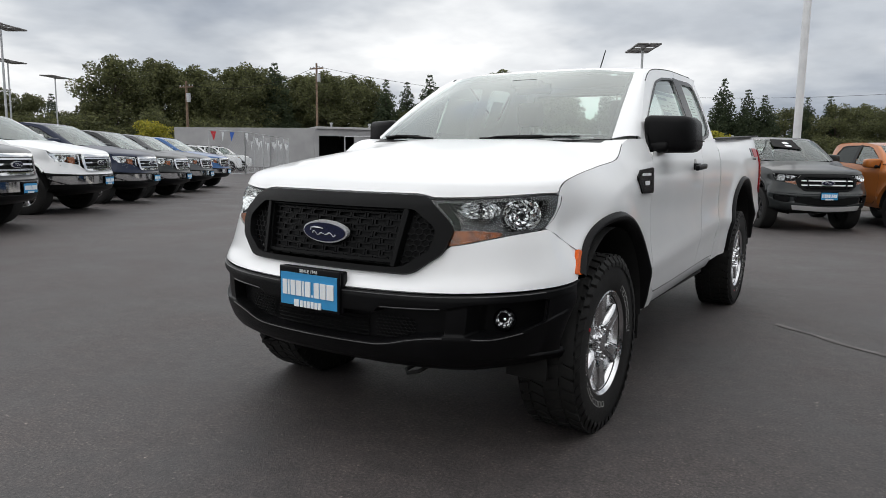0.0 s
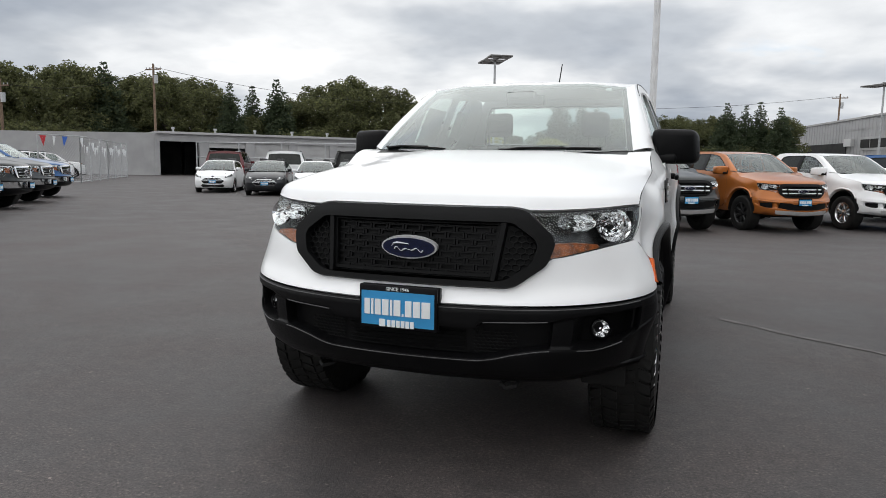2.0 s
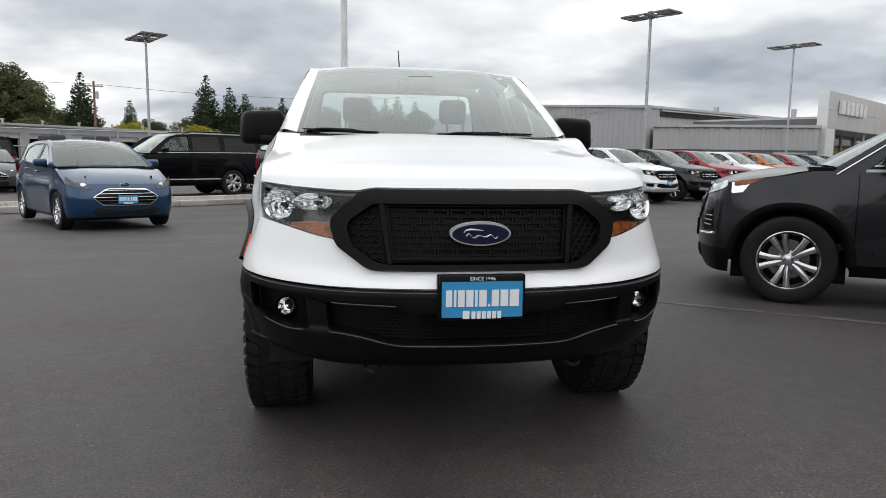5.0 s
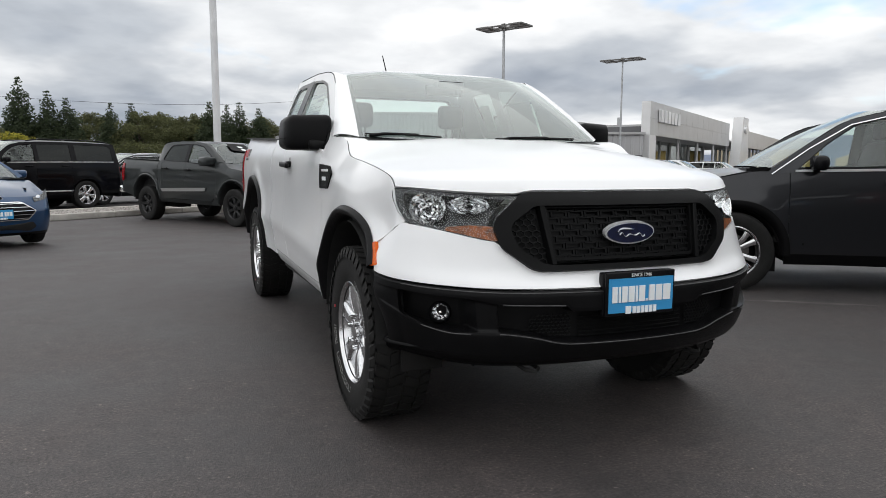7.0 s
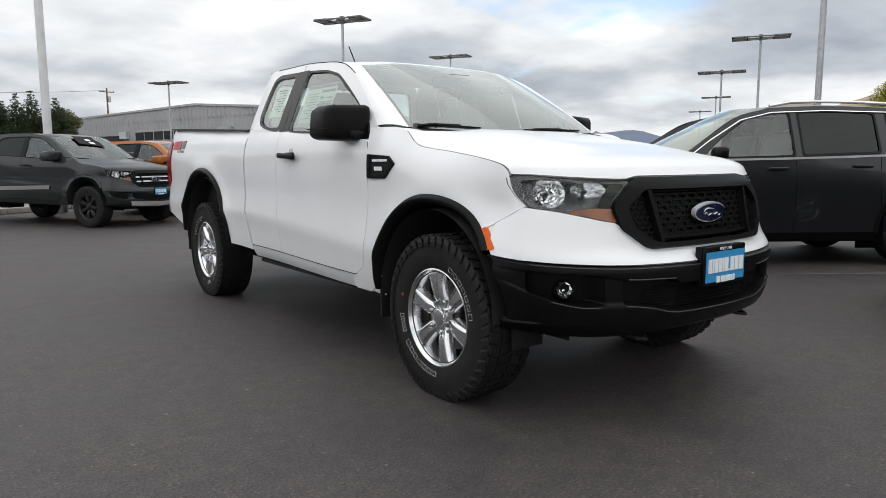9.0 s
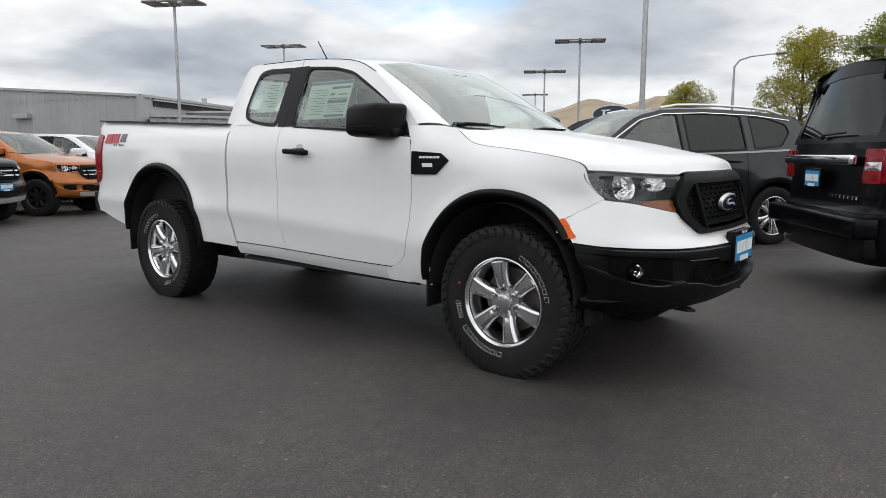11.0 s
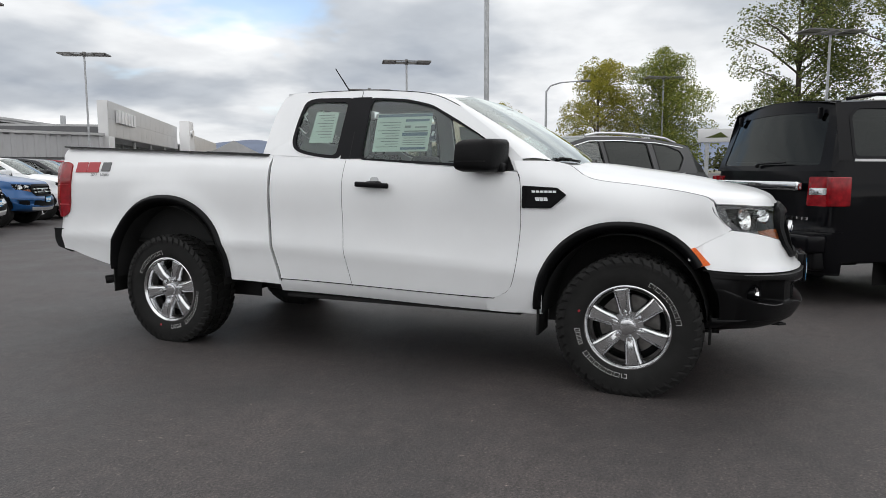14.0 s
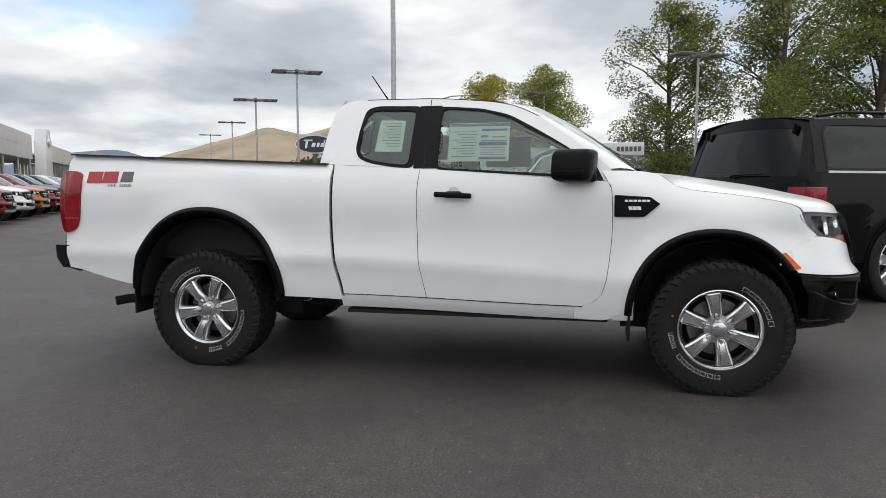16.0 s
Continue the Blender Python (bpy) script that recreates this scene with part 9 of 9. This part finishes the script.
# ---- utility cars ----
edge = crossover("charcoal", "dark grey sport utility car with bright window strips")
park(edge, 3.25, 1.88, -124.8, (0.84, 0))
side = copy_thing(edge, Matrix())
park(side, -3.45, 22.6, -56, (0.84, 0))
tagged(side, "dark utility car parked behind the long black one")
expo = big_utility("black", "black full-size utility car seen from its tail", True)
park(expo, 2.92, -0.76, 31, (0, 4.25))
nav = big_utility("black", "long black utility car with bright strips", True)
park(nav, -3.75, 20.6, -53, (0.88, 3.02), (1.04, 1.04, 1.07))
for c, lab, x, y, a in (("white", "white utility car behind the hatchbacks", -18.6, 27.8, -150), ("black", "black utility car behind the hatchbacks", -14.6, 27.2, -150), ("maroon", "dark red utility car by the gate", -22.5, 28.6, -150), ("white", "white utility car near the showroom", 46.0, 44.0, 30), ("white", "white utility car inside the pen", -37.0, 29.0, 140), ("white", "white utility car inside the pen", -39.6, 32.4, 140), ("white", "white utility car inside the pen", -42.2, 35.8, 140)):
    t = copy_thing(nav, Matrix())
    park(t, x, y, a)
    tagged(t, lab)
    if c != "black":
        repaint(t, "black", c)


def tail_fittings(root):
    """Plate, bar, wiper and exhaust on the back of the utility car."""
    yb = 3.02 + 1.30
    part("tail_bar", boxes((-0.68, 0.68, yb - 0.06, yb + 0.006, 1.045, 1.125), r=0.016), "chrome", root, "bright tailgate bar")
    for s in (1, -1):
        part("tail_lamp_side", boxes((s * 0.90, s * 0.968, 4.00, 4.20, 0.91, 1.17), r=0.014), "redlens", root, "red lamp wrapping the corner")
    # hangs low and dark, also standing in for the shade under the bumper
    part("rear_valance", boxes((-0.90, 0.90, yb - 0.30, yb - 0.04, 0.34, 0.52), r=0.03), "plastic", root)
    plate_on(root, 0.0, yb + 0.004, 0.93, math.pi)
    w = tube([(0.05, yb - 0.075, 1.27), (0.0, yb - 0.06, 1.29), (-0.40, yb - 0.07, 1.30)], [0.022, 0.012, 0.008], 8)
    part("tail_wiper", w, "plastic", root, "black tail wiper")
    for x in (-0.62, 0.62):
        part("roof_hinge", boxes((x - 0.013, x + 0.013, yb - 0.255, yb - 0.215, 1.69, 1.79), r=0.006), "gloss_black", root)
    part("brake_lamp", boxes((-0.17, 0.17, yb - 0.27, yb - 0.235, 1.80, 1.825)), "redlens", root)
    part("step_bumper", boxes((-0.93, 0.93, yb - 0.14, yb + 0.05, 0.50, 0.66), r=0.03), "black", root)
    part("tailpipe", tube([(0.62, yb - 0.5, 0.36), (0.62, yb - 0.02, 0.35)], 0.036, 14), "chrome", root, "bright tailpipe")
    b = bmesh.new()
    for k in range(7):
        merge(b, boxes((-0.85 + k * 0.07, -0.80 + k * 0.07, yb + 0.0, yb + 0.012, 0.79, 0.815)))
    part("tail_badge", b, "chrome", root, smooth=0)


tail_fittings(expo)
